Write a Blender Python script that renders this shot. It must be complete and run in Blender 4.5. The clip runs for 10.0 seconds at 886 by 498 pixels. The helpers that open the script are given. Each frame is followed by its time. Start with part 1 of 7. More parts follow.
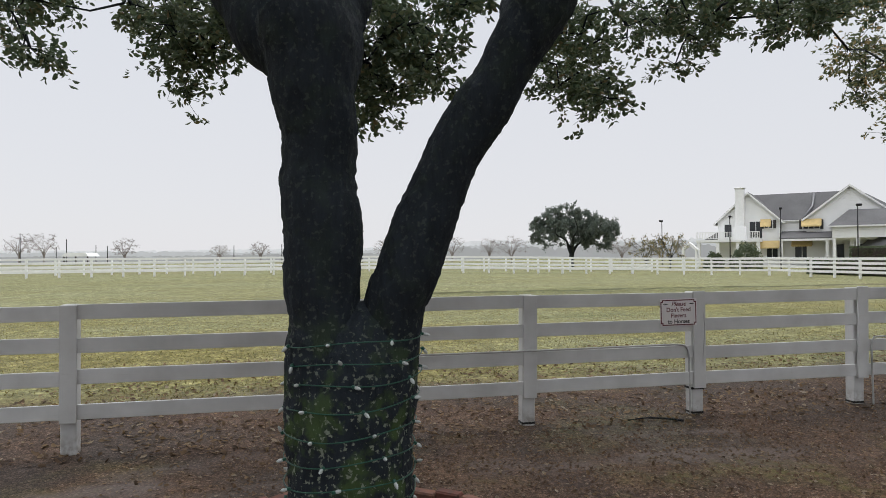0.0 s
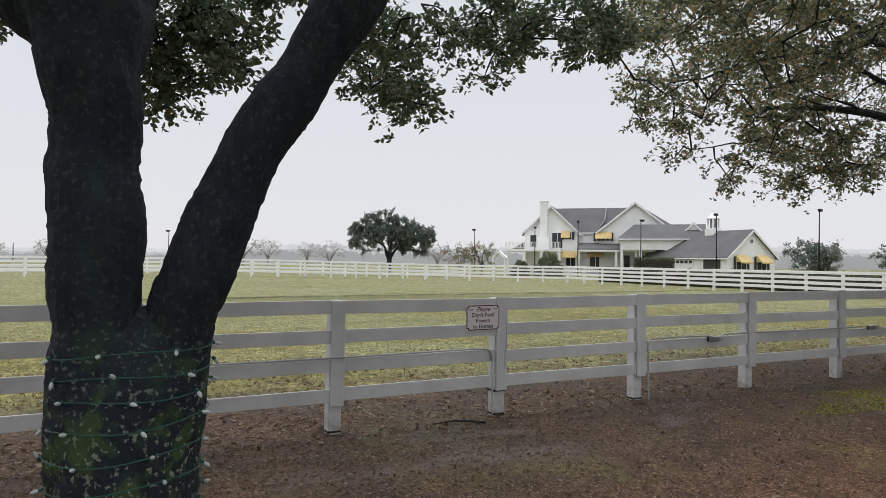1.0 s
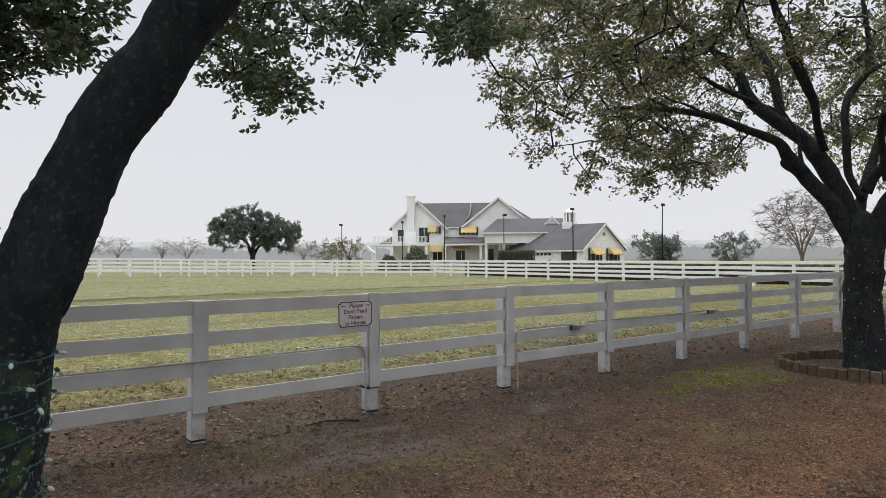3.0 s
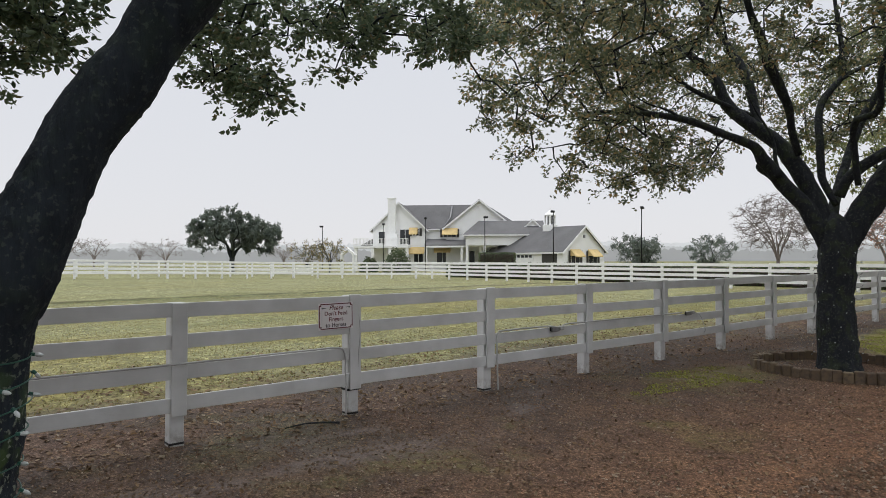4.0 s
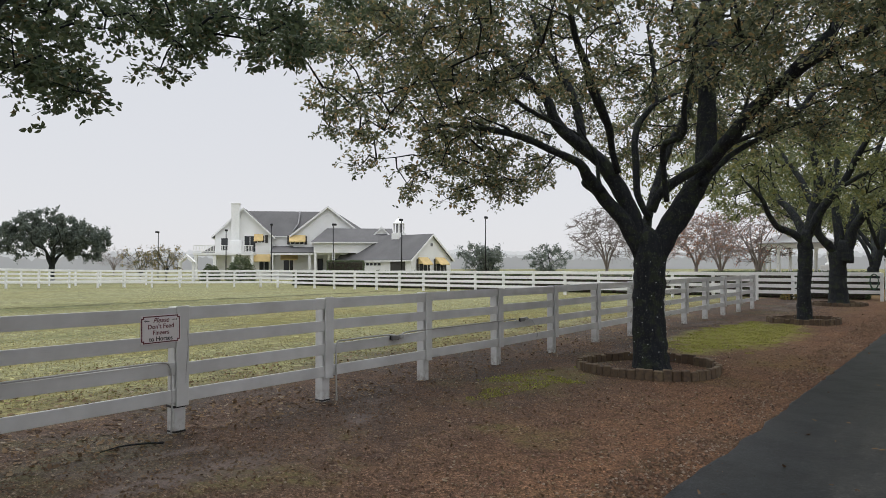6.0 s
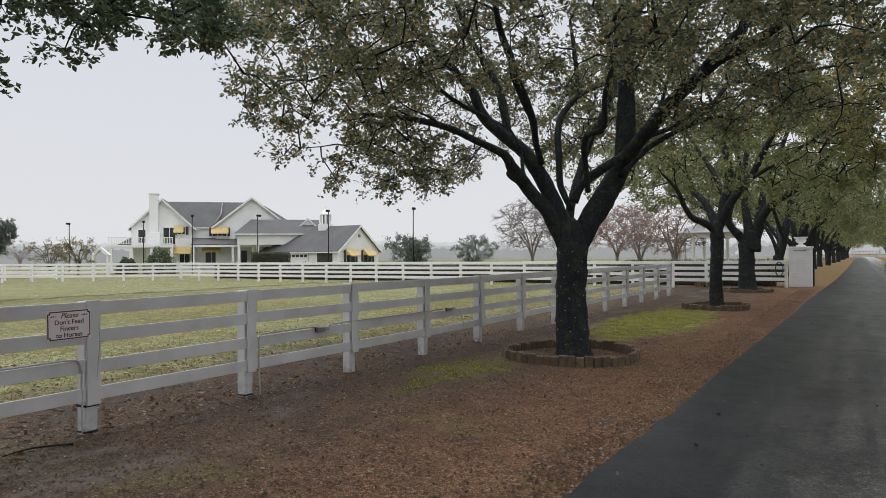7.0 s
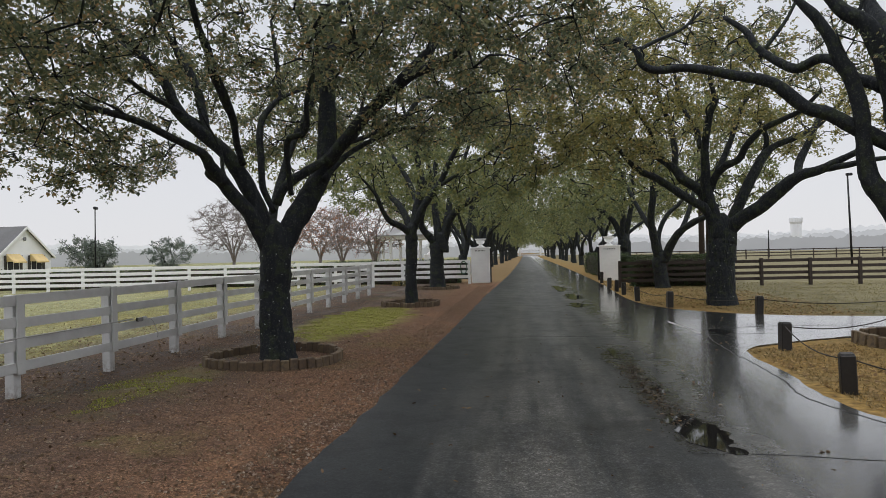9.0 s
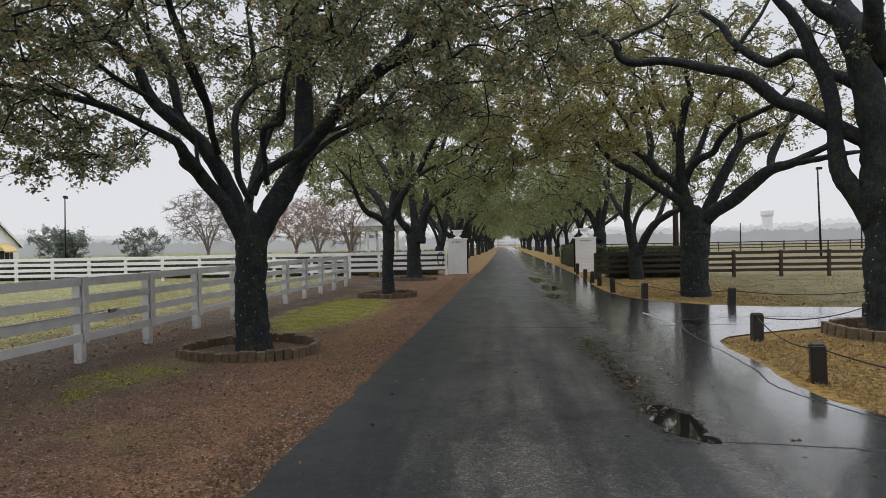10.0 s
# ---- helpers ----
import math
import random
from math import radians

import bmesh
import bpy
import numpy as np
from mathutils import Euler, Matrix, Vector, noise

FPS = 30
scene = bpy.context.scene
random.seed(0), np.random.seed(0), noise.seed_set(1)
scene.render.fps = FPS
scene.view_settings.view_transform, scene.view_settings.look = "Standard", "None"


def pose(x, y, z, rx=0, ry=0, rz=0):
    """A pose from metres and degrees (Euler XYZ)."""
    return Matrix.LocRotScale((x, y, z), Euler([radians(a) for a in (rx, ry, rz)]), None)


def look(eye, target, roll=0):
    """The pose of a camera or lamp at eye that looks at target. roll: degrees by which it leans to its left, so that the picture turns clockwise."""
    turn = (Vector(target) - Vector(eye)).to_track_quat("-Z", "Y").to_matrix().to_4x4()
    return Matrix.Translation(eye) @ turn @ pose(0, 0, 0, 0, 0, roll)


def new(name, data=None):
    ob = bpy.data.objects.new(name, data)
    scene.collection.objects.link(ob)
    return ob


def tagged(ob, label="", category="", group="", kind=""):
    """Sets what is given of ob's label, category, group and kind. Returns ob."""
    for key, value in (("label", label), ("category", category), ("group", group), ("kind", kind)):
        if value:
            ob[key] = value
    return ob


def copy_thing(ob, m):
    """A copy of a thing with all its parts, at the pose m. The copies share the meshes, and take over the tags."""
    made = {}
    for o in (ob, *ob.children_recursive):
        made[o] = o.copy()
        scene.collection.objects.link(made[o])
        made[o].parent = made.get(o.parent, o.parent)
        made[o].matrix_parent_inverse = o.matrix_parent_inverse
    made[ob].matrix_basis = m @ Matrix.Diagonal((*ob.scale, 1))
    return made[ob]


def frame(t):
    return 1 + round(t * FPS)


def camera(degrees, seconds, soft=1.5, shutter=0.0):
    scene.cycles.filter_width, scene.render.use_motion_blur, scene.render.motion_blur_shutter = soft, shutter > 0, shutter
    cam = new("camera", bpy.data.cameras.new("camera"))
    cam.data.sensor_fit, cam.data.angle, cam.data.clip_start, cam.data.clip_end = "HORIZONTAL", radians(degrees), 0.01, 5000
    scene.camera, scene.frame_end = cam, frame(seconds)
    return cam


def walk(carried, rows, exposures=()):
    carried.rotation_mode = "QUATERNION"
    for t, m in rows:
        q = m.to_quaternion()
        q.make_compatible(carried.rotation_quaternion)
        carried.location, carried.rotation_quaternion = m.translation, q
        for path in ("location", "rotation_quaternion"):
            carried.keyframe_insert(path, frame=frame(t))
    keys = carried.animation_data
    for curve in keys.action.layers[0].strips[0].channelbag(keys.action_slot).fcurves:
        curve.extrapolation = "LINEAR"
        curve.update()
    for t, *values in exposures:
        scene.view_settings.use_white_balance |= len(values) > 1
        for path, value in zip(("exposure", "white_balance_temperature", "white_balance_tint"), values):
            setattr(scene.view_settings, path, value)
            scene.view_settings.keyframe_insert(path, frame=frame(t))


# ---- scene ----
cam = camera(66.1, 10.0, 0.5)

PATH = [
    (0, (6.992, -4.426, 1.814), (5.037, -4.003, 1.832), -0.5),
    (0.5, (6.911, -4.331, 1.809), (5.046, -3.61, 1.823), 0.4),
    (1, (6.881, -4.287, 1.808), (5.105, -3.368, 1.841), 0.6),
    (1.5, (6.825, -4.284, 1.815), (5.148, -3.195, 1.843), -0.3),
    (2, (6.809, -4.312, 1.804), (5.186, -3.143, 1.831), -0.2),
    (2.5, (6.76, -4.271, 1.808), (5.173, -3.054, 1.831), -0.2),
    (4, (6.79, -4.29, 1.808), (5.261, -3.003, 1.833), -0.2),
    (4.5, (6.803, -4.294, 1.813), (5.311, -2.963, 1.847), -0.1),
    (5, (6.84, -4.306, 1.816), (5.403, -2.915, 1.85), -0.4),
    (5.5, (6.889, -4.279, 1.823), (5.545, -2.799, 1.858), -0.5),
    (5.7, (6.896, -4.25, 1.833), (5.617, -2.714, 1.872), -0.2),
    (6.8, (6.911, -4.145, 1.816), (5.807, -2.478, 1.85), -0.6),
    (7, (6.915, -4.17, 1.819), (5.876, -2.461, 1.838), -0.5),
    (7.5, (6.954, -4.346, 1.834), (6.234, -2.48, 1.864), -1.8),
    (8, (6.941, -4.28, 1.819), (6.49, -2.332, 1.844), -1.5),
    (8.5, (6.934, -4.222, 1.816), (6.635, -2.245, 1.828), -1.4),
    (9, (6.929, -4.204, 1.825), (6.694, -2.218, 1.837), -1.3),
    (9.5, (6.934, -4.183, 1.819), (6.748, -2.191, 1.821), -1.2),
    (10, (6.906, -4.186, 1.819), (6.739, -2.193, 1.804), -1.1),
]
walk(cam, [(t, look(eye, target, roll)) for t, eye, target, roll in PATH], [(0, 0.0), (5.5, -0.02), (7.5, -0.06), (10, -0.05)])

# ---- world and sun: a bright overcast sky ----
world = bpy.data.worlds.new("overcast")
scene.world = world
world.use_nodes = True
wn, wl = world.node_tree.nodes, world.node_tree.links
wn.clear()
sky = wn.new("ShaderNodeTexSky")
sky.sky_type, sky.sun_disc = "NISHITA", False
sky.sun_elevation, sky.sun_rotation = radians(55), radians(200)
sky_dim = wn.new("ShaderNodeMix")
sky_dim.data_type, sky_dim.blend_type = "RGBA", "MULTIPLY"
sky_dim.inputs[0].default_value = 1.0
sky_dim.inputs[7].default_value = (0.1, 0.1, 0.1, 1)
tc = wn.new("ShaderNodeTexCoord")
sep = wn.new("ShaderNodeSeparateXYZ")
ramp = wn.new("ShaderNodeValToRGB")
ramp.color_ramp.elements[0].position, ramp.color_ramp.elements[0].color = 0.0, (0.8, 0.8, 0.83, 1)
ramp.color_ramp.elements[1].position, ramp.color_ramp.elements[1].color = 1.0, (2.1, 2.15, 2.25, 1)
el = ramp.color_ramp.elements.new(0.36)
el.color = (0.74, 0.765, 0.82, 1)
cloud = wn.new("ShaderNodeMix")
cloud.data_type = "RGBA"
cloud.inputs[0].default_value = 0.94
bg = wn.new("ShaderNodeBackground")
bg.inputs[1].default_value = 1.0
wo = wn.new("ShaderNodeOutputWorld")
wl.new(sky.outputs[0], sky_dim.inputs[6])
wl.new(tc.outputs["Generated"], sep.inputs[0])
wl.new(sep.outputs[2], ramp.inputs[0])
wl.new(sky_dim.outputs[2], cloud.inputs[6])
wl.new(ramp.outputs[0], cloud.inputs[7])
wl.new(cloud.outputs[2], bg.inputs[0])
wl.new(bg.outputs[0], wo.inputs[0])
sun_data = bpy.data.lights.new("sun", "SUN")
sun_data.energy, sun_data.angle, sun_data.color = 0.7, radians(40), (1.0, 0.97, 0.93)
sun = new("sun", sun_data)
sun.matrix_world = look((0, 0, 60), (18, -20, 0))


# ---- materials ----
class Nodes:
    """A small node material builder."""

    def __init__(self, name):
        self.m = bpy.data.materials.new(name)
        self.m.use_nodes = True
        self.n, self.l = self.m.node_tree.nodes, self.m.node_tree.links
        self.b = self.n["Principled BSDF"]
        self.geo = None

    def put(self, value, socket):
        if isinstance(value, (int, float)):
            socket.default_value = (value, value, value, 1) if socket.type == "RGBA" else value
        elif isinstance(value, tuple):
            socket.default_value = (*value, 1) if len(value) == 3 and socket.type == "RGBA" else value
        else:
            self.l.new(value, socket)

    def place(self):
        if self.geo is None:
            self.geo = self.n.new("ShaderNodeNewGeometry")
        return self.geo.outputs["Position"]

    def island(self):
        self.place()
        return self.geo.outputs["Random Per Island"]

    def local(self):
        return self.n.new("ShaderNodeTexCoord").outputs["Object"]

    def chance(self):
        return self.n.new("ShaderNodeObjectInfo").outputs["Random"]

    def noise(self, scale, detail=4.0, at=None, rough=0.55, stretch=None):
        nd = self.n.new("ShaderNodeTexNoise")
        nd.inputs["Scale"].default_value, nd.inputs["Detail"].default_value, nd.inputs["Roughness"].default_value = scale, detail, rough
        at = self.place() if at is None else at
        if stretch:
            mp = self.n.new("ShaderNodeMapping")
            mp.inputs["Scale"].default_value = stretch
            self.l.new(at, mp.inputs[0])
            at = mp.outputs[0]
        self.l.new(at, nd.inputs["Vector"])
        return nd.outputs["Fac"]

    def cells(self, scale, at=None, stretch=None, feature="F1"):
        nd = self.n.new("ShaderNodeTexVoronoi")
        nd.feature = feature
        nd.inputs["Scale"].default_value = scale
        at = self.place() if at is None else at
        if stretch:
            mp = self.n.new("ShaderNodeMapping")
            mp.inputs["Scale"].default_value = stretch
            self.l.new(at, mp.inputs[0])
            at = mp.outputs[0]
        self.l.new(at, nd.inputs["Vector"])
        return nd

    def grains(self, scale, lo, hi, stretch=None):
        """A random brightness for each small clod or stone."""
        nd = self.n.new("ShaderNodeSeparateColor")
        self.l.new(self.cells(scale, None, stretch).outputs["Color"], nd.inputs[0])
        return self.ramp(nd.outputs[0], (0.0, lo), (0.75, 1.0), (1.0, hi))

    def ramp(self, value, *stops):
        nd = self.n.new("ShaderNodeValToRGB")
        e = nd.color_ramp.elements
        while len(e) < len(stops):
            e.new(0.5)
        for k, (p, c) in enumerate(stops):
            e[k].position = p
            e[k].color = (*c, 1) if isinstance(c, tuple) else (c, c, c, 1)
        self.l.new(value, nd.inputs[0])
        return nd.outputs[0]

    def mix(self, f, a, b, kind="MIX"):
        nd = self.n.new("ShaderNodeMix")
        nd.data_type, nd.blend_type = "RGBA", kind
        for v, s in ((f, nd.inputs[0]), (a, nd.inputs[6]), (b, nd.inputs[7])):
            self.put(v, s)
        return nd.outputs[2]

    def math(self, op, a, b=0.0, clamp=False):
        nd = self.n.new("ShaderNodeMath")
        nd.operation, nd.use_clamp = op, clamp
        self.put(a, nd.inputs[0])
        self.put(b, nd.inputs[1])
        return nd.outputs[0]

    def axis(self, k, at=None):
        nd = self.n.new("ShaderNodeSeparateXYZ")
        self.l.new(self.place() if at is None else at, nd.inputs[0])
        return nd.outputs[k]

    def step(self, value, lo, hi):
        nd = self.n.new("ShaderNodeMapRange")
        nd.inputs[1].default_value, nd.inputs[2].default_value = lo, hi
        self.l.new(value, nd.inputs[0])
        return nd.outputs[0]

    def bump(self, height, strength=0.4, distance=0.01):
        nd = self.n.new("ShaderNodeBump")
        nd.inputs["Strength"].default_value, nd.inputs["Distance"].default_value = strength, distance
        self.l.new(height, nd.inputs["Height"])
        self.l.new(nd.outputs[0], self.b.inputs["Normal"])

    def done(self, color, rough=0.7, metal=0.0, spec=None):
        self.put(color, self.b.inputs["Base Color"])
        self.put(rough, self.b.inputs["Roughness"])
        self.put(metal, self.b.inputs["Metallic"])
        if spec is not None:
            self.b.inputs["Specular IOR Level"].default_value = spec
        return self.m


def simple(name, c, rough=0.6, metal=0.0, vary=0.25, scale=6.0, bump=0.0):
    m = Nodes(name)
    dark = tuple(v * (1 - vary) for v in c)
    col = m.ramp(m.noise(scale, 5), (0.3, dark), (0.7, c))
    if bump:
        m.bump(m.noise(scale * 6, 5), bump, 0.01)
    return m.done(col, rough, metal)


def paint_white():
    m = Nodes("weathered_white_paint")
    at = m.local()
    c = m.ramp(m.noise(2.2, 6, m.place()), (0.3, (0.5, 0.5, 0.495)), (0.7, (0.66, 0.66, 0.66)))
    c = m.mix(m.math("MULTIPLY", m.chance(), 0.16), c, (0.5, 0.49, 0.47))
    streak = m.ramp(m.noise(9, 6, m.place(), 0.7, (0.35, 0.35, 3.0)), (0.62, 0.0), (0.8, 0.45))
    c = m.mix(streak, c, (0.36, 0.34, 0.3))
    low = m.math("MULTIPLY", m.ramp(m.axis(2), (0.05, 0.55), (0.2, 0.0)), m.ramp(m.noise(18, 5), (0.4, 0.0), (0.6, 1.0)))
    c = m.mix(low, c, (0.17, 0.12, 0.09))
    m.bump(m.noise(40, 4, at, 0.6, (1, 0.08, 1)), 0.25, 0.004)
    return m.done(c, 0.5)


def bark(name, moss=0.3, base=(0.035, 0.031, 0.028), lichen=0.3):
    m = Nodes(name)
    ridges = m.noise(16, 6, None, 0.65, (1, 1, 0.28))
    crack = m.cells(13, None, (1, 1, 0.3)).outputs["Distance"]
    c = m.mix(ridges, tuple(v * 0.5 for v in base), tuple(v * 1.9 for v in base))
    low = m.ramp(m.math("MULTIPLY", m.axis(2), 0.33), (0.25, 1.0), (0.5, 0.12)) if moss > 0.5 else 1.0
    g = m.math("MULTIPLY", m.math("MULTIPLY", m.ramp(m.noise(5.5, 5), (0.5, 0.0), (0.62, 1.0)), moss), low)
    c = m.mix(g, c, (0.065, 0.105, 0.035) if moss > 0.5 else (0.075, 0.1, 0.03))
    li = m.math("MULTIPLY", m.ramp(m.noise(30, 4), (0.57, 0.0), (0.64, 1.0)), m.math("MULTIPLY", low, lichen))
    c = m.mix(li, c, (0.27, 0.3, 0.24))
    m.bump(m.math("ADD", ridges, crack), 0.9, 0.03)
    return m.done(c, 0.85, 0.0, 0.18)


def leaf(name, *stops, rough=0.45):
    m = Nodes(name)
    c = m.ramp(m.island(), *stops)
    c = m.mix(m.ramp(m.noise(0.9, 3), (0.45, 0.0), (0.68, 0.4)), c, m.mix(0.5, c, (0.19, 0.165, 0.08)))
    m.done(c, rough)
    tr = m.n.new("ShaderNodeBsdfTranslucent")
    m.l.new(c, tr.inputs[0])
    ms = m.n.new("ShaderNodeMixShader")
    ms.inputs[0].default_value = 0.42
    out = m.n["Material Output"]
    m.l.new(m.b.outputs[0], ms.inputs[1])
    m.l.new(tr.outputs[0], ms.inputs[2])
    m.l.new(ms.outputs[0], out.inputs[0])
    return m.m


def asphalt():
    m = Nodes("wet_asphalt")
    x, y = m.axis(0), m.axis(1)
    fine = m.noise(48, 5, None, 0.75)
    patch = m.noise(0.55, 6, None, 0.6, (1, 0.3, 1))
    streak = m.noise(2.6, 6, None, 0.65, (1.0, 0.07, 1))
    xw = m.math("ADD", x, m.math("MULTIPLY", m.math("SUBTRACT", patch, 0.5), 1.4))
    c = m.mix(m.ramp(streak, (0.4, 0.0), (0.6, 1.0)), (0.018, 0.02, 0.022), (0.088, 0.084, 0.077))
    c = m.mix(m.ramp(m.noise(1.3, 6, None, 0.68, (1, 0.45, 1)), (0.5, 0.0), (0.6, 0.75)), c, (0.02, 0.021, 0.022))
    c = m.mix(m.ramp(fine, (0.45, 0.0), (0.75, 0.55)), c, (0.125, 0.125, 0.123))
    c = m.mix(m.math("MULTIPLY", m.math("SUBTRACT", 1.0, m.step(xw, 5.7, 6.7)), 0.92), c, (0.018, 0.02, 0.023))
    c = m.mix(m.ramp(m.noise(1.1, 5), (0.55, 0.0), (0.7, 0.6)), c, (0.018, 0.018, 0.017))
    c = m.mix(1.0, c, m.grains(75, 0.45, 1.9), "MULTIPLY")
    c = m.mix(1.0, c, m.grains(24, 0.7, 1.35), "MULTIPLY")
    wet = m.math("ADD", m.step(x, 8.2, 9.6), m.math("MULTIPLY", m.math("SUBTRACT", patch, 0.5), 0.9), True)
    rough = m.ramp(wet, (0.0, 0.36), (0.5, 0.26), (1.0, 0.15))
    dry = m.math("MULTIPLY", m.ramp(m.noise(1.7, 6, None, 0.68), (0.46, 0.0), (0.62, 0.75)), m.ramp(wet, (0.4, 1.0), (0.9, 0.15)))
    rough = m.mix(dry, rough, 0.42)
    # the wet seam between the lane and the turning
    seam = m.math("ABSOLUTE", m.math("SUBTRACT", m.math("ADD", x, m.math("MULTIPLY", m.math("SUBTRACT", m.noise(0.9, 5, None, 0.7), 0.5), 0.9)), 8.5))
    seam = m.math("MULTIPLY", m.ramp(seam, (0.15, 1.0), (0.3, 0.0)), m.math("SUBTRACT", 1.0, m.step(y, 8.0, 9.5)))
    seam = m.math("MULTIPLY", seam, m.step(y, 1.8, 2.4))
    c = m.mix(m.math("MULTIPLY", seam, 0.95), c, (0.012, 0.011, 0.009))
    rough = m.mix(seam, rough, m.ramp(m.noise(7, 4), (0.45, 0.1), (0.6, 0.4)))
    m.bump(m.math("ADD", m.math("MULTIPLY", fine, 0.35), m.math("MULTIPLY", m.noise(5, 3), 0.3)), 0.45, 0.008)
    m.put(m.mix(m.step(xw, 5.7, 6.7), 0.2, m.ramp(wet, (0.0, 0.22), (0.45, 0.5), (0.8, 1.0))), m.b.inputs["Specular IOR Level"])
    m.put(m.ramp(wet, (0.3, 0.0), (0.75, 0.75)), m.b.inputs["Coat Weight"])
    m.b.inputs["Coat Roughness"].default_value = 0.12
    return m.done(c, rough)


def ground_mat():
    m = Nodes("ground_grass_and_dirt")
    x, y = m.axis(0), m.axis(1)
    wob = m.math("MULTIPLY", m.math("SUBTRACT", m.noise(0.6, 5), 0.5), 3.0)
    xw = m.math("ADD", x, wob)
    big, mid, fine, tiny = m.noise(0.09, 4), m.noise(0.8, 5), m.noise(7, 6), m.noise(38, 5)
    # pasture: pale dry grass with green, yellow and bare stretches
    past = m.ramp(m.noise(1.9, 7, None, 0.7), (0.3, (0.13, 0.105, 0.04)), (0.45, (0.21, 0.185, 0.065)), (0.6, (0.3, 0.27, 0.105)), (0.75, (0.4, 0.36, 0.17)))
    past = m.mix(m.ramp(m.noise(0.2, 5, None, 0.6, (1, 0.4, 1)), (0.42, 0.0), (0.58, 0.7)), past, m.ramp(fine, (0.35, (0.2, 0.21, 0.1)), (0.65, (0.36, 0.36, 0.2))))
    past = m.mix(m.math("MULTIPLY", m.math("SUBTRACT", 1.0, m.step(x, -22.0, -9.0)), 0.55), past, m.ramp(m.noise(3, 6), (0.35, (0.22, 0.23, 0.115)), (0.65, (0.35, 0.35, 0.19))))
    past = m.mix(m.ramp(m.noise(0.1, 5, None, 0.6, (1, 0.2, 1)), (0.55, 0.0), (0.66, 0.65)), past, (0.12, 0.14, 0.05))
    past = m.mix(m.ramp(m.noise(13, 6, None, 0.7), (0.5, 0.0), (0.66, 0.8)), past, (0.085, 0.07, 0.03))
    past = m.mix(1.0, past, m.grains(22, 0.58, 1.3), "MULTIPLY")
    past = m.mix(1.0, past, m.grains(7, 0.75, 1.25, (1, 1, 1)), "MULTIPLY")
    ridge = m.ramp(m.math("ABSOLUTE", m.math("ADD", x, m.math("ADD", 24.6, m.math("MULTIPLY", m.math("SUBTRACT", mid, 0.5), 1.2)))), (0.15, 0.75), (0.5, 0.0))
    past = m.mix(m.math("MULTIPLY", ridge, m.step(y, -6.0, -2.0)), past, (0.06, 0.055, 0.025))
    # verge: damp brown earth, fine gravel, leaf bits
    dirt = m.ramp(m.noise(2.0, 6, None, 0.6), (0.32, (0.101, 0.056, 0.050)), (0.52, (0.155, 0.087, 0.066)), (0.72, (0.222, 0.119, 0.082)))
    pale = m.cells(34).outputs["Distance"]
    dirt = m.mix(m.ramp(pale, (0.08, 0.55), (0.25, 0.0)), dirt, (0.310, 0.226, 0.205))
    dirt = m.mix(m.ramp(fine, (0.5, 0.0), (0.7, 0.65)), dirt, (0.054, 0.035, 0.034))
    dirt = m.mix(m.ramp(tiny, (0.55, 0.0), (0.75, 0.6)), dirt, (0.271, 0.154, 0.109))
    rust = m.math("MULTIPLY", m.step(x, 2.2, 4.6), m.ramp(mid, (0.3, 0.15), (0.6, 0.55)))
    dirt = m.mix(rust, dirt, m.ramp(fine, (0.3, (0.135, 0.059, 0.039)), (0.65, (0.323, 0.149, 0.084))))
    # damp earth, its colour darkened further towards the fence for the tree shade
    damp = m.math("MULTIPLY", m.ramp(m.noise(0.55, 4), (0.4, 0.35), (0.56, 0.9)), m.math("SUBTRACT", 1.0, m.step(x, 1.0, 3.2)))
    dirt = m.mix(damp, dirt, m.ramp(tiny, (0.3, (0.042, 0.028, 0.026)), (0.7, (0.098, 0.068, 0.061))))
    mossy = m.math("MULTIPLY", m.ramp(m.noise(0.33, 5, None, 0.6), (0.54, 0.0), (0.66, 0.4)), m.ramp(m.noise(5, 5), (0.35, 0.2), (0.6, 1.0)))
    dirt = m.mix(mossy, dirt, (0.163, 0.149, 0.045))
    dirt = m.mix(1.0, dirt, m.grains(58, 0.5, 1.75), "MULTIPLY")
    dirt = m.mix(1.0, dirt, m.grains(130, 0.6, 1.5), "MULTIPLY")
    dirt = m.mix(1.0, dirt, (1.03, 1.13, 1.0), "MULTIPLY")
    # pale drying mud and thin moss by the fence
    mud = m.math("MULTIPLY", m.ramp(m.noise(0.9, 5, None, 0.6, (1, 0.5, 1)), (0.52, 0.0), (0.64, 0.7)), m.math("MULTIPLY", m.step(x, 0.1, 0.6), m.math("SUBTRACT", 1.0, m.step(x, 1.2, 2.2))))
    dirt = m.mix(mud, dirt, m.ramp(tiny, (0.3, (0.13, 0.105, 0.095)), (0.7, (0.22, 0.185, 0.17))))
    green = m.math("MULTIPLY", m.ramp(m.noise(0.7, 5, None, 0.65), (0.54, 0.0), (0.66, 0.5)), m.math("MULTIPLY", m.step(x, 0.8, 1.6), m.math("SUBTRACT", 1.0, m.step(x, 3.0, 4.0))))
    green = m.math("MULTIPLY", green, m.ramp(fine, (0.4, 0.0), (0.6, 1.0)))
    dirt = m.mix(green, dirt, (0.17, 0.155, 0.05))
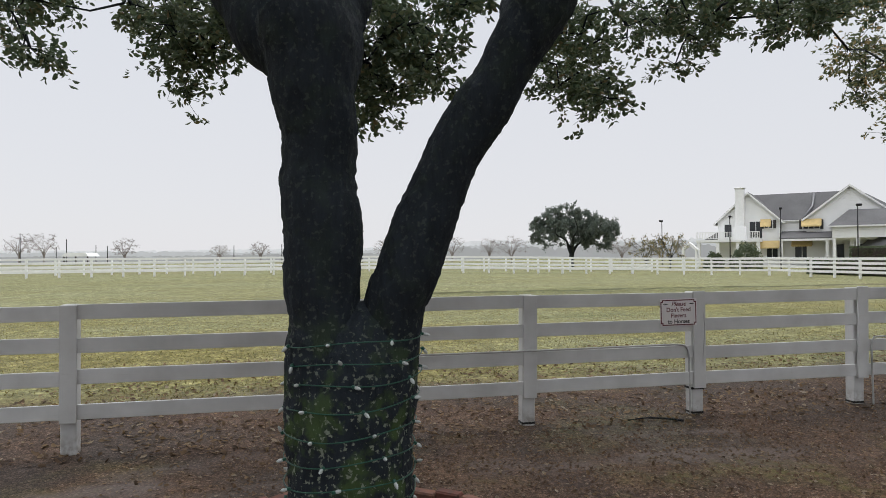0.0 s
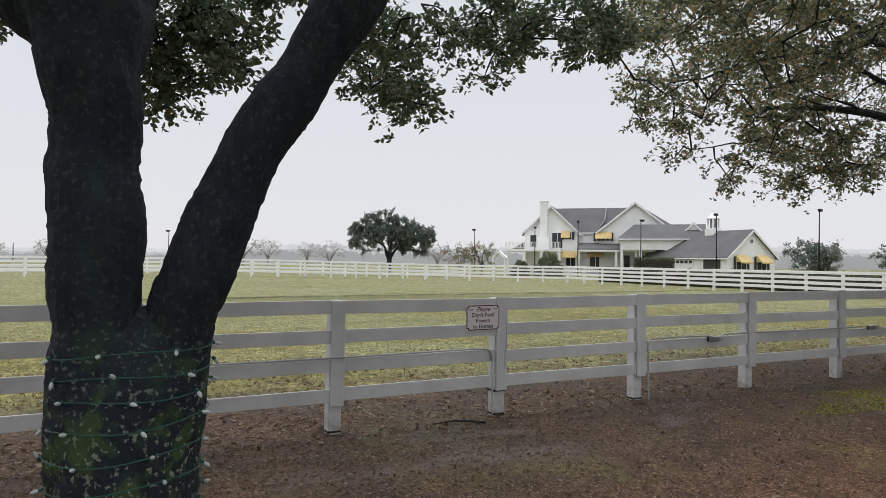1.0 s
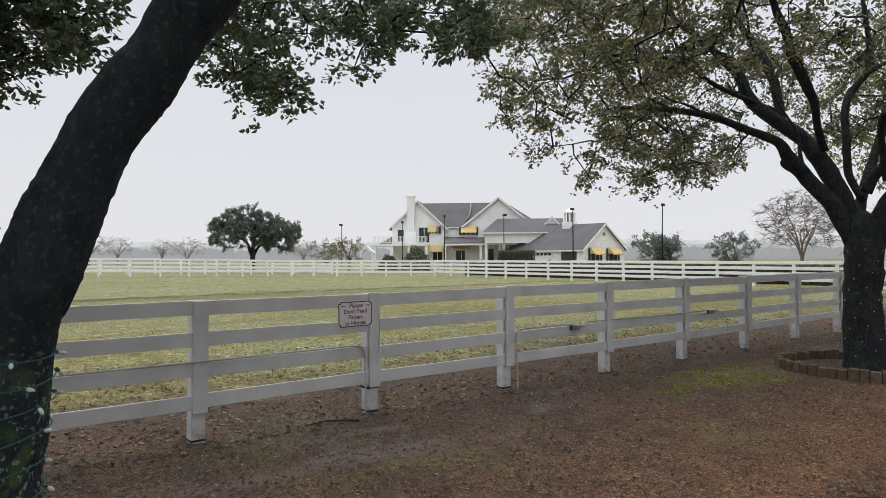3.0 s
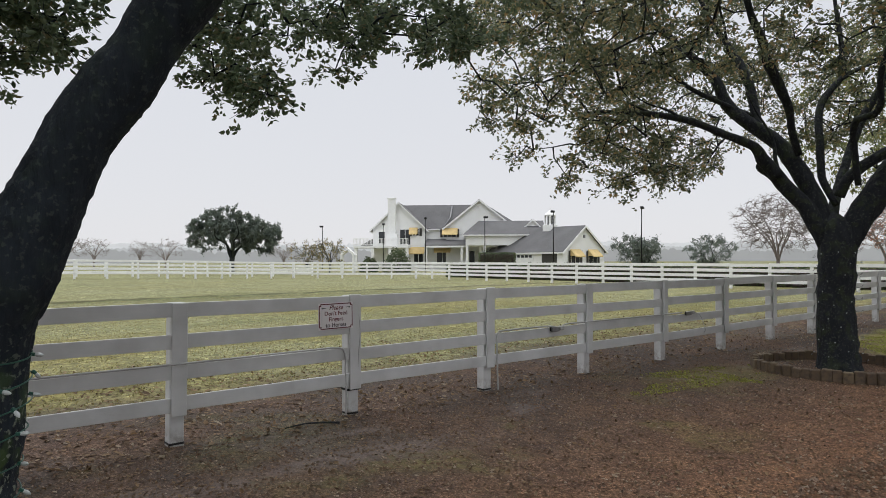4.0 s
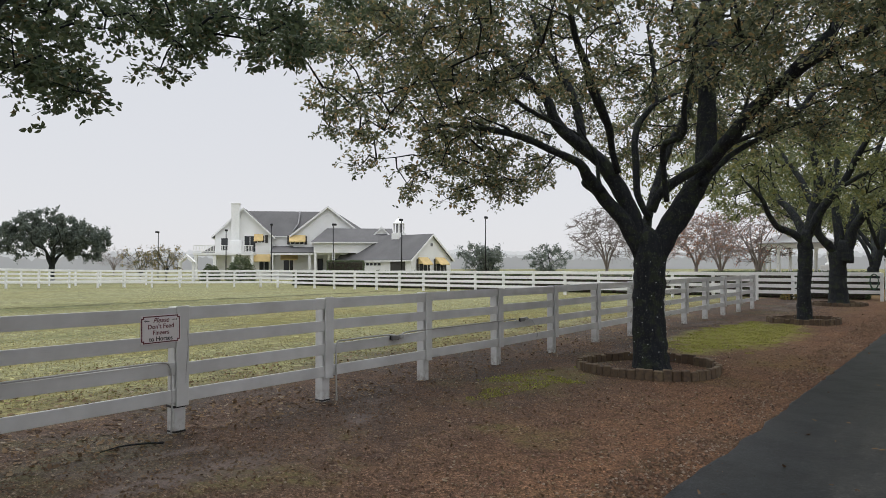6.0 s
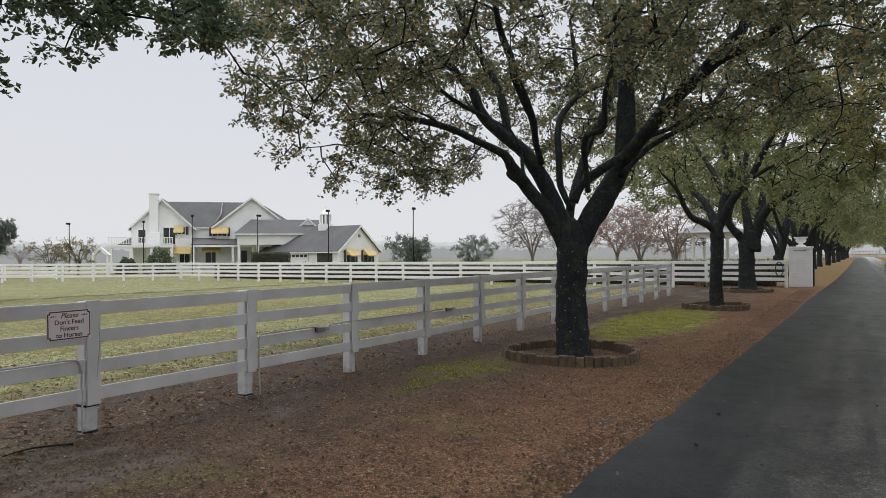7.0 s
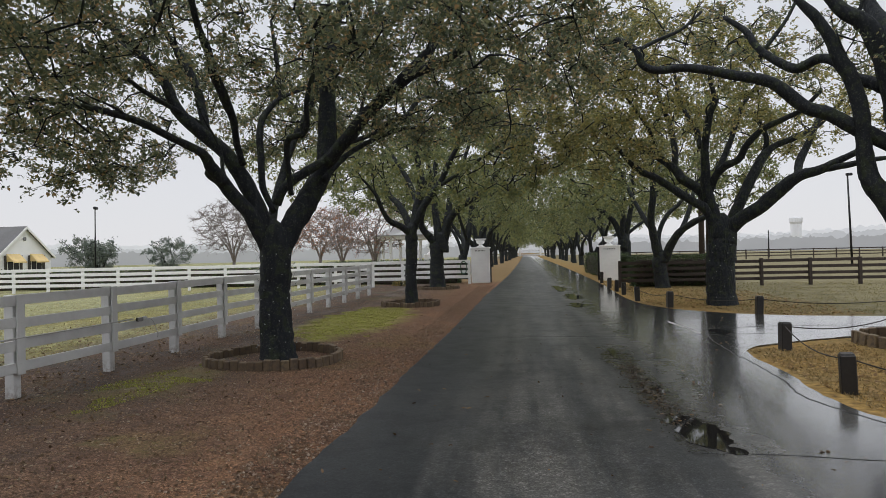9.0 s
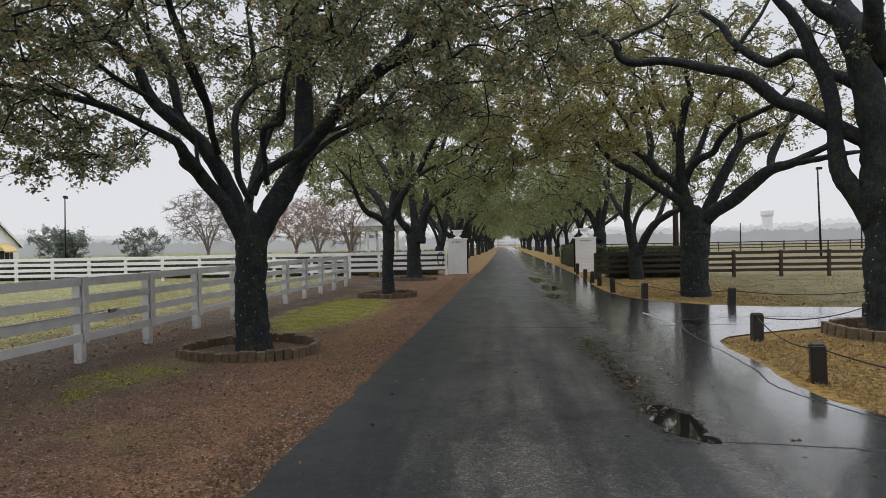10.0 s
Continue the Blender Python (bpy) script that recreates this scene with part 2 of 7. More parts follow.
    for cx, cy, wx, wy, most in ((2.3, 14.5, 1.5, 5.0, 0.8), (1.5, 5.5, 0.8, 1.5, 0.22)):
        dx, dy = m.math("DIVIDE", m.math("SUBTRACT", x, cx), wx), m.math("DIVIDE", m.math("SUBTRACT", y, cy), wy)
        d2 = m.math("ADD", m.math("MULTIPLY", dx, dx), m.math("MULTIPLY", dy, dy))
        d2 = m.math("ADD", d2, m.math("MULTIPLY", m.math("SUBTRACT", m.noise(1.4, 5, None, 0.65), 0.5), 2.2))
        lush = m.math("MULTIPLY", m.ramp(d2, (0.35, most), (1.0, 0.0)), m.ramp(m.noise(9, 5), (0.35, 0.45), (0.6, 1.0)))
        dirt = m.mix(lush, dirt, m.ramp(tiny, (0.3, (0.2, 0.205, 0.045)), (0.7, (0.33, 0.335, 0.075))))
    # right side: dead grass, golden leaf litter by the drive
    lawn = m.ramp(m.noise(1.2, 6), (0.3, (0.112, 0.098, 0.055)), (0.65, (0.21, 0.185, 0.11)))
    gold = m.ramp(m.noise(9, 6), (0.3, (0.105, 0.066, 0.026)), (0.65, (0.35, 0.225, 0.075)))
    near = m.math("MULTIPLY", m.math("SUBTRACT", 1.0, m.step(m.math("ADD", x, m.math("MULTIPLY", wob, 0.4)), 12.6, 16.0)), m.ramp(mid, (0.3, 0.5), (0.55, 1.0)))
    lawn = m.mix(near, lawn, gold)
    c = m.mix(m.step(xw, -3.3, -1.5), past, dirt)
    c = m.mix(m.step(x, 8.0, 8.2), c, lawn)
    far = m.math("MULTIPLY", m.step(y, 36.5, 40.0), m.step(x, -0.5, 1.0))
    c = m.mix(m.math("MULTIPLY", m.math("MULTIPLY", far, 0.75), m.math("SUBTRACT", 1.0, m.step(x, 8.0, 8.2))), c, m.mix(0.5, gold, (0.22, 0.17, 0.1)))
    m.bump(m.math("ADD", m.math("MULTIPLY", tiny, 0.5), fine), 0.7, 0.03)
    return m.done(c, m.mix(damp, 0.95, 0.7), 0.0, 0.12)


def siding():
    m = Nodes("white_siding")
    c = m.ramp(m.noise(0.8, 4), (0.3, (0.84, 0.84, 0.83)), (0.7, (0.9, 0.9, 0.89)))
    return m.done(c, 0.55)


def shingle_mat(name="grey_shingles", c=(0.13, 0.128, 0.13)):
    m = Nodes(name)
    a = m.ramp(m.noise(5, 5, None, 0.6, (1, 1, 6)), (0.3, tuple(v * 0.7 for v in c)), (0.7, c))
    a = m.mix(m.ramp(m.noise(0.5, 3), (0.4, 0.0), (0.7, 0.4)), a, tuple(v * 1.3 for v in c))
    return m.done(a, 0.85)


def brick_mat(name, a, b):
    m = Nodes(name)
    c = m.mix(m.chance(), a, b)
    c = m.mix(m.ramp(m.noise(14, 5), (0.45, 0.0), (0.7, 0.7)), c, (0.06, 0.045, 0.04))
    m.bump(m.noise(60, 4), 0.4, 0.006)
    return m.done(c, 0.8)


WHITE = paint_white()
CLEAN_WHITE = simple("white_paint", (0.9, 0.9, 0.89), 0.45, 0, 0.08, 3)
SIDING = siding()
SHINGLE = shingle_mat()
PALE_SHINGLE = shingle_mat("pale_shingles", (0.42, 0.42, 0.42))
BARK0 = bark("mossy_oak_bark", 0.8, (0.018, 0.023, 0.029), 0.8)
BARK = bark("dark_wet_oak_bark", 0.25, (0.020, 0.022, 0.026), 0.14)
BARK_PALE = bark("grey_bare_bark", 0.0, (0.196, 0.167, 0.156), 0.1)
LEAF = leaf("oak_leaves", (0.0, (0.076, 0.101, 0.062)), (0.45, (0.140, 0.171, 0.095)), (0.75, (0.243, 0.247, 0.126)), (0.9, (0.368, 0.298, 0.139)), (1.0, (0.432, 0.270, 0.126)))
LEAF_NEAR = leaf("oak_leaves_near", (0.0, (0.074, 0.111, 0.070)), (0.6, (0.130, 0.178, 0.098)), (0.93, (0.183, 0.217, 0.116)), (1.0, (0.245, 0.184, 0.093)))
LEAF_FAR = leaf("oak_leaves_avenue", (0.0, (0.128, 0.161, 0.077)), (0.5, (0.190, 0.223, 0.093)), (0.85, (0.271, 0.279, 0.099)), (1.0, (0.324, 0.282, 0.093)))
LEAF_OLIVE = leaf("olive_oak_leaves", (0.0, (0.163, 0.175, 0.074)), (0.5, (0.259, 0.256, 0.093)), (0.85, (0.365, 0.322, 0.106)), (1.0, (0.441, 0.312, 0.106)))
# evergreen leaf colour with the haze put in: paler and bluer
LEAF_DARK = leaf("haze_paled_evergreen_leaves", (0.0, (0.119, 0.147, 0.128)), (0.6, (0.157, 0.192, 0.164)), (1.0, (0.200, 0.230, 0.194)), rough=0.7)
LEAF_RED = leaf("russet_leaves", (0.0, (0.34, 0.14, 0.09)), (0.6, (0.46, 0.21, 0.13)), (1.0, (0.5, 0.3, 0.19)), rough=0.7)
LEAF_GOLD = leaf("yellowing_leaves", (0.0, (0.1, 0.11, 0.04)), (0.5, (0.2, 0.17, 0.06)), (1.0, (0.4, 0.27, 0.07)))
LEAF_BUSH = leaf("clipped_bush_leaves", (0.0, (0.06, 0.085, 0.045)), (0.6, (0.1, 0.135, 0.07)), (1.0, (0.15, 0.18, 0.09)))
LEAF_HEDGE = leaf("hedge_leaves", (0.0, (0.03, 0.05, 0.02)), (0.6, (0.05, 0.085, 0.03)), (1.0, (0.09, 0.12, 0.04)))
ASPHALT = asphalt()
GROUND = ground_mat()
WATER = Nodes("standing_water").done((0.012, 0.011, 0.01), 0.03)
TAR = simple("dark_crack", (0.008, 0.008, 0.008), 0.6)
DARK_WOOD = simple("dark_stained_wood", (0.055, 0.038, 0.03), 0.7, 0, 0.5, 9, 0.4)
BOLLARD = simple("dark_wet_timber", (0.02, 0.017, 0.016), 0.5, 0, 0.4, 20, 0.4)
ROPE = simple("dark_rope", (0.035, 0.03, 0.027), 0.8)
BRICK_RING = brick_mat("weathered_edging_brick", (0.1, 0.065, 0.04), (0.17, 0.125, 0.075))
WHITE_BRICK = simple("white_painted_brick", (0.88, 0.88, 0.87), 0.5, 0, 0.1, 2.5, 0.3)
YELLOW = simple("yellow_canvas", (0.8, 0.6, 0.28), 0.8, 0, 0.2, 2)
BLACK_METAL = simple("black_metal", (0.02, 0.02, 0.022), 0.45, 0.5, 0.3, 8)
GREY_METAL = simple("grey_metal", (0.3, 0.3, 0.31), 0.4, 0.8, 0.3, 8)
GLASS_DARK = Nodes("dark_window_glass").done((0.03, 0.033, 0.036), 0.08)
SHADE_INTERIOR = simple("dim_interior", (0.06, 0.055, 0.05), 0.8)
GREEN_WIRE = simple("green_wire", (0.012, 0.085, 0.058), 0.5)
GREEN_HOSE = simple("green_hose", (0.03, 0.09, 0.05), 0.4)
BULB = Nodes("clear_bulb_glass").done((0.5, 0.53, 0.52), 0.08)
SIGN_WHITE = simple("sign_white", (0.72, 0.68, 0.68), 0.4, 0, 0.06, 4)
SIGN_RED = simple("sign_maroon", (0.13, 0.02, 0.03), 0.45)
SIGN_BLACK = simple("sign_black", (0.03, 0.025, 0.028), 0.45)
CABLE = simple("grey_cable", (0.45, 0.45, 0.44), 0.5)
LITTER = leaf("fallen_leaves", (0.0, (0.07, 0.045, 0.03)), (0.5, (0.16, 0.1, 0.055)), (0.85, (0.27, 0.18, 0.1)), (1.0, (0.34, 0.29, 0.22)), rough=0.8)
LITTER_GOLD = leaf("golden_fallen_leaves", (0.0, (0.131, 0.077, 0.037)), (0.5, (0.295, 0.189, 0.075)), (1.0, (0.426, 0.310, 0.150)), rough=0.8)
STONES = leaf("small_stones", (0.0, (0.11, 0.07, 0.05)), (0.75, (0.24, 0.155, 0.105)), (1.0, (0.42, 0.34, 0.27)), rough=0.9)
GRASS = leaf("dry_grass_blades", (0.0, (0.115, 0.105, 0.035)), (0.5, (0.22, 0.2, 0.07)), (1.0, (0.36, 0.29, 0.125)), rough=0.9)
GRASS_GOLD = leaf("golden_grass_blades", (0.0, (0.136, 0.097, 0.040)), (0.6, (0.281, 0.202, 0.086)), (1.0, (0.391, 0.308, 0.172)), rough=0.8)


# ---- mesh helpers ----
def mesh_of(name, verts, faces, material, smooth=False):
    me = bpy.data.meshes.new(name)
    me.from_pydata([tuple(v) for v in verts], [], faces)
    me.materials.append(material)
    if smooth:
        me.polygons.foreach_set("use_smooth", [True] * len(me.polygons))
    me.update()
    return me


def part(name, bm, material, parent, label=""):
    """Links a bmesh, or mesh data, as one mesh object under a thing."""
    if isinstance(bm, bmesh.types.BMesh):
        me = bpy.data.meshes.new(name)
        bm.to_mesh(me)
        bm.free()
        me.materials.append(material)
    else:
        me = bm
    ob = new(name, me)
    ob.parent = parent
    return tagged(ob, label)


def thing(name, m, label, category, group="", kind=""):
    ob = new(name)
    ob.matrix_basis = m
    return tagged(ob, label, category, group, kind)


def box(bm, x0, x1, y0, y1, z0, z1, bevel=0.0):
    r = bmesh.ops.create_cube(bm, size=1.0)
    vs = r["verts"]
    for v in vs:
        v.co = Vector(((x0 + x1) / 2 + v.co.x * (x1 - x0), (y0 + y1) / 2 + v.co.y * (y1 - y0), (z0 + z1) / 2 + v.co.z * (z1 - z0)))
    if bevel:
        es = list({e for v in vs for e in v.link_edges})
        bmesh.ops.bevel(bm, geom=es, offset=bevel, segments=1, affect="EDGES")
    return vs


def boxed(name, dims, material, bevel=0.0):
    """Mesh data of one box, to be shared by alike pieces."""
    bm = bmesh.new()
    box(bm, *dims, bevel)
    me = bpy.data.meshes.new(name)
    bm.to_mesh(me)
    bm.free()
    me.materials.append(material)
    return me


def prism(bm, outline, y0, y1):
    """An outline in x and z, drawn out from y0 to y1."""
    a = [bm.verts.new((x, y0, z)) for x, z in outline]
    b = [bm.verts.new((x, y1, z)) for x, z in outline]
    n = len(outline)
    bm.faces.new(a)
    bm.faces.new(b[::-1])
    for k in range(n):
        bm.faces.new((a[(k + 1) % n], a[k], b[k], b[(k + 1) % n]))
    bmesh.ops.recalc_face_normals(bm, faces=bm.faces)


def lathe(bm, profile, n=16, at=(0, 0, 0)):
    """Rings of (radius, height), closed at both ends."""
    rings = [[bm.verts.new((at[0] + r * math.cos(2 * math.pi * k / n), at[1] + r * math.sin(2 * math.pi * k / n), at[2] + z)) for k in range(n)] for r, z in profile]
    for a, b in zip(rings, rings[1:]):
        for k in range(n):
            bm.faces.new((a[k], a[(k + 1) % n], b[(k + 1) % n], b[k]))
    bm.faces.new(rings[0][::-1])
    bm.faces.new(rings[-1])


class Tubes:
    """Gathers tapered tubes into one mesh."""

    def __init__(self):
        self.v, self.f, self.count = [], [], 0

    def add(self, pts, radii, sides=6, rough=0.0, rng=None):
        pts, radii = np.asarray(pts, float), np.asarray(radii, float)
        n = len(pts)
        tang = np.gradient(pts, axis=0)
        tang /= np.linalg.norm(tang, axis=1)[:, None] + 1e-9
        ref = np.array([1.0, 0, 0]) if abs(tang[0][0]) < 0.8 else np.array([0, 1.0, 0])
        side = np.cross(tang, ref)
        side /= np.linalg.norm(side, axis=1)[:, None] + 1e-9
        up = np.cross(tang, side)
        ang = np.arange(sides) * 2 * np.pi / sides
        rr = radii[:, None] * np.ones((1, sides))
        if rough and rng is not None:
            rr = rr * (1 + rough * rng.standard_normal((n, sides)))
        ring = pts[:, None] + rr[..., None] * (np.cos(ang)[None, :, None] * side[:, None] + np.sin(ang)[None, :, None] * up[:, None])
        o = self.count
        self.v.append(ring.reshape(-1, 3))
        k = np.arange(sides)
        for i in range(n - 1):
            a = o + i * sides
            self.f += [(a + j, a + (j + 1) % sides, a + sides + (j + 1) % sides, a + sides + j) for j in k]
        self.f.append(tuple(o + (n - 1) * sides + j for j in k))
        self.f.append(tuple(o + j for j in k[::-1]))
        self.count += n * sides

    def mesh(self, name, material):
        return mesh_of(name, np.concatenate(self.v), self.f, material, True)


def spline(pts, step=0.12):
    """Catmull-Rom through rows of any width; the first three columns are the place."""
    p = np.asarray(pts, float)
    p = np.vstack([2 * p[0] - p[1], p, 2 * p[-1] - p[-2]])
    out = []
    for i in range(1, len(p) - 2):
        n = max(2, int(np.linalg.norm(p[i + 1][:3] - p[i][:3]) / step))
        t = np.linspace(0, 1, n, endpoint=False)[:, None]
        out.append(0.5 * (2 * p[i] + (p[i + 1] - p[i - 1]) * t + (2 * p[i - 1] - 5 * p[i] + 4 * p[i + 1] - p[i + 2]) * t**2 + (3 * p[i] - p[i - 1] - 3 * p[i + 1] + p[i + 2]) * t**3))
    out.append(p[-2][None])
    return np.concatenate(out)


def sheets(name, centres, along, across, normal, material, fold=0.12, wide=0.25):
    """Many small pointed leaves in one mesh: six corners each, folded along the rib."""
    c, a, b = centres, along, across
    up = normal * np.linalg.norm(b, axis=1)[:, None] * fold * 4
    v = np.stack([c - a, c - a * wide - b + up, c + a * 0.45 - b * 0.8 + up, c + a, c + a * 0.45 + b * 0.8 + up, c - a * wide + b + up], 1).reshape(-1, 3)
    n = len(c)
    me = bpy.data.meshes.new(name)
    me.vertices.add(6 * n)
    me.vertices.foreach_set("co", v.astype(np.float32).ravel())
    idx = np.arange(n)[:, None] * 6
    loops = np.concatenate([idx + np.array([[0, 1, 2, 3]]), idx + np.array([[0, 3, 4, 5]])], 1).ravel()
    me.loops.add(8 * n)
    me.loops.foreach_set("vertex_index", loops.astype(np.int32))
    me.polygons.add(2 * n)
    me.polygons.foreach_set("loop_start", np.arange(0, 8 * n, 4, dtype=np.int32))
    me.materials.append(material)
    me.update(calc_edges=True)
    me.validate()
    return me


def leaves(name, rng, centres, size, material, slim=0.42, flat=0.6, coarse=False, ways=None):
    n = len(centres)
    a = rng.standard_normal((n, 3)) if ways is None else ways.copy()
    a[:, 2] -= 0.35 if ways is None else 0.1
    a /= np.linalg.norm(a, axis=1)[:, None]
    up = rng.standard_normal((n, 3)) * (1 - flat * 0.5)
    up[:, 2] += flat
    b = np.cross(a, up)
    b /= np.linalg.norm(b, axis=1)[:, None] + 1e-9
    nn = np.cross(a, b)
    s = size * rng.uniform(0.65, 1.25, (n, 1)) / 2
    if coarse:
        return diamonds(name, centres, a * s, b * s * slim, material)
    return sheets(name, centres, a * s, b * s * slim, nn, material)


def diamonds(name, c, a, b, material):
    """Plainer leaves for trees that stay far off."""
    n = len(c)
    v = np.stack([c - a, c - a * 0.1 - b, c + a, c - a * 0.1 + b], 1).reshape(-1, 3)
    me = bpy.data.meshes.new(name)
    me.vertices.add(4 * n)
    me.vertices.foreach_set("co", v.astype(np.float32).ravel())
    me.loops.add(4 * n)
    me.loops.foreach_set("vertex_index", np.arange(4 * n, dtype=np.int32))
    me.polygons.add(n)
    me.polygons.foreach_set("loop_start", np.arange(0, 4 * n, 4, dtype=np.int32))
    me.materials.append(material)
    me.update(calc_edges=True)
    me.validate()
    return me


def crown_points(rng, n, centre, radii, low, inner=0.35, hollow=None, gap=0.47, freq=0.75):
    """Places for clumps of leaves in a rounded crown with gaps: low(x, y) is the underside."""
    out = []
    while len(out) < n:
        p = rng.uniform(-1, 1, 3)
        r = np.linalg.norm(p)
        if r > 1 or r < inner:
            continue
        q = np.asarray(centre) + p * radii
        if q[2] < low(q[0], q[1]) or (hollow and hollow(q)):
            continue
        if noise.noise(Vector(q) * freq) * 0.5 + 0.5 < gap * rng.uniform(0.75, 1.1):
            continue
        out.append(q)
    return np.array(out)


def grow(tubes, rng, limbs, clumps, tip=0.008, sides=5, droop=0.15):
    """Joins each clump to the nearest wood with a curved branch. Returns the clump ends."""
    nodes, kept = [], []
    for limb in limbs:
        s = spline(limb, 0.2)
        nodes += [tuple(r[:3]) for r in s[len(s) // 4:]]
    nodes = np.array(nodes)
    order = np.argsort(np.min(np.linalg.norm(clumps[:, None] - nodes[None, ::3], axis=2), axis=1))
    for k in order:
        p = clumps[k]
        d = np.linalg.norm(nodes - p, axis=1) + 0.35 * np.maximum(0, nodes[:, 2] - p[2])
        j = int(np.argmin(d))
        q = nodes[j]
        span = np.linalg.norm(p - q)
        if span > 1.5 and k % 5:
            continue
        kept.append(p)
        if span < 0.05:
            continue
        m = max(3, int(span / 0.3) + 2)
        t = np.linspace(0, 1, m)[:, None]
        bend = rng.standard_normal(3) * 0.13 * span
        bend[2] += droop * span
        path = q + (p - q) * t + bend * np.sin(np.pi * t)
        if m > 3:
            path[1:-1] += rng.standard_normal((m - 2, 3)) * 0.035
        base = min(0.05, tip + 0.014 * span)
        tubes.add(path, np.linspace(base, tip, m), sides)
        nodes = np.vstack([nodes, path[1:]])
    return np.array(kept)


def rosettes(rng, clumps, tubes, per, reach, size, twigs, wood):
    """Twigs with whorls of leaves that point outwards, as oaks carry them. Returns places and directions."""
    centres, ways = [], []
    for p in clumps:
        for _ in range(twigs):
            d = rng.standard_normal(3)
            d[2] = d[2] * 0.6 - 0.15
            d /= np.linalg.norm(d)
            e = p + d * reach * rng.uniform(0.5, 1.2)
            mid = (p + e) / 2 + rng.standard_normal(3) * 0.06 * reach
            tubes.add([p, mid, e], [wood * 1.6, wood, wood * 0.5], 3)
            n = max(1, int(per / twigs / 4))
            for f in rng.uniform(0.3, 1.05, n):
                c = p + (e - p) * f + rng.standard_normal(3) * size * 0.8
                w = rng.standard_normal((4, 3)) * (1, 1, 0.7) + d * 0.6
                w /= np.linalg.norm(w, axis=1)[:, None]
                centres.append(c + w * size * 0.5 + rng.standard_normal((4, 3)) * size * 0.25)
                ways.append(w)
    return np.concatenate(centres), np.concatenate(ways)


def twigged(tubes, rng, clumps, per, reach, size, twigs=4, sides=3, wood=0.004, woody=True):
    """Short twigs in each clump with leaves set along them."""
    centres = []
    for p in clumps:
        for _ in range(twigs):
            d = rng.standard_normal(3)
            d[2] = d[2] * 0.6 - 0.1
            d /= np.linalg.norm(d)
            e = p + d * reach * rng.uniform(0.5, 1.2)
            mid = (p + e) / 2 + rng.standard_normal(3) * 0.05 * reach
            if woody:
                tubes.add([p, mid, e], [wood * 1.6, wood, wood * 0.5], sides)
            n = max(1, int(per / twigs * rng.uniform(0.6, 1.4)))
            t = rng.uniform(0.15, 1.08, (n, 1))
            centres.append(p + (e - p) * t + rng.standard_normal((n, 3)) * size * 0.55)
    return np.concatenate(centres)


def side_limbs(limbs, rng, each):
    """Crooked smaller limbs off the main ones."""
    out = []
    for limb in limbs:
        s = spline(limb, 0.15)
        if len(s) < 13:
            continue
        for k in range(each):
            i = int(len(s) * rng.uniform(0.5, 0.95))
            p, r = s[i, :3], s[i, 3]
            t = s[min(i + 1, len(s) - 1), :3] - s[i - 1, :3]
            t /= np.linalg.norm(t) + 1e-9
            d = t * 0.6 + rng.standard_normal(3) * 0.7
            d[2] += 0.35
            d /= np.linalg.norm(d)
            n, long = 6, rng.uniform(0.9, 2.2)
            r = min(r, 0.085)
            row, q = [(*p, r * 0.55)], p.copy()
            for j in range(1, n):
                d = d + rng.standard_normal(3) * 0.32
                d /= np.linalg.norm(d)
                q = q + d * long / n
                row.append((*q, max(0.008, r * 0.5 * (1 - j / n))))
            if row[-1][2] > row[0][2] + 0.15:
                out.append(row)
    return out


def tree(name, m, limbs, clumps, label, rng, per=90, reach=0.45, size=0.075, leaf_mat=None, bark_mat=None, sides=12, twigs=4, group="", wood=0.004, category="tree", slim=0.42, droop=0.15, tip=0.008, coarse=False, whorls=False, sub=0):
    ob = thing(name, m, label, category, group)
    limbs = limbs + side_limbs(limbs[1:], rng, sub)
    wood_t, twig_t = Tubes(), Tubes()
    for limb in limbs:
        s = spline(limb, 0.035 if sides > 20 else 0.1 if sides > 8 else 0.3)
        sway = np.array([noise.noise_vector(Vector(r[:3]) * 2.3) for r in s]) * 0.13 * s[:, 3:4]
        s[:, :3] += sway
        bumps = 1 + 0.06 * np.array([noise.noise(Vector(r[:3]) * 3.1) for r in s])
        wood_t.add(s[:, :3], s[:, 3] * bumps, sides if s[0, 3] > 0.09 else max(5, sides // 2), 0.02 if sides > 20 else 0.035, rng)
    part("trunk", wood_t.mesh("trunk", bark_mat), bark_mat, ob)
    if len(clumps):
        clumps = grow(twig_t, rng, limbs, clumps, tip, 5 if sides > 8 else 3, droop)
        ways = None
        if whorls:
            pts, ways = rosettes(rng, clumps, twig_t, per, reach, size, twigs, wood)
        else:
            pts = twigged(twig_t, rng, clumps, per, reach, size, twigs, 3, wood, not coarse)
        tagged(part("bough", twig_t.mesh("bough", bark_mat), bark_mat, ob), kind="stuff")
        if leaf_mat:
            part("crown", leaves("crown", rng, pts, size, leaf_mat, slim, 0.6, sides < 20, ways), leaf_mat, ob)
    return ob


# ---- ground and drive ----
def swell(x, y):
    """The pasture rises a little towards the west."""
    def ease(f):
        f = min(1.0, max(0.0, f))
        return f * f * (3 - 2 * f)
    return 0.42 * ease((-24 - x) / 22) * ease((31 - y) / 30)


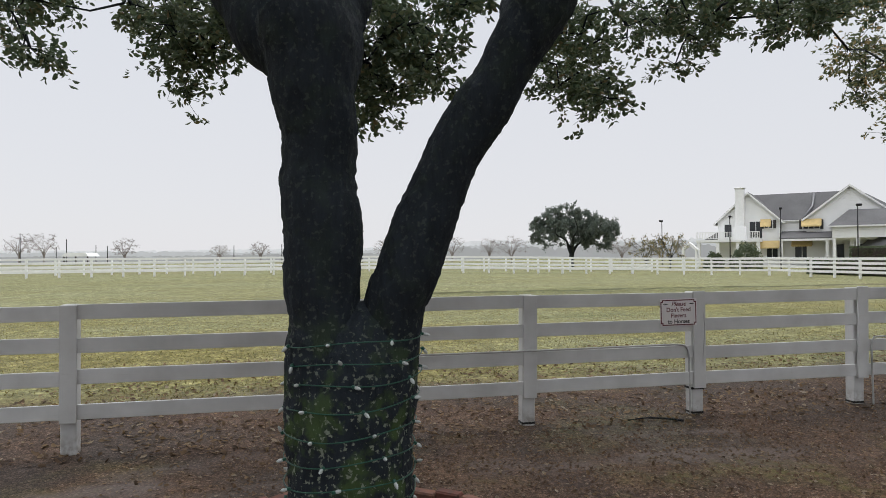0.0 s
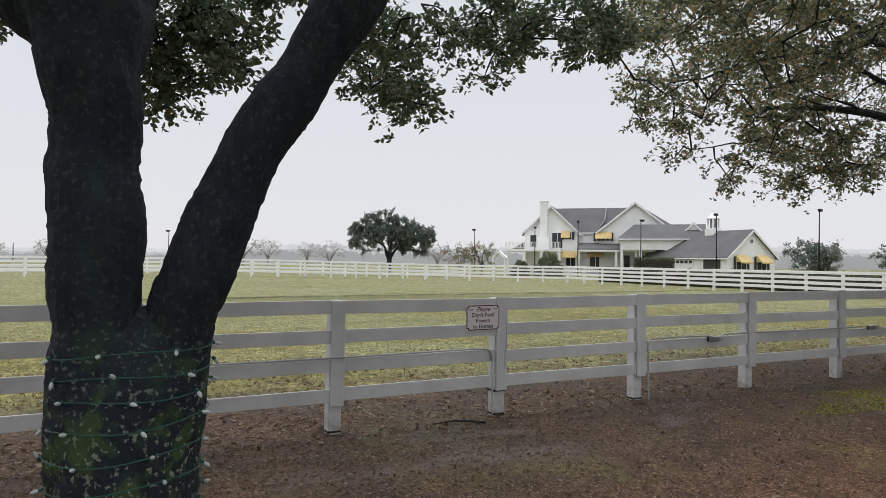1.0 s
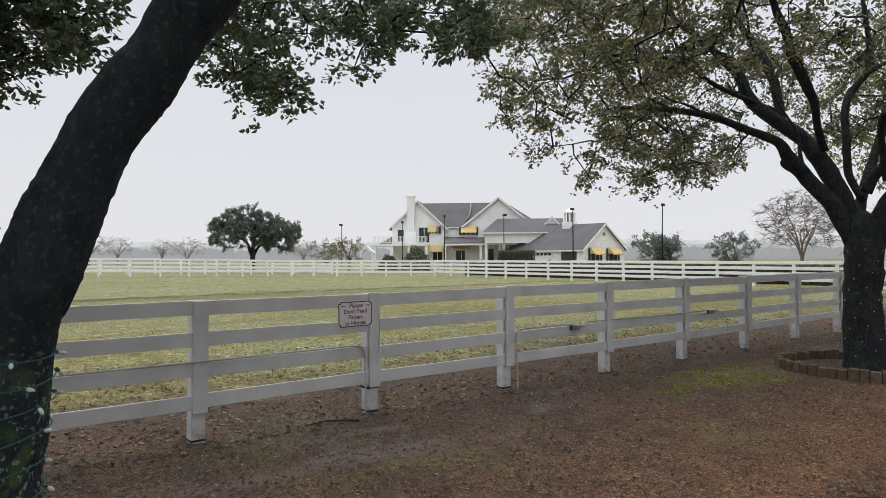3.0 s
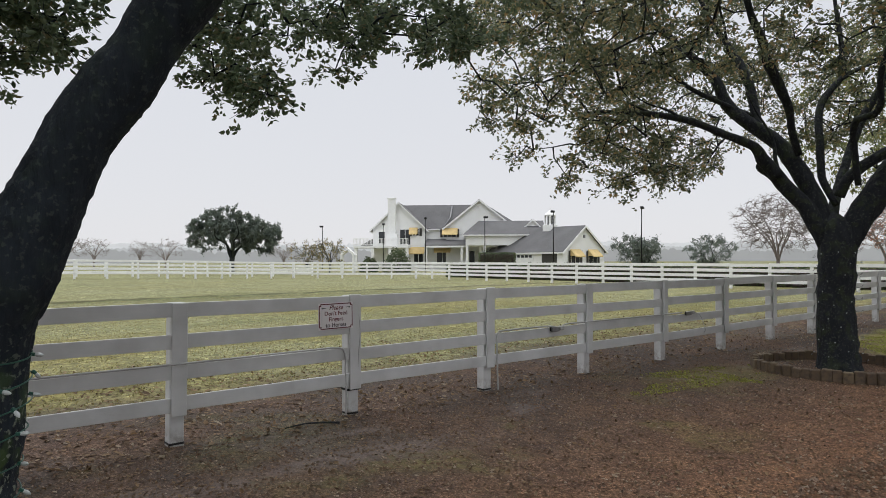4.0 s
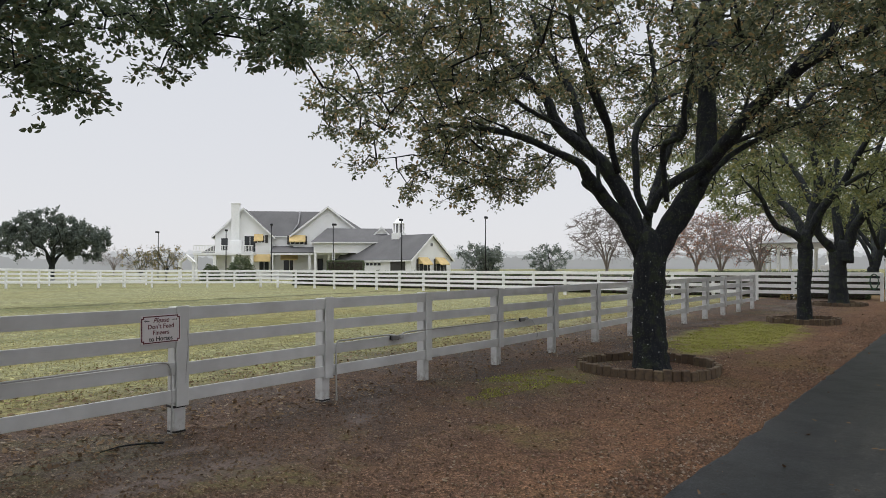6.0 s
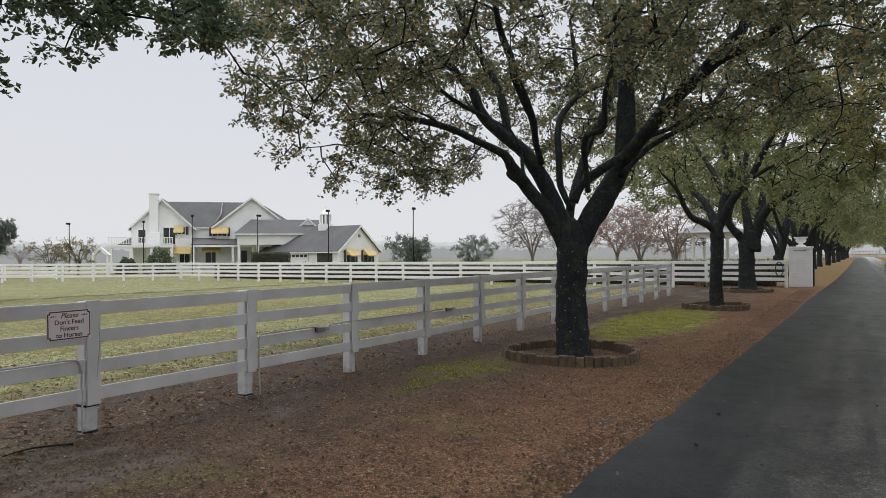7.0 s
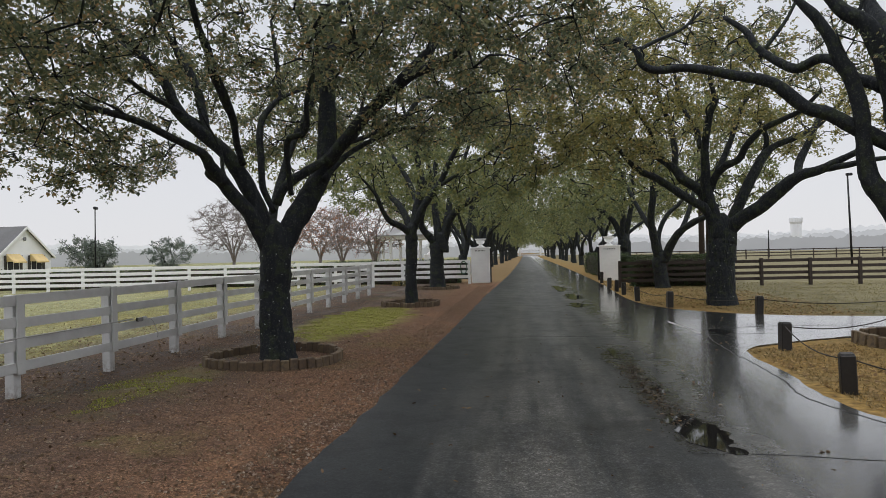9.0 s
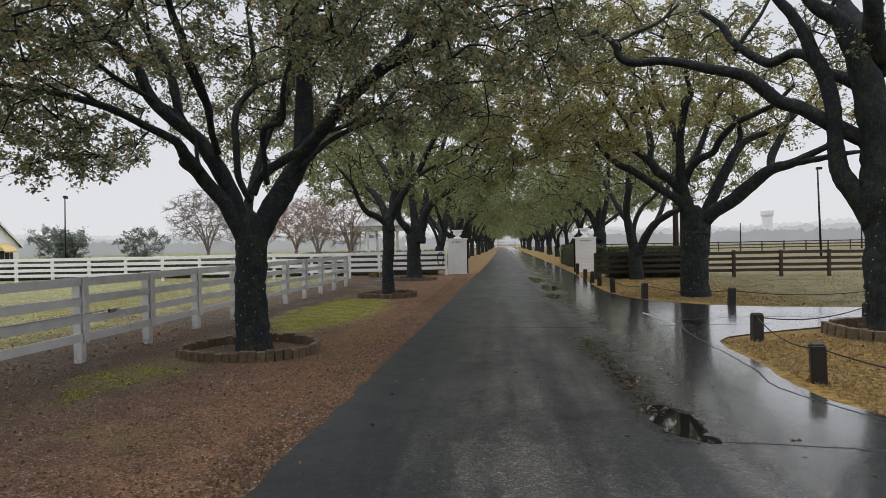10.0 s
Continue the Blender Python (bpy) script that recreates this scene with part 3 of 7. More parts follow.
def ground():
    def axis(near0, near1, step, far):
        a = list(np.arange(near0, near1, step))
        g, s = near1, step
        while g < far:
            a.append(g)
            s *= 1.35
            g += s
        g, s, b = near0, step, []
        while g > -far:
            s *= 1.35
            g -= s
            b.append(g)
        return np.array(b[::-1] + a)

    xs, ys = axis(-30, 18, 0.3, 2600), axis(-8, 40, 0.35, 2600)
    verts, faces = [], []
    for y in ys:
        for x in xs:
            z = 0.03 * noise.noise((x * 0.5, y * 0.5, 0)) + 0.014 * noise.noise((x * 2.1, y * 2.1, 3)) - 0.01 + swell(x, y)
            # the low worn ridge of earth across the pasture
            z += 0.1 * math.exp(-((x + 24.6 + 0.5 * noise.noise((y * 0.4, 5, 0))) / 0.28) ** 2) * (0.5 + abs(noise.noise((y * 0.7, 1, 1)))) * (-6 < y < 31)
            if 4.6 < x < 30:
                z = min(z, -0.012) if x < 11.6 or 8 < y < 16.0 else z
            verts.append((x, y, z))
    w = len(xs)
    for j in range(len(ys) - 1):
        for i in range(w - 1):
            a = j * w + i
            faces.append((a, a + 1, a + w + 1, a + w))
    return tagged(new("ground", mesh_of("ground", verts, faces, GROUND, True)), "pale winter pasture and damp brown verge earth", "ground", kind="structure")


def wavy(points, amount, seed, step=0.25):
    """An outline with a broken, uneven edge."""
    s = spline([(x, y, 0.0) for x, y in points], step)
    return [(p[0] + amount * noise.noise((p[0] * 2.7, p[1] * 2.7, seed)), p[1] + amount * noise.noise((p[0] * 2.7, p[1] * 2.7, seed + 9))) for p in s]


def slab(name, outline, z, depth, material):
    bm = bmesh.new()
    top = [bm.verts.new((x, y, z)) for x, y in outline]
    f = bm.faces.new(top)
    r = bmesh.ops.extrude_face_region(bm, geom=[f])
    for v in r["geom"]:
        if isinstance(v, bmesh.types.BMVert):
            v.co.z -= depth
    bmesh.ops.recalc_face_normals(bm, faces=bm.faces)
    bmesh.ops.triangulate(bm, faces=bm.faces)
    me = bpy.data.meshes.new(name)
    bm.to_mesh(me)
    bm.free()
    me.materials.append(material)
    return me


def drive():
    left = wavy([(4.96, -40), (4.96, -10), (5.0, 0), (5.09, 4), (5.13, 7), (5.22, 13), (5.34, 25), (5.6, 40), (5.85, 60), (6.2, 120), (6.6, 260)], 0.07, 1)
    north = wavy([(11.5, 260), (11.3, 120), (11.2, 64), (11.0, 36), (10.75, 26), (10.62, 21.2), (10.86, 18.2), (11.6, 16.2), (13.2, 14.6), (16, 13.85), (24, 13.2), (60, 12)], 0.06, 2)
    south = wavy([(60, 9), (24, 9.9), (16, 10.35), (13.8, 10.2), (12.0, 9.3), (10.95, 8.55), (10.62, 7.6), (10.6, 6), (10.45, 4.2), (10.7, 3.0), (11.3, 1.8), (13, 0.2), (15, -2), (15.5, -40)], 0.06, 3)
    road = tagged(new("road", slab("road", left + north + south, 0.018, 0.08, ASPHALT)), "wet dark asphalt drive with a side turning", "road", kind="structure")
    return road


def puddle(name, spine, seed):
    """Standing water along a line of (x, y, half width)."""
    s = spline(spine, 0.07)
    a = [(p[0] - p[2] * (1 + 0.9 * noise.noise((p[1] * 5.3, seed, 0))), p[1] + 0.1 * noise.noise((p[1] * 5, seed, 4))) for p in s]
    b = [(p[0] + p[2] * (1 + 0.9 * noise.noise((p[1] * 4.7, seed, 7))), p[1] + 0.1 * noise.noise((p[1] * 5, seed, 4))) for p in s]
    return tagged(new(name, slab(name, a + b[::-1], 0.0225, 0.003, WATER)), "shallow rain puddle on the asphalt", "puddle", "puddles on the drive", "structure")


def crack(points, width, seed):
    s = spline([(x, y, 0.0) for x, y in points], 0.12)
    rng = np.random.default_rng(seed)
    s[:, :2] += rng.standard_normal((len(s), 2)) * 0.012
    d = np.gradient(s[:, :2], axis=0)
    d = np.stack([-d[:, 1], d[:, 0]], 1) / (np.linalg.norm(d, axis=1)[:, None] + 1e-9) * width
    out_a = [tuple(p) for p in s[:, :2] + d * rng.uniform(0.3, 0.9, (len(s), 1))]
    out_b = [tuple(p) for p in s[:, :2] - d * rng.uniform(0.3, 0.9, (len(s), 1))]
    return tagged(new("asphalt_crack", slab("asphalt_crack", out_a + out_b[::-1], 0.0205, 0.002, TAR)), "thin dark crack across the wet asphalt", "crack", "cracks in the drive", "structure")


ground()
drive()
puddle("puddle", [(8.76, 1.95, 0.04), (8.66, 2.2, 0.14), (8.61, 2.5, 0.2), (8.6, 2.85, 0.22), (8.54, 3.15, 0.18), (8.47, 3.45, 0.05)], 1)
puddle("puddle", [(8.55, 4.5, 0.03), (8.64, 4.75, 0.09), (8.62, 5.0, 0.03)], 2)
puddle("puddle", [(8.45, 7.2, 0.02), (8.42, 7.6, 0.05), (8.45, 8.2, 0.06), (8.4, 8.5, 0.02)], 3)
puddle("puddle", [(8.6, 17.5, 0.1), (8.7, 18.6, 0.32), (8.6, 19.5, 0.1)], 4)
puddle("puddle", [(8.7, 21.0, 0.1), (8.85, 22.6, 0.35), (8.7, 24.5, 0.1)], 5)
puddle("puddle", [(8.5, 26.0, 0.1), (8.65, 28.6, 0.3), (8.4, 31, 0.1)], 6)
puddle("puddle", [(11.0, 10.4, 0.05), (11.05, 10.85, 0.22), (11.0, 11.4, 0.05)], 7)
crack([(8.45, 2.0), (9.2, 1.96), (10.1, 1.78), (11, 1.6)], 0.012, 1)
crack([(10.35, 5.4), (10.2, 4.4), (10.35, 3.6), (10.5, 3.1), (10.9, 2.2)], 0.02, 2)
crack([(11.0, 11.6), (10.6, 10.1), (10.45, 8.4), (10.4, 6.6), (10.35, 5.4)], 0.014, 3)
crack([(6.9, 10.4), (8.6, 10.2), (10.4, 10.4), (12.5, 10.6)], 0.012, 4)
crack([(10.7, 11.4), (13.0, 11.9), (17, 11.0), (22, 10.6)], 0.015, 5)


def road_marking():
    """A worn white line on the turning, broken into patches."""
    rng = np.random.default_rng(9)
    bm = bmesh.new()
    for k in range(26):
        f = k / 26 + rng.uniform(0, 0.02)
        x, y, w, l = 10.41 + 0.14 * f, 13.05 - 2.5 * f, rng.uniform(0.02, 0.07), rng.uniform(0.04, 0.1)
        pts = [(x + w * math.cos(a) * rng.uniform(0.7, 1.2), y + l * math.sin(a) * rng.uniform(0.7, 1.2), 0.0215) for a in np.linspace(0, 6.28, 8)[:-1]]
        bm.faces.new([bm.verts.new(p) for p in pts])
    me = bpy.data.meshes.new("road_marking")
    bm.to_mesh(me)
    bm.free()
    me.materials.append(WHITE)
    return tagged(new("road_marking", me), "worn white painted line on the asphalt", "road marking", kind="structure")


road_marking()


# ---- white board fences ----
SPAN = 2.15


def fence(origin, heading, spans, label, cap=1.39, name="fence", wood=None, rails=(0.33, 0.635, 0.945, 1.24), loose=0.012, seed=1, fascia=True, span=SPAN, rail_h=0.14, places=None):
    """Posts with four boards on the local +y side; local x runs along the fence."""
    wood = wood or WHITE
    rng = random.Random(seed)
    ob = thing(name, pose(*origin, 0, 0, heading), label, "fence")
    post = boxed("post", (-0.07, 0.07, -0.07, 0.07, -0.15, cap - 0.01), wood, 0.008)
    foot = boxed("post_foot", (-0.074, 0.074, -0.074, 0.074, 0.0, 0.03), TAR, 0.008)
    board = boxed("board", (0.004, span - 0.004, 0.072, 0.098, 0, rail_h), wood, 0.004)
    batten = boxed("batten", (-0.075, 0.075, 0.1, 0.124, 0.3, cap), wood, 0.005)
    places = places or [k * span for k in range(spans + 1)]
    at = [ob.matrix_basis @ Vector((q, 0, 0)) for q in places]
    up = [swell(q.x, q.y) if origin[0] < -30 else 0.0 for q in at]
    for k in range(spans + 1):
        lean = rng.uniform(-0.6, 0.6)
        p = part("post", post, wood, ob)
        p.matrix_basis = pose(places[k], 0, up[k] + rng.uniform(-0.012, 0.012), rng.uniform(-0.5, 0.5), lean, 0)
        if fascia:
            b = part("batten", batten, wood, ob)
            b.matrix_basis = pose(places[k] + rng.uniform(0.0, 0.03), 0, rng.uniform(-0.015, 0.012), 0, lean, 0)
        if k < spans:
            for z in rails:
                r = part("board", board, wood, ob)
                r.matrix_basis = pose(places[k], rng.uniform(-0.002, 0.002), z + up[k] + rng.uniform(-loose, loose), 0, rng.uniform(-0.25, 0.25) - math.degrees((up[k + 1] - up[k]) / span), 0) @ Matrix.Diagonal(((places[k + 1] - places[k]) / span, 1, 1, 1))
    return ob, foot


# along the verge: boards face the drive
near_fence, foot_mesh = fence((0, -7 * SPAN, 0), 90, 19, "weathered white four-board horse fence along the verge", seed=4, places=[0.0, 2.15, 4.3, 6.45, 8.55, 10.87, 13.04] + [15.05 + SPAN * k for k in range(13)])
near_fence.matrix_basis = Matrix(((0, -1, 0, 0), (1, 0, 0, -7 * SPAN), (0, 0, 1, 0), (0, 0, 0, 1))) @ Matrix.Diagonal((1, -1, 1, 1))
# thin black band right under the batten's lower end
black_band = boxed("band", (-0.078, 0.078, -0.078, 0.078, 0.275, 0.3), BLACK_METAL, 0.004)
band = part("band", black_band, BLACK_METAL, near_fence, "thin black band round a post")
band.matrix_basis = pose(7 * SPAN, 0, 0)
for k in (6, 7, 8):
    f = part("post_foot", foot_mesh, TAR, near_fence)
    f.matrix_basis = pose((13.04, 15.05, 17.2)[k - 6], 0, 0)

fence((-47, 24, 0), -90, 40, "white four-board fence across the far pasture", seed=5, fascia=False, wood=CLEAN_WHITE, rail_h=0.15)
fence((-40.2, 32.2, 0), 180 + 50, 5, "short white fence at the pasture corner", seed=6, fascia=False, wood=CLEAN_WHITE, rail_h=0.175)
fence((0.6, 33.6, 0), 180 + 2, 19, "long white four-board fence behind the pasture", seed=7, fascia=False, wood=CLEAN_WHITE, rail_h=0.175)
fence((-54.5, 30, 0), -90, 42, "second white fence beyond the pasture", seed=8, fascia=False, wood=CLEAN_WHITE, rail_h=0.13)
fence((3.75, 35.4, 0), 180 - 4, 2, "white fence beside the gate pillar", seed=10, fascia=False, wood=CLEAN_WHITE, span=2.0, rail_h=0.175)
# right side, dark timber
fence((11.45, 28.95, 0), -1, 17, "dark brown four-board timber fence", wood=DARK_WOOD, seed=11, fascia=False, span=2.13, cap=1.26, rails=(0.24, 0.5, 0.78, 1.06))
fence((20, 96, 0), 0, 30, "distant dark timber rail fence", wood=DARK_WOOD, seed=12, fascia=False, span=3.0, rails=(0.4, 0.8, 1.2))


# ---- sign on the fence ----
def lettering(text, size, at, material, parent, shear=0.0, bold=0.0):
    cu = bpy.data.curves.new("words", "FONT")
    cu.body, cu.size, cu.align_x, cu.align_y, cu.shear, cu.offset, cu.extrude = text, size, "CENTER", "CENTER", shear, bold, 0.0006
    tmp = bpy.data.objects.new("words", cu)
    scene.collection.objects.link(tmp)
    me = bpy.data.meshes.new_from_object(tmp.evaluated_get(bpy.context.evaluated_depsgraph_get()))
    bpy.data.objects.remove(tmp)
    me.materials.clear()
    me.materials.append(material)
    ob = part("lettering", me, material, parent)
    ob.matrix_basis = pose(*at)
    return ob


def fence_sign():
    """Local x to the right, y up, z towards the reader."""
    m = Matrix(((0, 0, 1, 0.128), (1, 0, 0, -0.264), (0, 1, 0, 1.153), (0, 0, 0, 1))) @ pose(0, 0, 0, 0, 0, 0.6)
    ob = thing("fence_sign", m, "white metal sign with maroon lettering on the fence", "sign")
    w, h, c = 0.222, 0.146, 0.022
    def plate(w, h, c, z, d):
        bm = bmesh.new()
        pts = [(-w, -h + c), (-w + c, -h + c), (-w + c, -h), (w - c, -h), (w - c, -h + c), (w, -h + c), (w, h - c), (w - c, h - c), (w - c, h), (-w + c, h), (-w + c, h - c), (-w, h - c)]
        f = bm.faces.new([bm.verts.new((x, y, z)) for x, y in pts])
        r = bmesh.ops.extrude_face_region(bm, geom=[f])
        for v in r["geom"]:
            if isinstance(v, bmesh.types.BMVert):
                v.co.z += d
        bmesh.ops.recalc_face_normals(bm, faces=bm.faces)
        return bm
    bm = bmesh.new()
    box(bm, -0.226, 0.226, -0.15, 0.15, -0.004, 0.0, 0.001)
    part("backing", bm, SIGN_WHITE, ob)
    part("border", plate(0.219, 0.143, 0.02, 0.0, 0.0012), SIGN_RED, ob, "maroon border line")
    part("panel", plate(0.207, 0.131, 0.02, 0.0012, 0.001), SIGN_WHITE, ob)
    lettering("Please", 0.072, (0.0, 0.094, 0.0026), SIGN_RED, ob, 0.35, 0.001)
    lettering("Don't Feed", 0.066, (0, 0.03, 0.0026), SIGN_RED, ob, 0, 0.0012)
    lettering("Fingers", 0.066, (0, -0.035, 0.0026), SIGN_RED, ob, 0, 0.0012)
    lettering("to Horses", 0.066, (0, -0.1, 0.0026), SIGN_BLACK, ob, 0, 0.0012)
    for s in (-1, 1):
        bm = bmesh.new()
        box(bm, s * 0.125, s * 0.19, 0.092, 0.096, 0.0022, 0.003)
        for k in range(3):
            x = s * (0.14 + 0.016 * k)
            f = bm.faces.new([bm.verts.new((x, 0.086 - 0.002 * k, 0.003)), bm.verts.new((x + s * 0.014, 0.094, 0.003)), bm.verts.new((x, 0.102 + 0.002 * k, 0.003))])
        part("ornament", bm, SIGN_BLACK, ob)
    return ob


fence_sign()


# ---- cables and boxes on the fence ----
def cable(points, radius, label, name="cable", material=None):
    t = Tubes()
    s = spline(points, 0.04)
    t.add(s, np.full(len(s), radius), 6)
    return tagged(new(name, t.mesh(name, material or CABLE)), label, "cable")


X0 = 0.115
cable([(X0, -4.2, 0.792), (X0 + 0.04, -2.1, 0.795), (X0, -0.6, 0.795), (X0, -0.25, 0.792), (X0, -0.16, 0.76), (X0, -0.13, 0.66), (0.09, -0.12, 0.55), (0.09, -0.11, 0.3), (0.085, -0.11, 0.02)], 0.011, "grey power cable bending down behind a post")
cable([(0.14, 2.28, -0.03), (0.14, 2.27, 0.35), (0.135, 2.27, 0.7), (0.135, 2.3, 0.78), (X0, 2.42, 0.795), (X0, 3.3, 0.793), (X0, 3.6, 0.76), (X0, 3.75, 0.8), (X0, 4.25, 0.8), (0.13, 6.0, 0.795), (X0, 7.0, 0.795)], 0.012, "white conduit rising and running along the board")
cable([(X0, 7.4, 0.79), (X0 + 0.02, 7.6, 0.7), (X0 + 0.03, 7.75, 0.45), (0.1, 7.8, 0.38)], 0.006, "thin wire hanging from an outlet box")
cable([(X0, 0.02, 1.3), (X0 + 0.01, 0.06, 1.0), (X0 + 0.01, 0.04, 0.7), (X0, 0.03, 0.4)], 0.004, "thin wire down a fence post")


def outlet(y, z, label):
    ob = thing("outlet_box", pose(0.125, y, z, 0, 0, 0), label, "outlet box", "outlet boxes on the fence")
    bm = bmesh.new()
    box(bm, -0.025, 0.03, -0.1, 0.06, -0.035, 0.035, 0.008)
    part("body", bm, GREY_METAL, ob)
    bm = bmesh.new()
    box(bm, -0.01, 0.04, 0.065, 0.16, -0.02, 0.045, 0.012)
    part("cover", bm, CABLE, ob, "pale hinged cover")
    bm = bmesh.new()
    lathe(bm, [(0.014, 0), (0.014, 0.06)], 8, (0.015, -0.13, -0.02))
    part("plug", bm, BLACK_METAL, ob, "black plug")


outlet(3.5, 0.74, "grey outdoor outlet box on the fence board")
outlet(7.2, 0.77, "grey outdoor outlet box with a black plug")


# ---- brick edging round the verge trees ----
def ring(centre, radius, bricks, label, material, size=(0.2, 0.09, 0.145), seed=1, lean=6.0, squash=1.0):
    rng = random.Random(seed)
    ob = thing("tree_ring", pose(centre[0], centre[1], 0), label, "tree ring", "brick rings round the trees")
    w, d, h = size
    me = boxed("brick", (-w / 2, w / 2, -d / 2, d / 2, -0.1, h), material, 0.012)
    for k in range(bricks):
        a = 2 * math.pi * k / bricks
        r = radius * (1 + 0.04 * math.sin(3 * a + seed) + rng.uniform(-0.012, 0.012))
        b = part("brick", me, material, ob)
        b.matrix_basis = pose(r * math.cos(a), r * math.sin(a) * squash, rng.uniform(-0.03, 0.015), rng.uniform(-lean, lean), rng.uniform(-lean, lean), math.degrees(a) + 90 + rng.uniform(-6, 6))
    return ob


# ---- trees of the avenue ----
OAK_SPOT = [(2.54, -4.09), (2.45, 7.75), (2.94, 19.7), (2.5, 30.5), (14.05, 9.0), (13.1, 18.2)]
rng0 = np.random.default_rng(7)


def turned(limb, right):
    """From (across, away, up, radius) seen along the way given by right, to world axes."""
    away = (-right[1], right[0])
    return [(u * right[0] + w * away[0], u * right[1] + w * away[1], z, r) for u, w, z, r in limb]


def forked_oak():
    right = (0.0753, 0.9972)
    limbs = [
        [(-0.01, 0, -0.2, 0.52), (-0.01, 0, 0.05, 0.45), (0.0, 0, 0.25, 0.4), (0.0, 0, 0.6, 0.39), (0.04, 0, 1.0, 0.37), (0.05, 0, 1.25, 0.31), (0.06, 0, 1.42, 0.2), (0.06, 0, 1.52, 0.06)],
        [(-0.08, 0, 0.2, 0.3), (-0.13, 0, 0.8, 0.29), (-0.15, 0, 1.2, 0.26), (-0.16, 0.00, 1.43, 0.230), (-0.17, 0.01, 1.64, 0.245), (-0.18, 0.01, 2.01, 0.246), (-0.19, 0.02, 2.38, 0.242), (-0.18, 0.03, 2.67, 0.24), (-0.2, 0.03, 2.88, 0.262), (-0.23, 0.04, 3.08, 0.285), (-0.27, 0.04, 3.27, 0.31), (-0.3, 0.05, 3.41, 0.3)],
        [(-0.22, 0.05, 2.85, 0.19), (-0.34, 0.21, 3.15, 0.22), (-0.52, 0.38, 3.40, 0.266), (-0.64, 0.54, 3.66, 0.275), (-0.80, 0.71, 3.96, 0.267), (-1.03, 0.87, 4.41, 0.231), (-1.44, 1.04, 4.95, 0.165), (-2.03, 1.20, 5.54, 0.094)],
        [(-0.18, 0.05, 2.79, 0.210), (-0.13, 0.27, 3.15, 0.229), (-0.12, 0.50, 3.46, 0.256), (-0.09, 0.72, 3.75, 0.276), (-0.04, 0.95, 4.20, 0.261), (0.04, 1.18, 4.86, 0.216), (0.09, 1.40, 5.96, 0.127)],
        [(0.12, 0, 0.2, 0.26), (0.17, 0, 0.8, 0.26), (0.22, 0, 1.1, 0.22), (0.26, 0.01, 1.30, 0.2), (0.30, -0.03, 1.53, 0.2), (0.36, -0.07, 1.66, 0.2), (0.48, -0.12, 2.00, 0.198), (0.63, -0.17, 2.37, 0.182), (0.83, -0.22, 2.71, 0.188), (0.95, -0.27, 2.9, 0.168), (1.04, -0.31, 3.08, 0.172), (1.13, -0.36, 3.25, 0.185), (1.22, -0.4, 3.42, 0.2), (1.38, -0.4, 3.75, 0.18), (1.66, -0.3, 4.2, 0.14), (2.1, -0.2, 4.8, 0.09)],
        [(1.05, -0.3, 3.1, 0.12), (1.2, 0.3, 3.6, 0.1), (1.4, 1.0, 3.9, 0.08), (1.7, 2.0, 4.4, 0.05), (2.2, 3.0, 4.9, 0.03)],
        [(-0.3, 0.3, 3.25, 0.13), (-0.6, 1.0, 3.95, 0.09), (-0.8, 2.2, 4.5, 0.05)],
        [(-0.32, 0.12, 3.25, 0.15), (-0.38, 0.1, 3.8, 0.15), (-0.6, -1.2, 5.0, 0.1), (-0.8, -2.6, 5.2, 0.05)],
        [(1.3, -0.38, 3.6, 0.14), (1.5, -0.5, 3.95, 0.13), (1.9, -0.9, 4.6, 0.09), (2.4, -2.2, 5.2, 0.05)],
    ]
    limbs = [turned(l, right) for l in limbs]
    away = (-right[1], right[0])
    tips = [(-2.65, 1.47, 3.84), (-2.57, 2.13, 4.14), (-2.29, 0.92, 3.53), (-1.93, 2.12, 4.01), (-1.44, 1.17, 3.52), (-1.35, 1.33, 3.34), (-1.34, 1.94, 3.91), (-0.99, 1.31, 3.81), (-1.30, 1.52, 3.54), (-0.77, 0.74, 3.41), (-1.51, 1.83, 3.37), (0.33, 1.51, 3.93), (0.40, 1.19, 3.45), (0.66, 1.88, 3.39), (0.25, 1.15, 3.15), (0.51, 1.38, 3.75), (0.65, 0.90, 3.37), (0.21, 1.30, 3.04), (0.75, 1.01, 3.20), (0.34, 1.09, 3.05), (0.98, 1.83, 4.07), (0.94, 1.12, 3.65), (1.62, 1.43, 3.27), (2.12, 2.17, 3.66), (2.47, 2.14, 3.44), (2.28, 1.79, 3.67), (1.97, 1.51, 3.90), (2.24, 1.12, 3.63), (2.07, 0.94, 3.07), (3.09, 2.15, 4.15), (2.82, 1.47, 3.60), (2.84, 0.87, 3.76), (3.18, 1.64, 3.71), (3.60, 1.87, 3.96), (3.64, 1.62, 4.16), (4.23, 2.08, 4.35), (3.58, 0.76, 3.63), (4.20, 1.49, 4.08), (4.36, 1.39, 4.10), (4.02, 0.79, 3.73)]
    hang = [(u * right[0] + w * away[0], u * right[1] + w * away[1], z + 0.14) for u, w, z in tips]
    hang = np.repeat(np.array(hang), 3, 0) + rng0.normal(0, 0.12, (3 * len(hang), 3))

    def low(x, y):
        return max(4.0, 4.05 + 0.38 * (x * away[0] + y * away[1]))

    clumps = np.concatenate([hang, crown_points(rng0, 520, (-0.3, 0.4, 5.2), (5.0, 5.0, 2.8), low, 0.3)])
    return tree("oak_tree", pose(*OAK_SPOT[0], 0), limbs, clumps, "dark mossy forked oak wrapped in string lights", rng0, 180, 0.3, 0.062, LEAF_NEAR, BARK0, 40, 5, "oaks along the drive", wood=0.003, slim=0.5, tip=0.006, whorls=True)


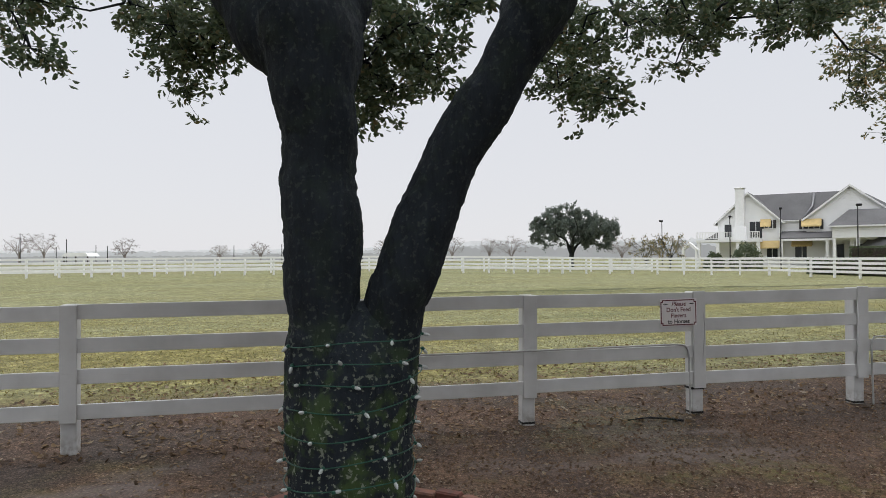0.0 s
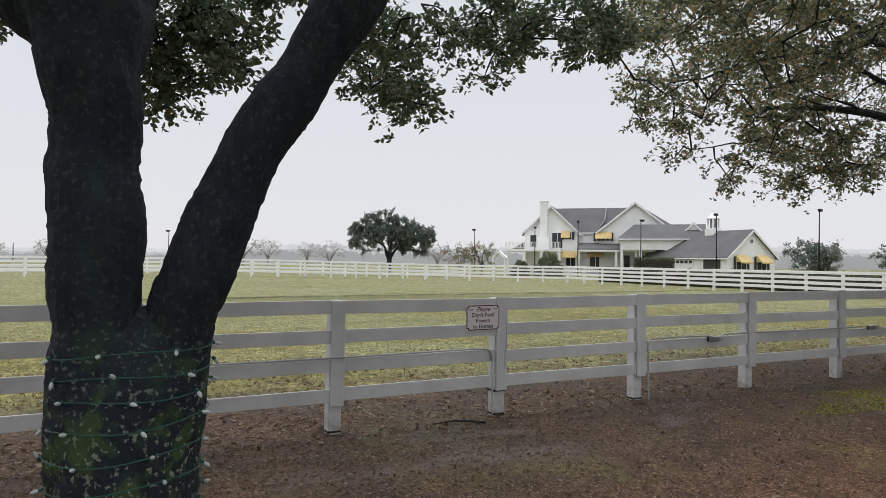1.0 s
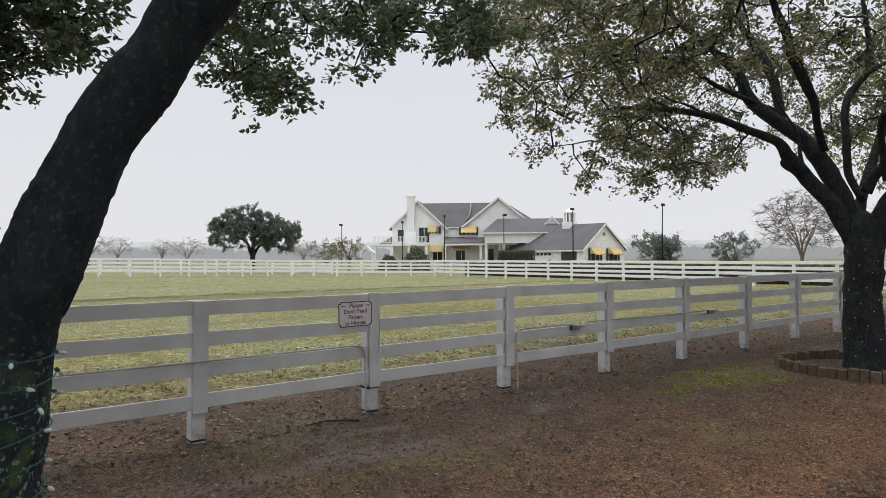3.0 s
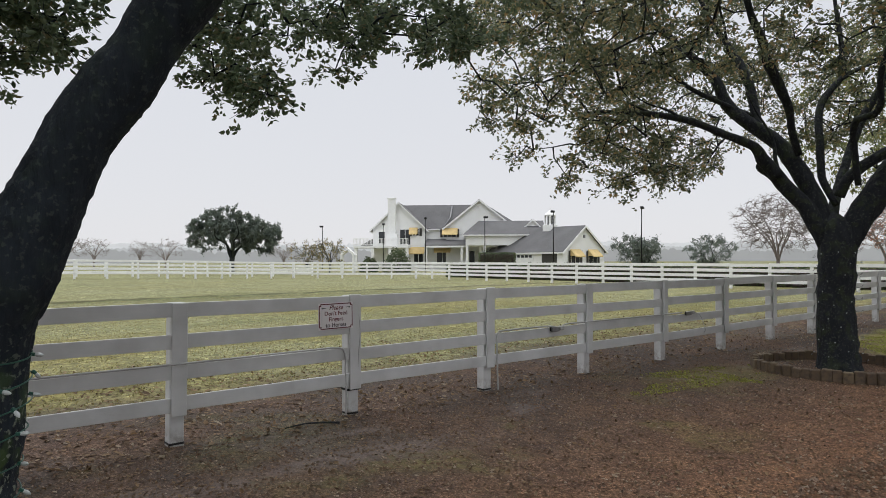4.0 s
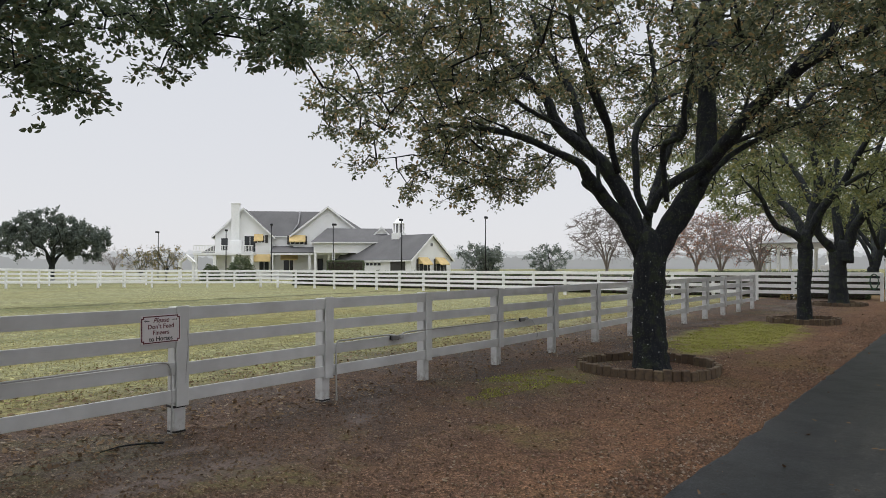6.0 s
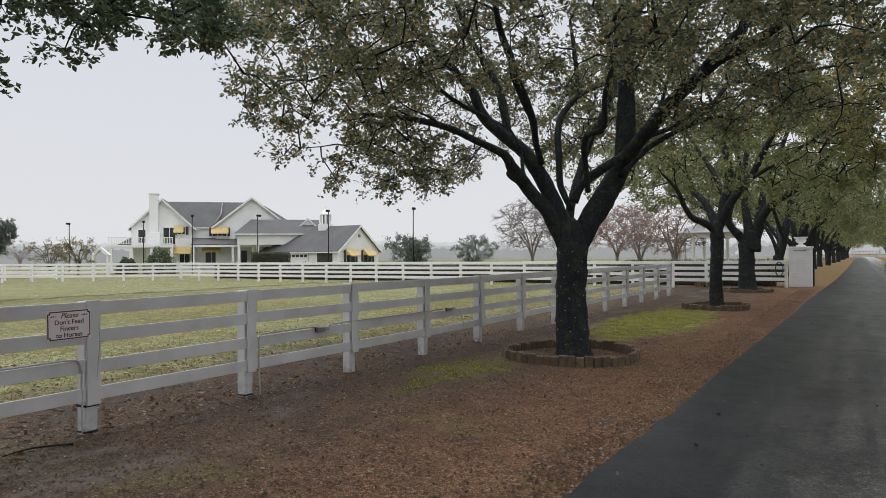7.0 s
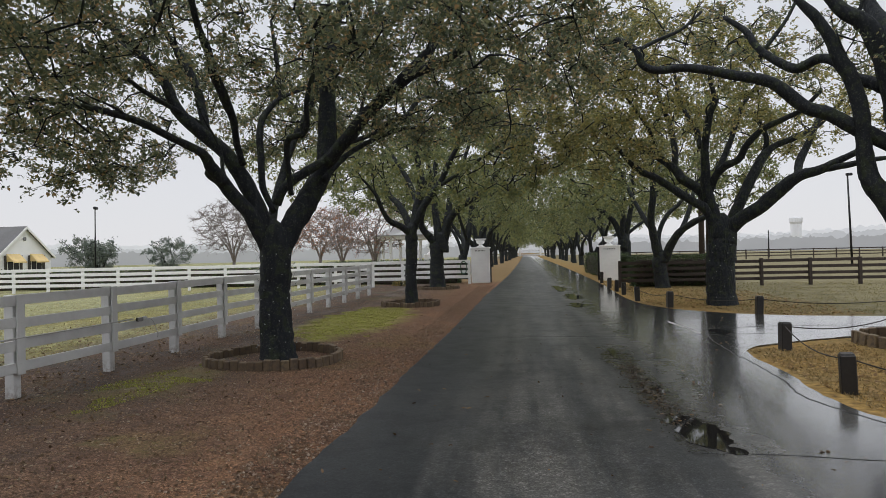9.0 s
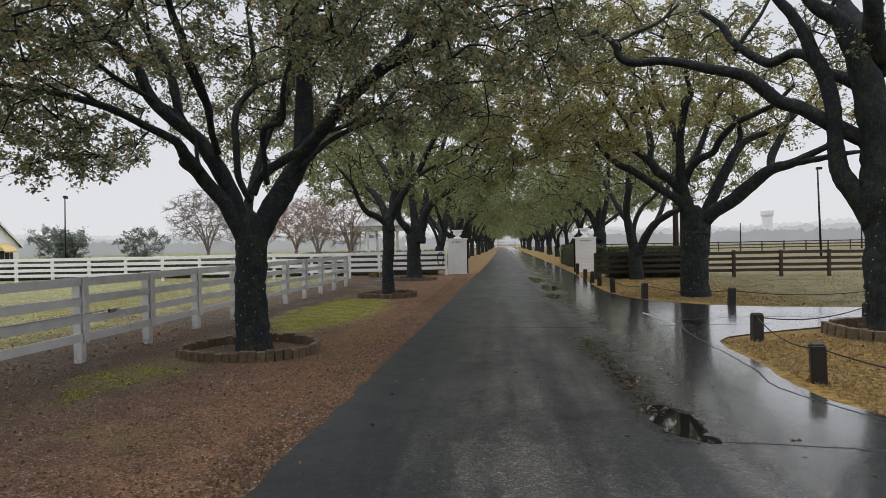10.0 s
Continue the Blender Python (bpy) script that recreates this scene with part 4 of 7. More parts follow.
def spreading_oak():
    right = (0.9365, 0.3507)
    limbs = [
        [(0, 0, -0.2, 0.4), (0, 0, 0.1, 0.33), (-0.02, 0, 0.5, 0.295), (-0.03, 0, 1.2, 0.275), (-0.02, 0, 1.7, 0.28), (-0.03, 0, 2.1, 0.265), (-0.03, 0, 2.35, 0.2), (-0.03, 0, 2.5, 0.06)],
        [(-0.14, 0.00, 1.97, 0.152), (-0.38, -0.06, 2.51, 0.142), (-0.69, -0.12, 2.92, 0.123), (-0.93, -0.18, 3.22, 0.123), (-1.07, -0.24, 3.30, 0.114), (-1.12, -0.30, 3.29, 0.070)],
        [(-0.85, -0.25, 3.13, 0.105), (-1.07, -0.42, 3.42, 0.103), (-1.16, -0.59, 3.60, 0.076), (-1.62, -0.76, 3.83, 0.063), (-2.04, -0.93, 4.03, 0.058), (-2.43, -1.09, 4.14, 0.053), (-2.81, -1.26, 4.21, 0.045), (-3.17, -1.43, 4.24, 0.035), (-3.55, -1.60, 4.25, 0.024)],
        [(-0.14, 0.00, 2.18, 0.160), (-0.28, 0.07, 2.65, 0.153), (-0.57, 0.15, 3.31, 0.144), (-0.92, 0.22, 3.81, 0.127), (-1.40, 0.29, 4.22, 0.114), (-1.69, 0.36, 4.55, 0.106), (-1.90, 0.44, 5.04, 0.092), (-2.12, 0.51, 5.32, 0.074), (-2.42, 0.58, 5.67, 0.066), (-2.77, 0.65, 6.03, 0.066), (-3.12, 0.73, 6.44, 0.056), (-3.46, 0.80, 7.29, 0.038)],
        [(-1.17, 0.30, 4.06, 0.073), (-1.26, 0.52, 4.49, 0.084), (-1.35, 0.73, 4.91, 0.085), (-1.54, 0.95, 5.42, 0.076), (-1.72, 1.17, 5.78, 0.059), (-2.08, 1.38, 6.39, 0.050), (-2.41, 1.60, 7.23, 0.040)],
        [(-0.54, 0.00, 3.50, 0.062), (-0.63, -0.20, 3.85, 0.061), (-0.67, -0.40, 4.22, 0.069), (-0.79, -0.60, 4.54, 0.085), (-0.96, -0.80, 4.95, 0.076), (-1.02, -1.00, 5.25, 0.066), (-1.16, -1.20, 5.62, 0.056), (-1.23, -1.40, 6.05, 0.048), (-1.32, -1.60, 6.68, 0.031)],
        [(-0.01, 0.10, 2.65, 0.054), (-0.21, 0.29, 3.12, 0.064), (-0.24, 0.48, 3.70, 0.065), (-0.26, 0.67, 4.16, 0.066), (-0.20, 0.86, 4.52, 0.062), (-0.02, 1.04, 4.80, 0.058), (0.13, 1.23, 5.04, 0.049), (0.12, 1.42, 5.48, 0.050), (0.09, 1.61, 5.91, 0.040), (0.00, 1.80, 6.74, 0.030)],
        [(0.11, 1.40, 5.04, 0.039), (0.43, 1.67, 5.23, 0.035), (0.80, 1.93, 5.48, 0.031), (1.43, 2.20, 5.81, 0.026)],
        [(0.03, -0.05, 2.77, 0.080), (0.15, -0.06, 3.05, 0.089), (0.40, -0.08, 3.27, 0.089), (0.67, -0.09, 3.43, 0.080), (0.91, -0.10, 3.57, 0.071)],
        [(0.29, -0.30, 2.92, 0.048), (0.25, -0.42, 3.37, 0.052), (0.22, -0.54, 3.69, 0.051), (0.27, -0.66, 3.89, 0.055), (0.49, -0.78, 3.93, 0.055), (0.57, -0.90, 4.07, 0.050), (0.55, -1.02, 4.36, 0.045), (0.59, -1.14, 4.62, 0.040), (0.69, -1.26, 4.97, 0.036), (0.73, -1.38, 5.32, 0.032), (0.66, -1.50, 5.84, 0.024)],
        [(0.11, 0.00, 1.96, 0.160), (0.28, 0.10, 2.38, 0.216), (0.60, 0.20, 2.89, 0.208), (0.88, 0.30, 3.35, 0.183), (0.98, 0.40, 3.69, 0.184), (1.00, 0.50, 4.23, 0.176), (1.03, 0.60, 4.83, 0.159), (1.03, 0.70, 5.41, 0.150), (1.13, 0.80, 5.80, 0.133), (1.21, 0.90, 6.20, 0.096), (1.41, 1.00, 6.99, 0.077), (1.62, 1.10, 7.97, 0.058), (1.77, 1.20, 9.19, 0.039)],
        [(1.09, 0.60, 5.71, 0.084), (1.49, 0.85, 6.14, 0.095), (1.93, 1.10, 6.52, 0.077), (2.24, 1.35, 7.04, 0.069), (2.65, 1.60, 8.01, 0.050)],
        [(0.92, 0.00, 3.53, 0.125), (1.28, -0.22, 3.92, 0.123), (1.59, -0.44, 4.31, 0.112), (1.99, -0.66, 4.69, 0.110), (2.35, -0.88, 4.97, 0.100), (2.63, -1.10, 5.08, 0.081), (3.07, -1.32, 5.27, 0.072), (3.32, -1.54, 5.52, 0.063), (3.46, -1.76, 5.69, 0.054), (3.56, -1.98, 5.95, 0.045), (3.74, -2.20, 6.67, 0.029)],
        [(2.19, -0.90, 4.92, 0.066), (2.60, -0.78, 5.34, 0.076), (2.84, -0.67, 5.60, 0.068), (2.92, -0.55, 5.97, 0.060), (3.17, -0.43, 6.32, 0.052), (3.50, -0.32, 6.67, 0.044), (3.87, -0.20, 7.55, 0.035)],
        [(0.88, 0.00, 3.23, 0.054), (1.33, 0.38, 3.72, 0.055), (1.85, 0.75, 4.08, 0.047), (2.57, 1.12, 4.41, 0.039), (3.28, 1.50, 4.54, 0.025)],
        [(1.22, 0.30, 3.92, 0.045), (1.93, 0.63, 4.22, 0.047), (2.28, 0.96, 4.52, 0.048), (2.72, 1.29, 4.74, 0.049), (3.02, 1.61, 5.10, 0.045), (3.40, 1.94, 5.30, 0.041), (4.28, 2.27, 5.47, 0.032), (5.78, 2.60, 5.72, 0.022)],
        [(1.22, 0.30, 3.79, 0.037), (1.58, 1.03, 4.24, 0.039), (1.99, 1.75, 5.47, 0.030), (2.51, 2.48, 6.82, 0.032), (3.08, 3.20, 8.71, 0.028)],
        [(-1.28, 0.40, 4.29, 0.046), (-2.18, 0.00, 4.77, 0.040), (-2.74, -0.40, 5.19, 0.034), (-3.33, -0.80, 5.29, 0.029), (-3.94, -1.20, 5.28, 0.024)],
        [(-0.09, 0.30, 2.40, 0.092), (0.09, 1.08, 3.22, 0.077), (0.41, 1.86, 4.25, 0.071), (0.96, 2.64, 5.66, 0.065), (0.66, 3.42, 7.58, 0.045), (0.59, 4.20, 9.53, 0.035)],
    ]
    limbs = [turned(l, right) for l in limbs]

    def low(x, y):
        u, w = x * right[0] + y * right[1], -x * right[1] + y * right[0]
        edge = 0.8 * max(0, abs(u) - 4.5)
        return (3.05 if u < 0 else 3.9) + edge + (0.5 if w > 1 else 0)

    def hollow(q):
        u = q[0] * right[0] + q[1] * right[1]
        return (math.hypot(q[0], q[1]) < 1.9 and q[2] < 4.8) or (-2.2 < u < 1.6 and q[2] < 4.4)

    clumps = crown_points(rng0, 960, (-0.15, 0, 5.5), (6.6, 6.0, 3.4), low, 0.2, hollow, 0.3)
    return tree("oak_tree", pose(*OAK_SPOT[1], 0), limbs, clumps, "spreading dark oak with twisting limbs", rng0, 165, 0.4, 0.082, LEAF, BARK, 18, 5, "oaks along the drive", wood=0.004, whorls=True, sub=2, slim=0.52)


def right_oak():
    right = (0.8792, -0.4764)
    limbs = [
        [(0.08, 0, -0.2, 0.54), (0.06, 0, 0.1, 0.46), (0.03, 0, 0.6, 0.42), (0.0, 0, 1.5, 0.4), (-0.05, 0, 2.2, 0.4), (-0.1, 0, 2.75, 0.39), (-0.1, 0, 3.1, 0.3), (-0.1, 0, 3.3, 0.1)],
        [(-0.11, 0.00, 2.73, 0.386), (-0.08, -0.04, 3.04, 0.364), (-0.13, -0.09, 3.66, 0.320), (-0.22, -0.13, 4.18, 0.298), (-0.33, -0.18, 4.71, 0.243), (-0.46, -0.22, 5.19, 0.212), (-0.60, -0.27, 5.57, 0.189), (-0.77, -0.31, 5.89, 0.157), (-1.14, -0.36, 6.20, 0.126), (-1.50, -0.40, 6.78, 0.083)],
        [(-0.19, 0.00, 2.00, 0.257), (-0.38, -0.05, 2.41, 0.213), (-0.59, -0.10, 2.73, 0.192), (-0.76, -0.15, 3.08, 0.169), (-0.82, -0.20, 3.48, 0.148), (-0.84, -0.25, 3.98, 0.137), (-0.90, -0.30, 4.51, 0.137), (-1.04, -0.35, 5.00, 0.136), (-1.18, -0.40, 5.30, 0.126), (-1.29, -0.45, 5.63, 0.114), (-1.43, -0.50, 5.92, 0.104), (-1.57, -0.55, 6.15, 0.093), (-1.87, -0.60, 6.53, 0.062)],
        [(-0.13, 0.00, 3.57, 0.193), (-0.45, -0.07, 3.67, 0.160), (-0.72, -0.14, 3.84, 0.149), (-1.01, -0.21, 4.01, 0.138), (-1.36, -0.28, 4.28, 0.132), (-1.72, -0.35, 4.44, 0.126), (-2.02, -0.42, 4.74, 0.125), (-2.31, -0.49, 4.99, 0.114), (-2.61, -0.56, 5.11, 0.103), (-3.02, -0.64, 5.23, 0.097), (-3.44, -0.71, 5.38, 0.092), (-3.87, -0.78, 5.49, 0.086), (-4.41, -0.85, 5.52, 0.081), (-4.70, -0.92, 5.68, 0.081), (-4.80, -0.99, 5.98, 0.071), (-5.21, -1.06, 6.27, 0.060), (-5.82, -1.13, 6.32, 0.045), (-6.45, -1.20, 6.52, 0.029)],
        [(-0.16, 0.10, 4.37, 0.151), (-0.40, 0.21, 4.67, 0.131), (-0.73, 0.32, 4.89, 0.120), (-1.07, 0.43, 5.10, 0.110), (-1.32, 0.54, 5.45, 0.100), (-1.63, 0.65, 5.58, 0.101), (-2.01, 0.76, 5.47, 0.101), (-2.35, 0.87, 5.67, 0.091), (-2.79, 0.98, 6.09, 0.080), (-3.06, 1.09, 6.55, 0.069), (-3.51, 1.20, 6.98, 0.046)],
        [(-0.08, 0.20, 4.85, 0.195), (-0.30, 0.53, 5.55, 0.177), (-0.52, 0.85, 6.11, 0.158), (-0.75, 1.18, 6.64, 0.127), (-1.06, 1.50, 7.63, 0.083)],
        [(-0.11, 0.00, 5.03, 0.193), (-0.19, -0.33, 5.48, 0.178), (-0.20, -0.67, 6.00, 0.154), (-0.21, -1.00, 6.78, 0.100)],
        [(-0.08, 0.00, 5.02, 0.150), (0.10, 0.27, 5.57, 0.142), (0.46, 0.53, 6.10, 0.111), (0.99, 0.80, 6.79, 0.068)],
        [(-4.80, -1.00, 5.95, 0.040), (-4.52, -0.53, 6.23, 0.041), (-4.11, -0.07, 6.51, 0.037), (-3.81, 0.40, 6.95, 0.033)],
        [(-2.76, 0.90, 5.89, 0.046), (-2.45, 1.13, 6.38, 0.046), (-2.25, 1.37, 6.77, 0.035), (-2.05, 1.60, 7.29, 0.035)],
        [(-0.00, 0.20, 4.10, 0.131), (0.64, 1.10, 5.03, 0.115), (1.41, 2.00, 5.76, 0.073)],
    ]
    limbs = [turned(l, right) for l in limbs]

    def low(x, y):
        return 5.1 + 0.1 * math.hypot(x, y) if x < 0.5 else 4.4

    clumps = crown_points(rng0, 260, (-1.8, 0.4, 6.7), (6.0, 6.0, 3.0), low, 0.3, None, 0.5)
    return tree("oak_tree", pose(*OAK_SPOT[4], 0), limbs, clumps, "large dark oak beside the bollards, limbs over the drive", rng0, 96, 0.42, 0.085, LEAF, BARK, 16, 4, "oaks along the drive", whorls=True, sub=2, slim=0.52)


def open_oak():
    right = (0.9638, -0.2667)
    limbs = [
        [(0, 0, -0.2, 0.52), (0, 0, 0.1, 0.46), (0, 0, 0.8, 0.43), (0.02, 0, 1.5, 0.43), (0.04, 0, 2.0, 0.44)],
        [(0.04, 0.00, 1.88, 0.43), (0.06, 0.00, 2.25, 0.43), (0.08, 0.00, 2.5, 0.36), (0.08, 0, 2.75, 0.2), (0.08, 0, 2.9, 0.06)],
        [(-0.10, 0.00, 2.25, 0.170), (-0.38, -0.20, 3.01, 0.151), (-0.79, -0.40, 3.30, 0.134), (-1.33, -0.60, 3.67, 0.124), (-1.79, -0.80, 4.02, 0.114), (-2.26, -1.00, 4.26, 0.098), (-2.68, -1.20, 4.69, 0.081), (-2.93, -1.40, 5.06, 0.064), (-3.25, -1.60, 5.58, 0.048)],
        [(-0.07, 0.00, 2.33, 0.204), (-0.36, 0.12, 3.31, 0.171), (-0.67, 0.25, 3.74, 0.155), (-1.08, 0.38, 4.07, 0.156), (-1.35, 0.50, 4.44, 0.139), (-1.80, 0.62, 4.82, 0.122), (-2.27, 0.75, 5.21, 0.106), (-2.76, 0.88, 5.52, 0.088), (-3.44, 1.00, 5.76, 0.053)],
        [(-1.35, 0.50, 4.42, 0.104), (-1.33, 0.75, 5.05, 0.106), (-1.43, 1.00, 5.73, 0.098), (-1.58, 1.25, 6.30, 0.090), (-1.93, 1.50, 7.27, 0.055)],
        [(-1.75, 0.60, 4.78, 0.070), (-2.02, 0.07, 5.57, 0.068), (-2.32, -0.47, 6.15, 0.050), (-2.78, -1.00, 6.82, 0.033)],
        [(0.00, 0.00, 2.33, 0.221), (-0.23, -0.09, 3.06, 0.187), (-0.35, -0.18, 3.66, 0.169), (-0.37, -0.27, 4.31, 0.135), (-0.38, -0.36, 4.84, 0.117), (-0.30, -0.44, 5.45, 0.117), (-0.19, -0.53, 5.99, 0.099), (-0.04, -0.62, 6.36, 0.083), (-0.16, -0.71, 7.06, 0.066), (-0.04, -0.80, 8.16, 0.049)],
        [(-0.52, -0.30, 4.95, 0.067), (-0.60, 0.08, 5.55, 0.085), (-0.92, 0.45, 6.20, 0.078), (-1.14, 0.82, 6.85, 0.070), (-1.33, 1.20, 7.92, 0.054)],
        [(-0.25, -0.10, 3.60, 0.119), (-0.07, -0.31, 4.06, 0.117), (0.23, -0.53, 4.32, 0.116), (0.59, -0.74, 4.47, 0.107), (0.81, -0.95, 4.85, 0.098), (1.21, -1.16, 5.23, 0.089), (1.78, -1.38, 5.46, 0.080), (2.24, -1.59, 5.65, 0.063), (2.70, -1.80, 6.11, 0.047)],
        [(-0.02, 0.00, 4.20, 0.102), (0.24, 0.36, 4.84, 0.095), (0.45, 0.72, 5.42, 0.088), (0.66, 1.08, 6.14, 0.089), (0.94, 1.44, 6.74, 0.072), (1.45, 1.80, 7.37, 0.055)],
        [(0.20, 0.00, 2.33, 0.170), (0.66, 0.23, 3.31, 0.163), (1.00, 0.46, 4.04, 0.156), (1.32, 0.69, 4.64, 0.140), (1.66, 0.91, 4.98, 0.106), (2.24, 1.14, 5.24, 0.098), (2.93, 1.37, 5.59, 0.081), (3.72, 1.60, 6.40, 0.055)],
        [(1.33, 0.90, 4.67, 0.088), (1.46, 1.00, 5.17, 0.089), (1.37, 1.10, 5.65, 0.080), (1.14, 1.20, 6.00, 0.054)],
        [(0.20, 0.00, 2.24, 0.238), (0.57, -0.17, 2.65, 0.219), (1.06, -0.35, 2.94, 0.209), (1.69, -0.52, 3.48, 0.199), (2.21, -0.70, 3.86, 0.165), (2.74, -0.88, 3.99, 0.131), (3.28, -1.05, 4.25, 0.098), (3.71, -1.22, 4.45, 0.080), (4.07, -1.40, 4.71, 0.048)],
        [(2.72, -0.80, 3.99, 0.099), (3.38, -1.27, 4.04, 0.088), (3.76, -1.73, 4.08, 0.078), (4.25, -2.20, 4.08, 0.046)],
        [(2.18, -0.60, 3.87, 0.116), (2.26, -0.25, 4.31, 0.118), (2.54, 0.10, 4.87, 0.102), (2.82, 0.45, 5.52, 0.086), (3.13, 0.80, 6.08, 0.062)],
    ]
    limbs = [turned(l, right) for l in limbs]

    def low(x, y):
        return 4.35 + 0.1 * abs(x + 3) if x < -1.5 else 5.4 + 0.2 * abs(x)

    clumps = np.concatenate([crown_points(rng0, 480, (-2.4, 0, 6.3), (5.6, 5, 3.2), low, 0.2, None, 0.36),
                             crown_points(rng0, 60, (3.5, 0, 5.8), (3.0, 3.0, 1.6), lambda x, y: 4.6, 0.2, None, 0.5)])
    return tree("oak_tree", pose(*OAK_SPOT[5], 0), limbs, clumps, "open-branched dark oak on the dead lawn", rng0, 110, 0.5, 0.12, LEAF_OLIVE, BARK, 14, 4, "oaks along the drive", whorls=True, sub=2, slim=0.5)


def random_limbs(rng, fork=2.3, girth=0.3, spread=3.8, top=7.0, count=6, lean=0.0):
    limbs = [[(0, 0, -0.2, girth * 1.4), (0, 0, 0.15, girth * 1.1), (lean * 0.3, 0, fork * 0.5, girth), (lean, 0.05, fork, girth * 1.05), (lean, 0.05, fork + 0.35, girth * 0.7)]]
    for k in range(count):
        a = 2 * math.pi * (k + rng.uniform(-0.3, 0.3)) / count
        s, t = spread * rng.uniform(0.7, 1.15), top * rng.uniform(0.75, 1.05)
        rise = rng.uniform(0.25, 0.6)
        pts = [(lean, 0.05, fork - 0.15, girth * 0.62)]
        for f in (0.2, 0.45, 0.7, 1.0):
            a2 = a + rng.uniform(-0.25, 0.25)
            z = fork + (t - fork) * f ** (1.0 - 0.4 * rise) + rng.uniform(-0.2, 0.2)
            pts.append((lean + s * f**1.2 * math.cos(a2), s * f**1.2 * math.sin(a2), z, max(0.03, girth * 0.6 * (1 - f) ** 0.8)))
        limbs.append(pts)
    return limbs


def avenue_oak(spot, seed, label, n=330, per=54, reach=0.65, size=0.19, twigs=3, girth=0.3, limbs=None, right=None, leaf_mat=None, under=3.9):
    rng = np.random.default_rng(seed)
    if limbs:
        limbs = [turned(l, right) for l in limbs]
    else:
        limbs = random_limbs(rng, 2.0 + rng.uniform(-0.5, 0.4), girth, 4.0, 7.4, 6, rng.uniform(-0.1, 0.1))
    clumps = crown_points(rng, n, (0, 0, 6.0), (6.0, 6.2, 3.3), lambda x, y: under - 0.05 * math.hypot(x, y) + (1.4 if math.hypot(x, y) < 2.4 else 0), 0.4, None, 0.42, 0.5)
    return tree("oak_tree", pose(*spot, 0), limbs, clumps, label, rng, per, reach, size, leaf_mat or LEAF_FAR, BARK, 10 if limbs else 8, twigs, "oaks along the drive", wood=0.006, slim=0.5, tip=0.012, coarse=True, sub=2)


SLIM_LIMBS = ((0.9865, 0.1638), [
        [(0, 0, -0.2, 0.3), (0, 0, 0.15, 0.23), (0, 0, 1.0, 0.2), (0.02, 0, 2.0, 0.21), (0.02, 0, 2.4, 0.2), (0.02, 0, 2.60, 0.15), (0.02, 0, 2.80, 0.05)],
        [(0.07, 0.00, 2.26, 0.212), (0.05, 0.00, 2.58, 0.200), (0.10, 0.00, 2.90, 0.150)],
        [(0.05, 0.00, 2.50, 0.137), (-0.34, -0.24, 2.81, 0.111), (-0.72, -0.48, 3.00, 0.098), (-0.97, -0.72, 3.42, 0.073), (-1.14, -0.96, 3.87, 0.060), (-1.57, -1.20, 4.38, 0.036)],
        [(0.05, 0.00, 2.60, 0.150), (-0.18, 0.30, 3.22, 0.126), (-0.42, 0.60, 3.65, 0.115), (-0.70, 0.90, 3.98, 0.091), (-0.91, 1.20, 4.64, 0.052)],
        [(0.10, 0.00, 2.70, 0.162), (0.31, 0.06, 3.60, 0.163), (0.45, 0.12, 4.26, 0.138), (0.34, 0.18, 5.12, 0.101), (0.16, 0.24, 5.94, 0.076), (-0.22, 0.30, 7.36, 0.051)],
        [(0.14, 0.00, 2.79, 0.137), (0.55, -0.20, 3.58, 0.136), (1.07, -0.40, 4.28, 0.110), (1.43, -0.60, 5.00, 0.097), (1.80, -0.80, 5.71, 0.072), (2.29, -1.00, 6.87, 0.048)],
        [(0.31, 0.10, 3.60, 0.100), (-0.07, 0.67, 4.57, 0.090), (-0.58, 1.23, 5.48, 0.066), (-1.11, 1.80, 6.42, 0.040)],
        [(0.91, -0.40, 4.09, 0.074), (2.06, -1.00, 4.75, 0.060), (3.16, -1.60, 5.42, 0.047), (4.01, -2.20, 5.78, 0.028)],
    ])
THICK_LIMBS = ((0.9920, 0.1260), [
        [(0, 0, -0.2, 0.55), (0, 0, 0.15, 0.44), (0, 0, 0.9, 0.36), (-0.02, 0, 1.6, 0.35), (-0.04, 0, 2.2, 0.36), (-0.04, 0, 2.40, 0.27), (-0.04, 0, 2.60, 0.05)],
        [(0.25, 0.00, 1.90, 0.363), (0.24, 0.00, 2.42, 0.363), (0.30, 0.00, 2.88, 0.272)],
        [(-0.06, 0.00, 2.34, 0.212), (-0.51, -0.20, 2.84, 0.180), (-0.78, -0.40, 3.41, 0.149), (-0.53, -0.60, 4.33, 0.119), (-0.22, -0.80, 5.59, 0.089), (-0.52, -1.00, 7.25, 0.059)],
        [(0.12, 0.00, 2.48, 0.242), (0.02, 0.25, 3.51, 0.198), (-0.07, 0.50, 4.70, 0.153), (0.02, 0.75, 6.34, 0.124), (0.35, 1.00, 8.16, 0.078)],
        [(0.41, 0.00, 2.53, 0.227), (0.69, -0.23, 3.48, 0.195), (1.18, -0.47, 4.11, 0.179), (2.04, -0.70, 4.65, 0.148), (2.72, -0.93, 5.25, 0.118), (3.25, -1.17, 5.92, 0.088), (4.22, -1.40, 6.85, 0.058)],
        [(0.38, 0.00, 2.62, 0.212), (0.61, 0.30, 3.80, 0.168), (0.88, 0.60, 5.13, 0.138), (1.51, 0.90, 6.64, 0.109), (2.16, 1.20, 8.47, 0.063)],
        [(-0.28, -0.30, 2.71, 0.120), (-1.20, 0.40, 3.54, 0.107), (-2.40, 1.10, 4.34, 0.078), (-3.65, 1.80, 4.86, 0.048)],
    ])
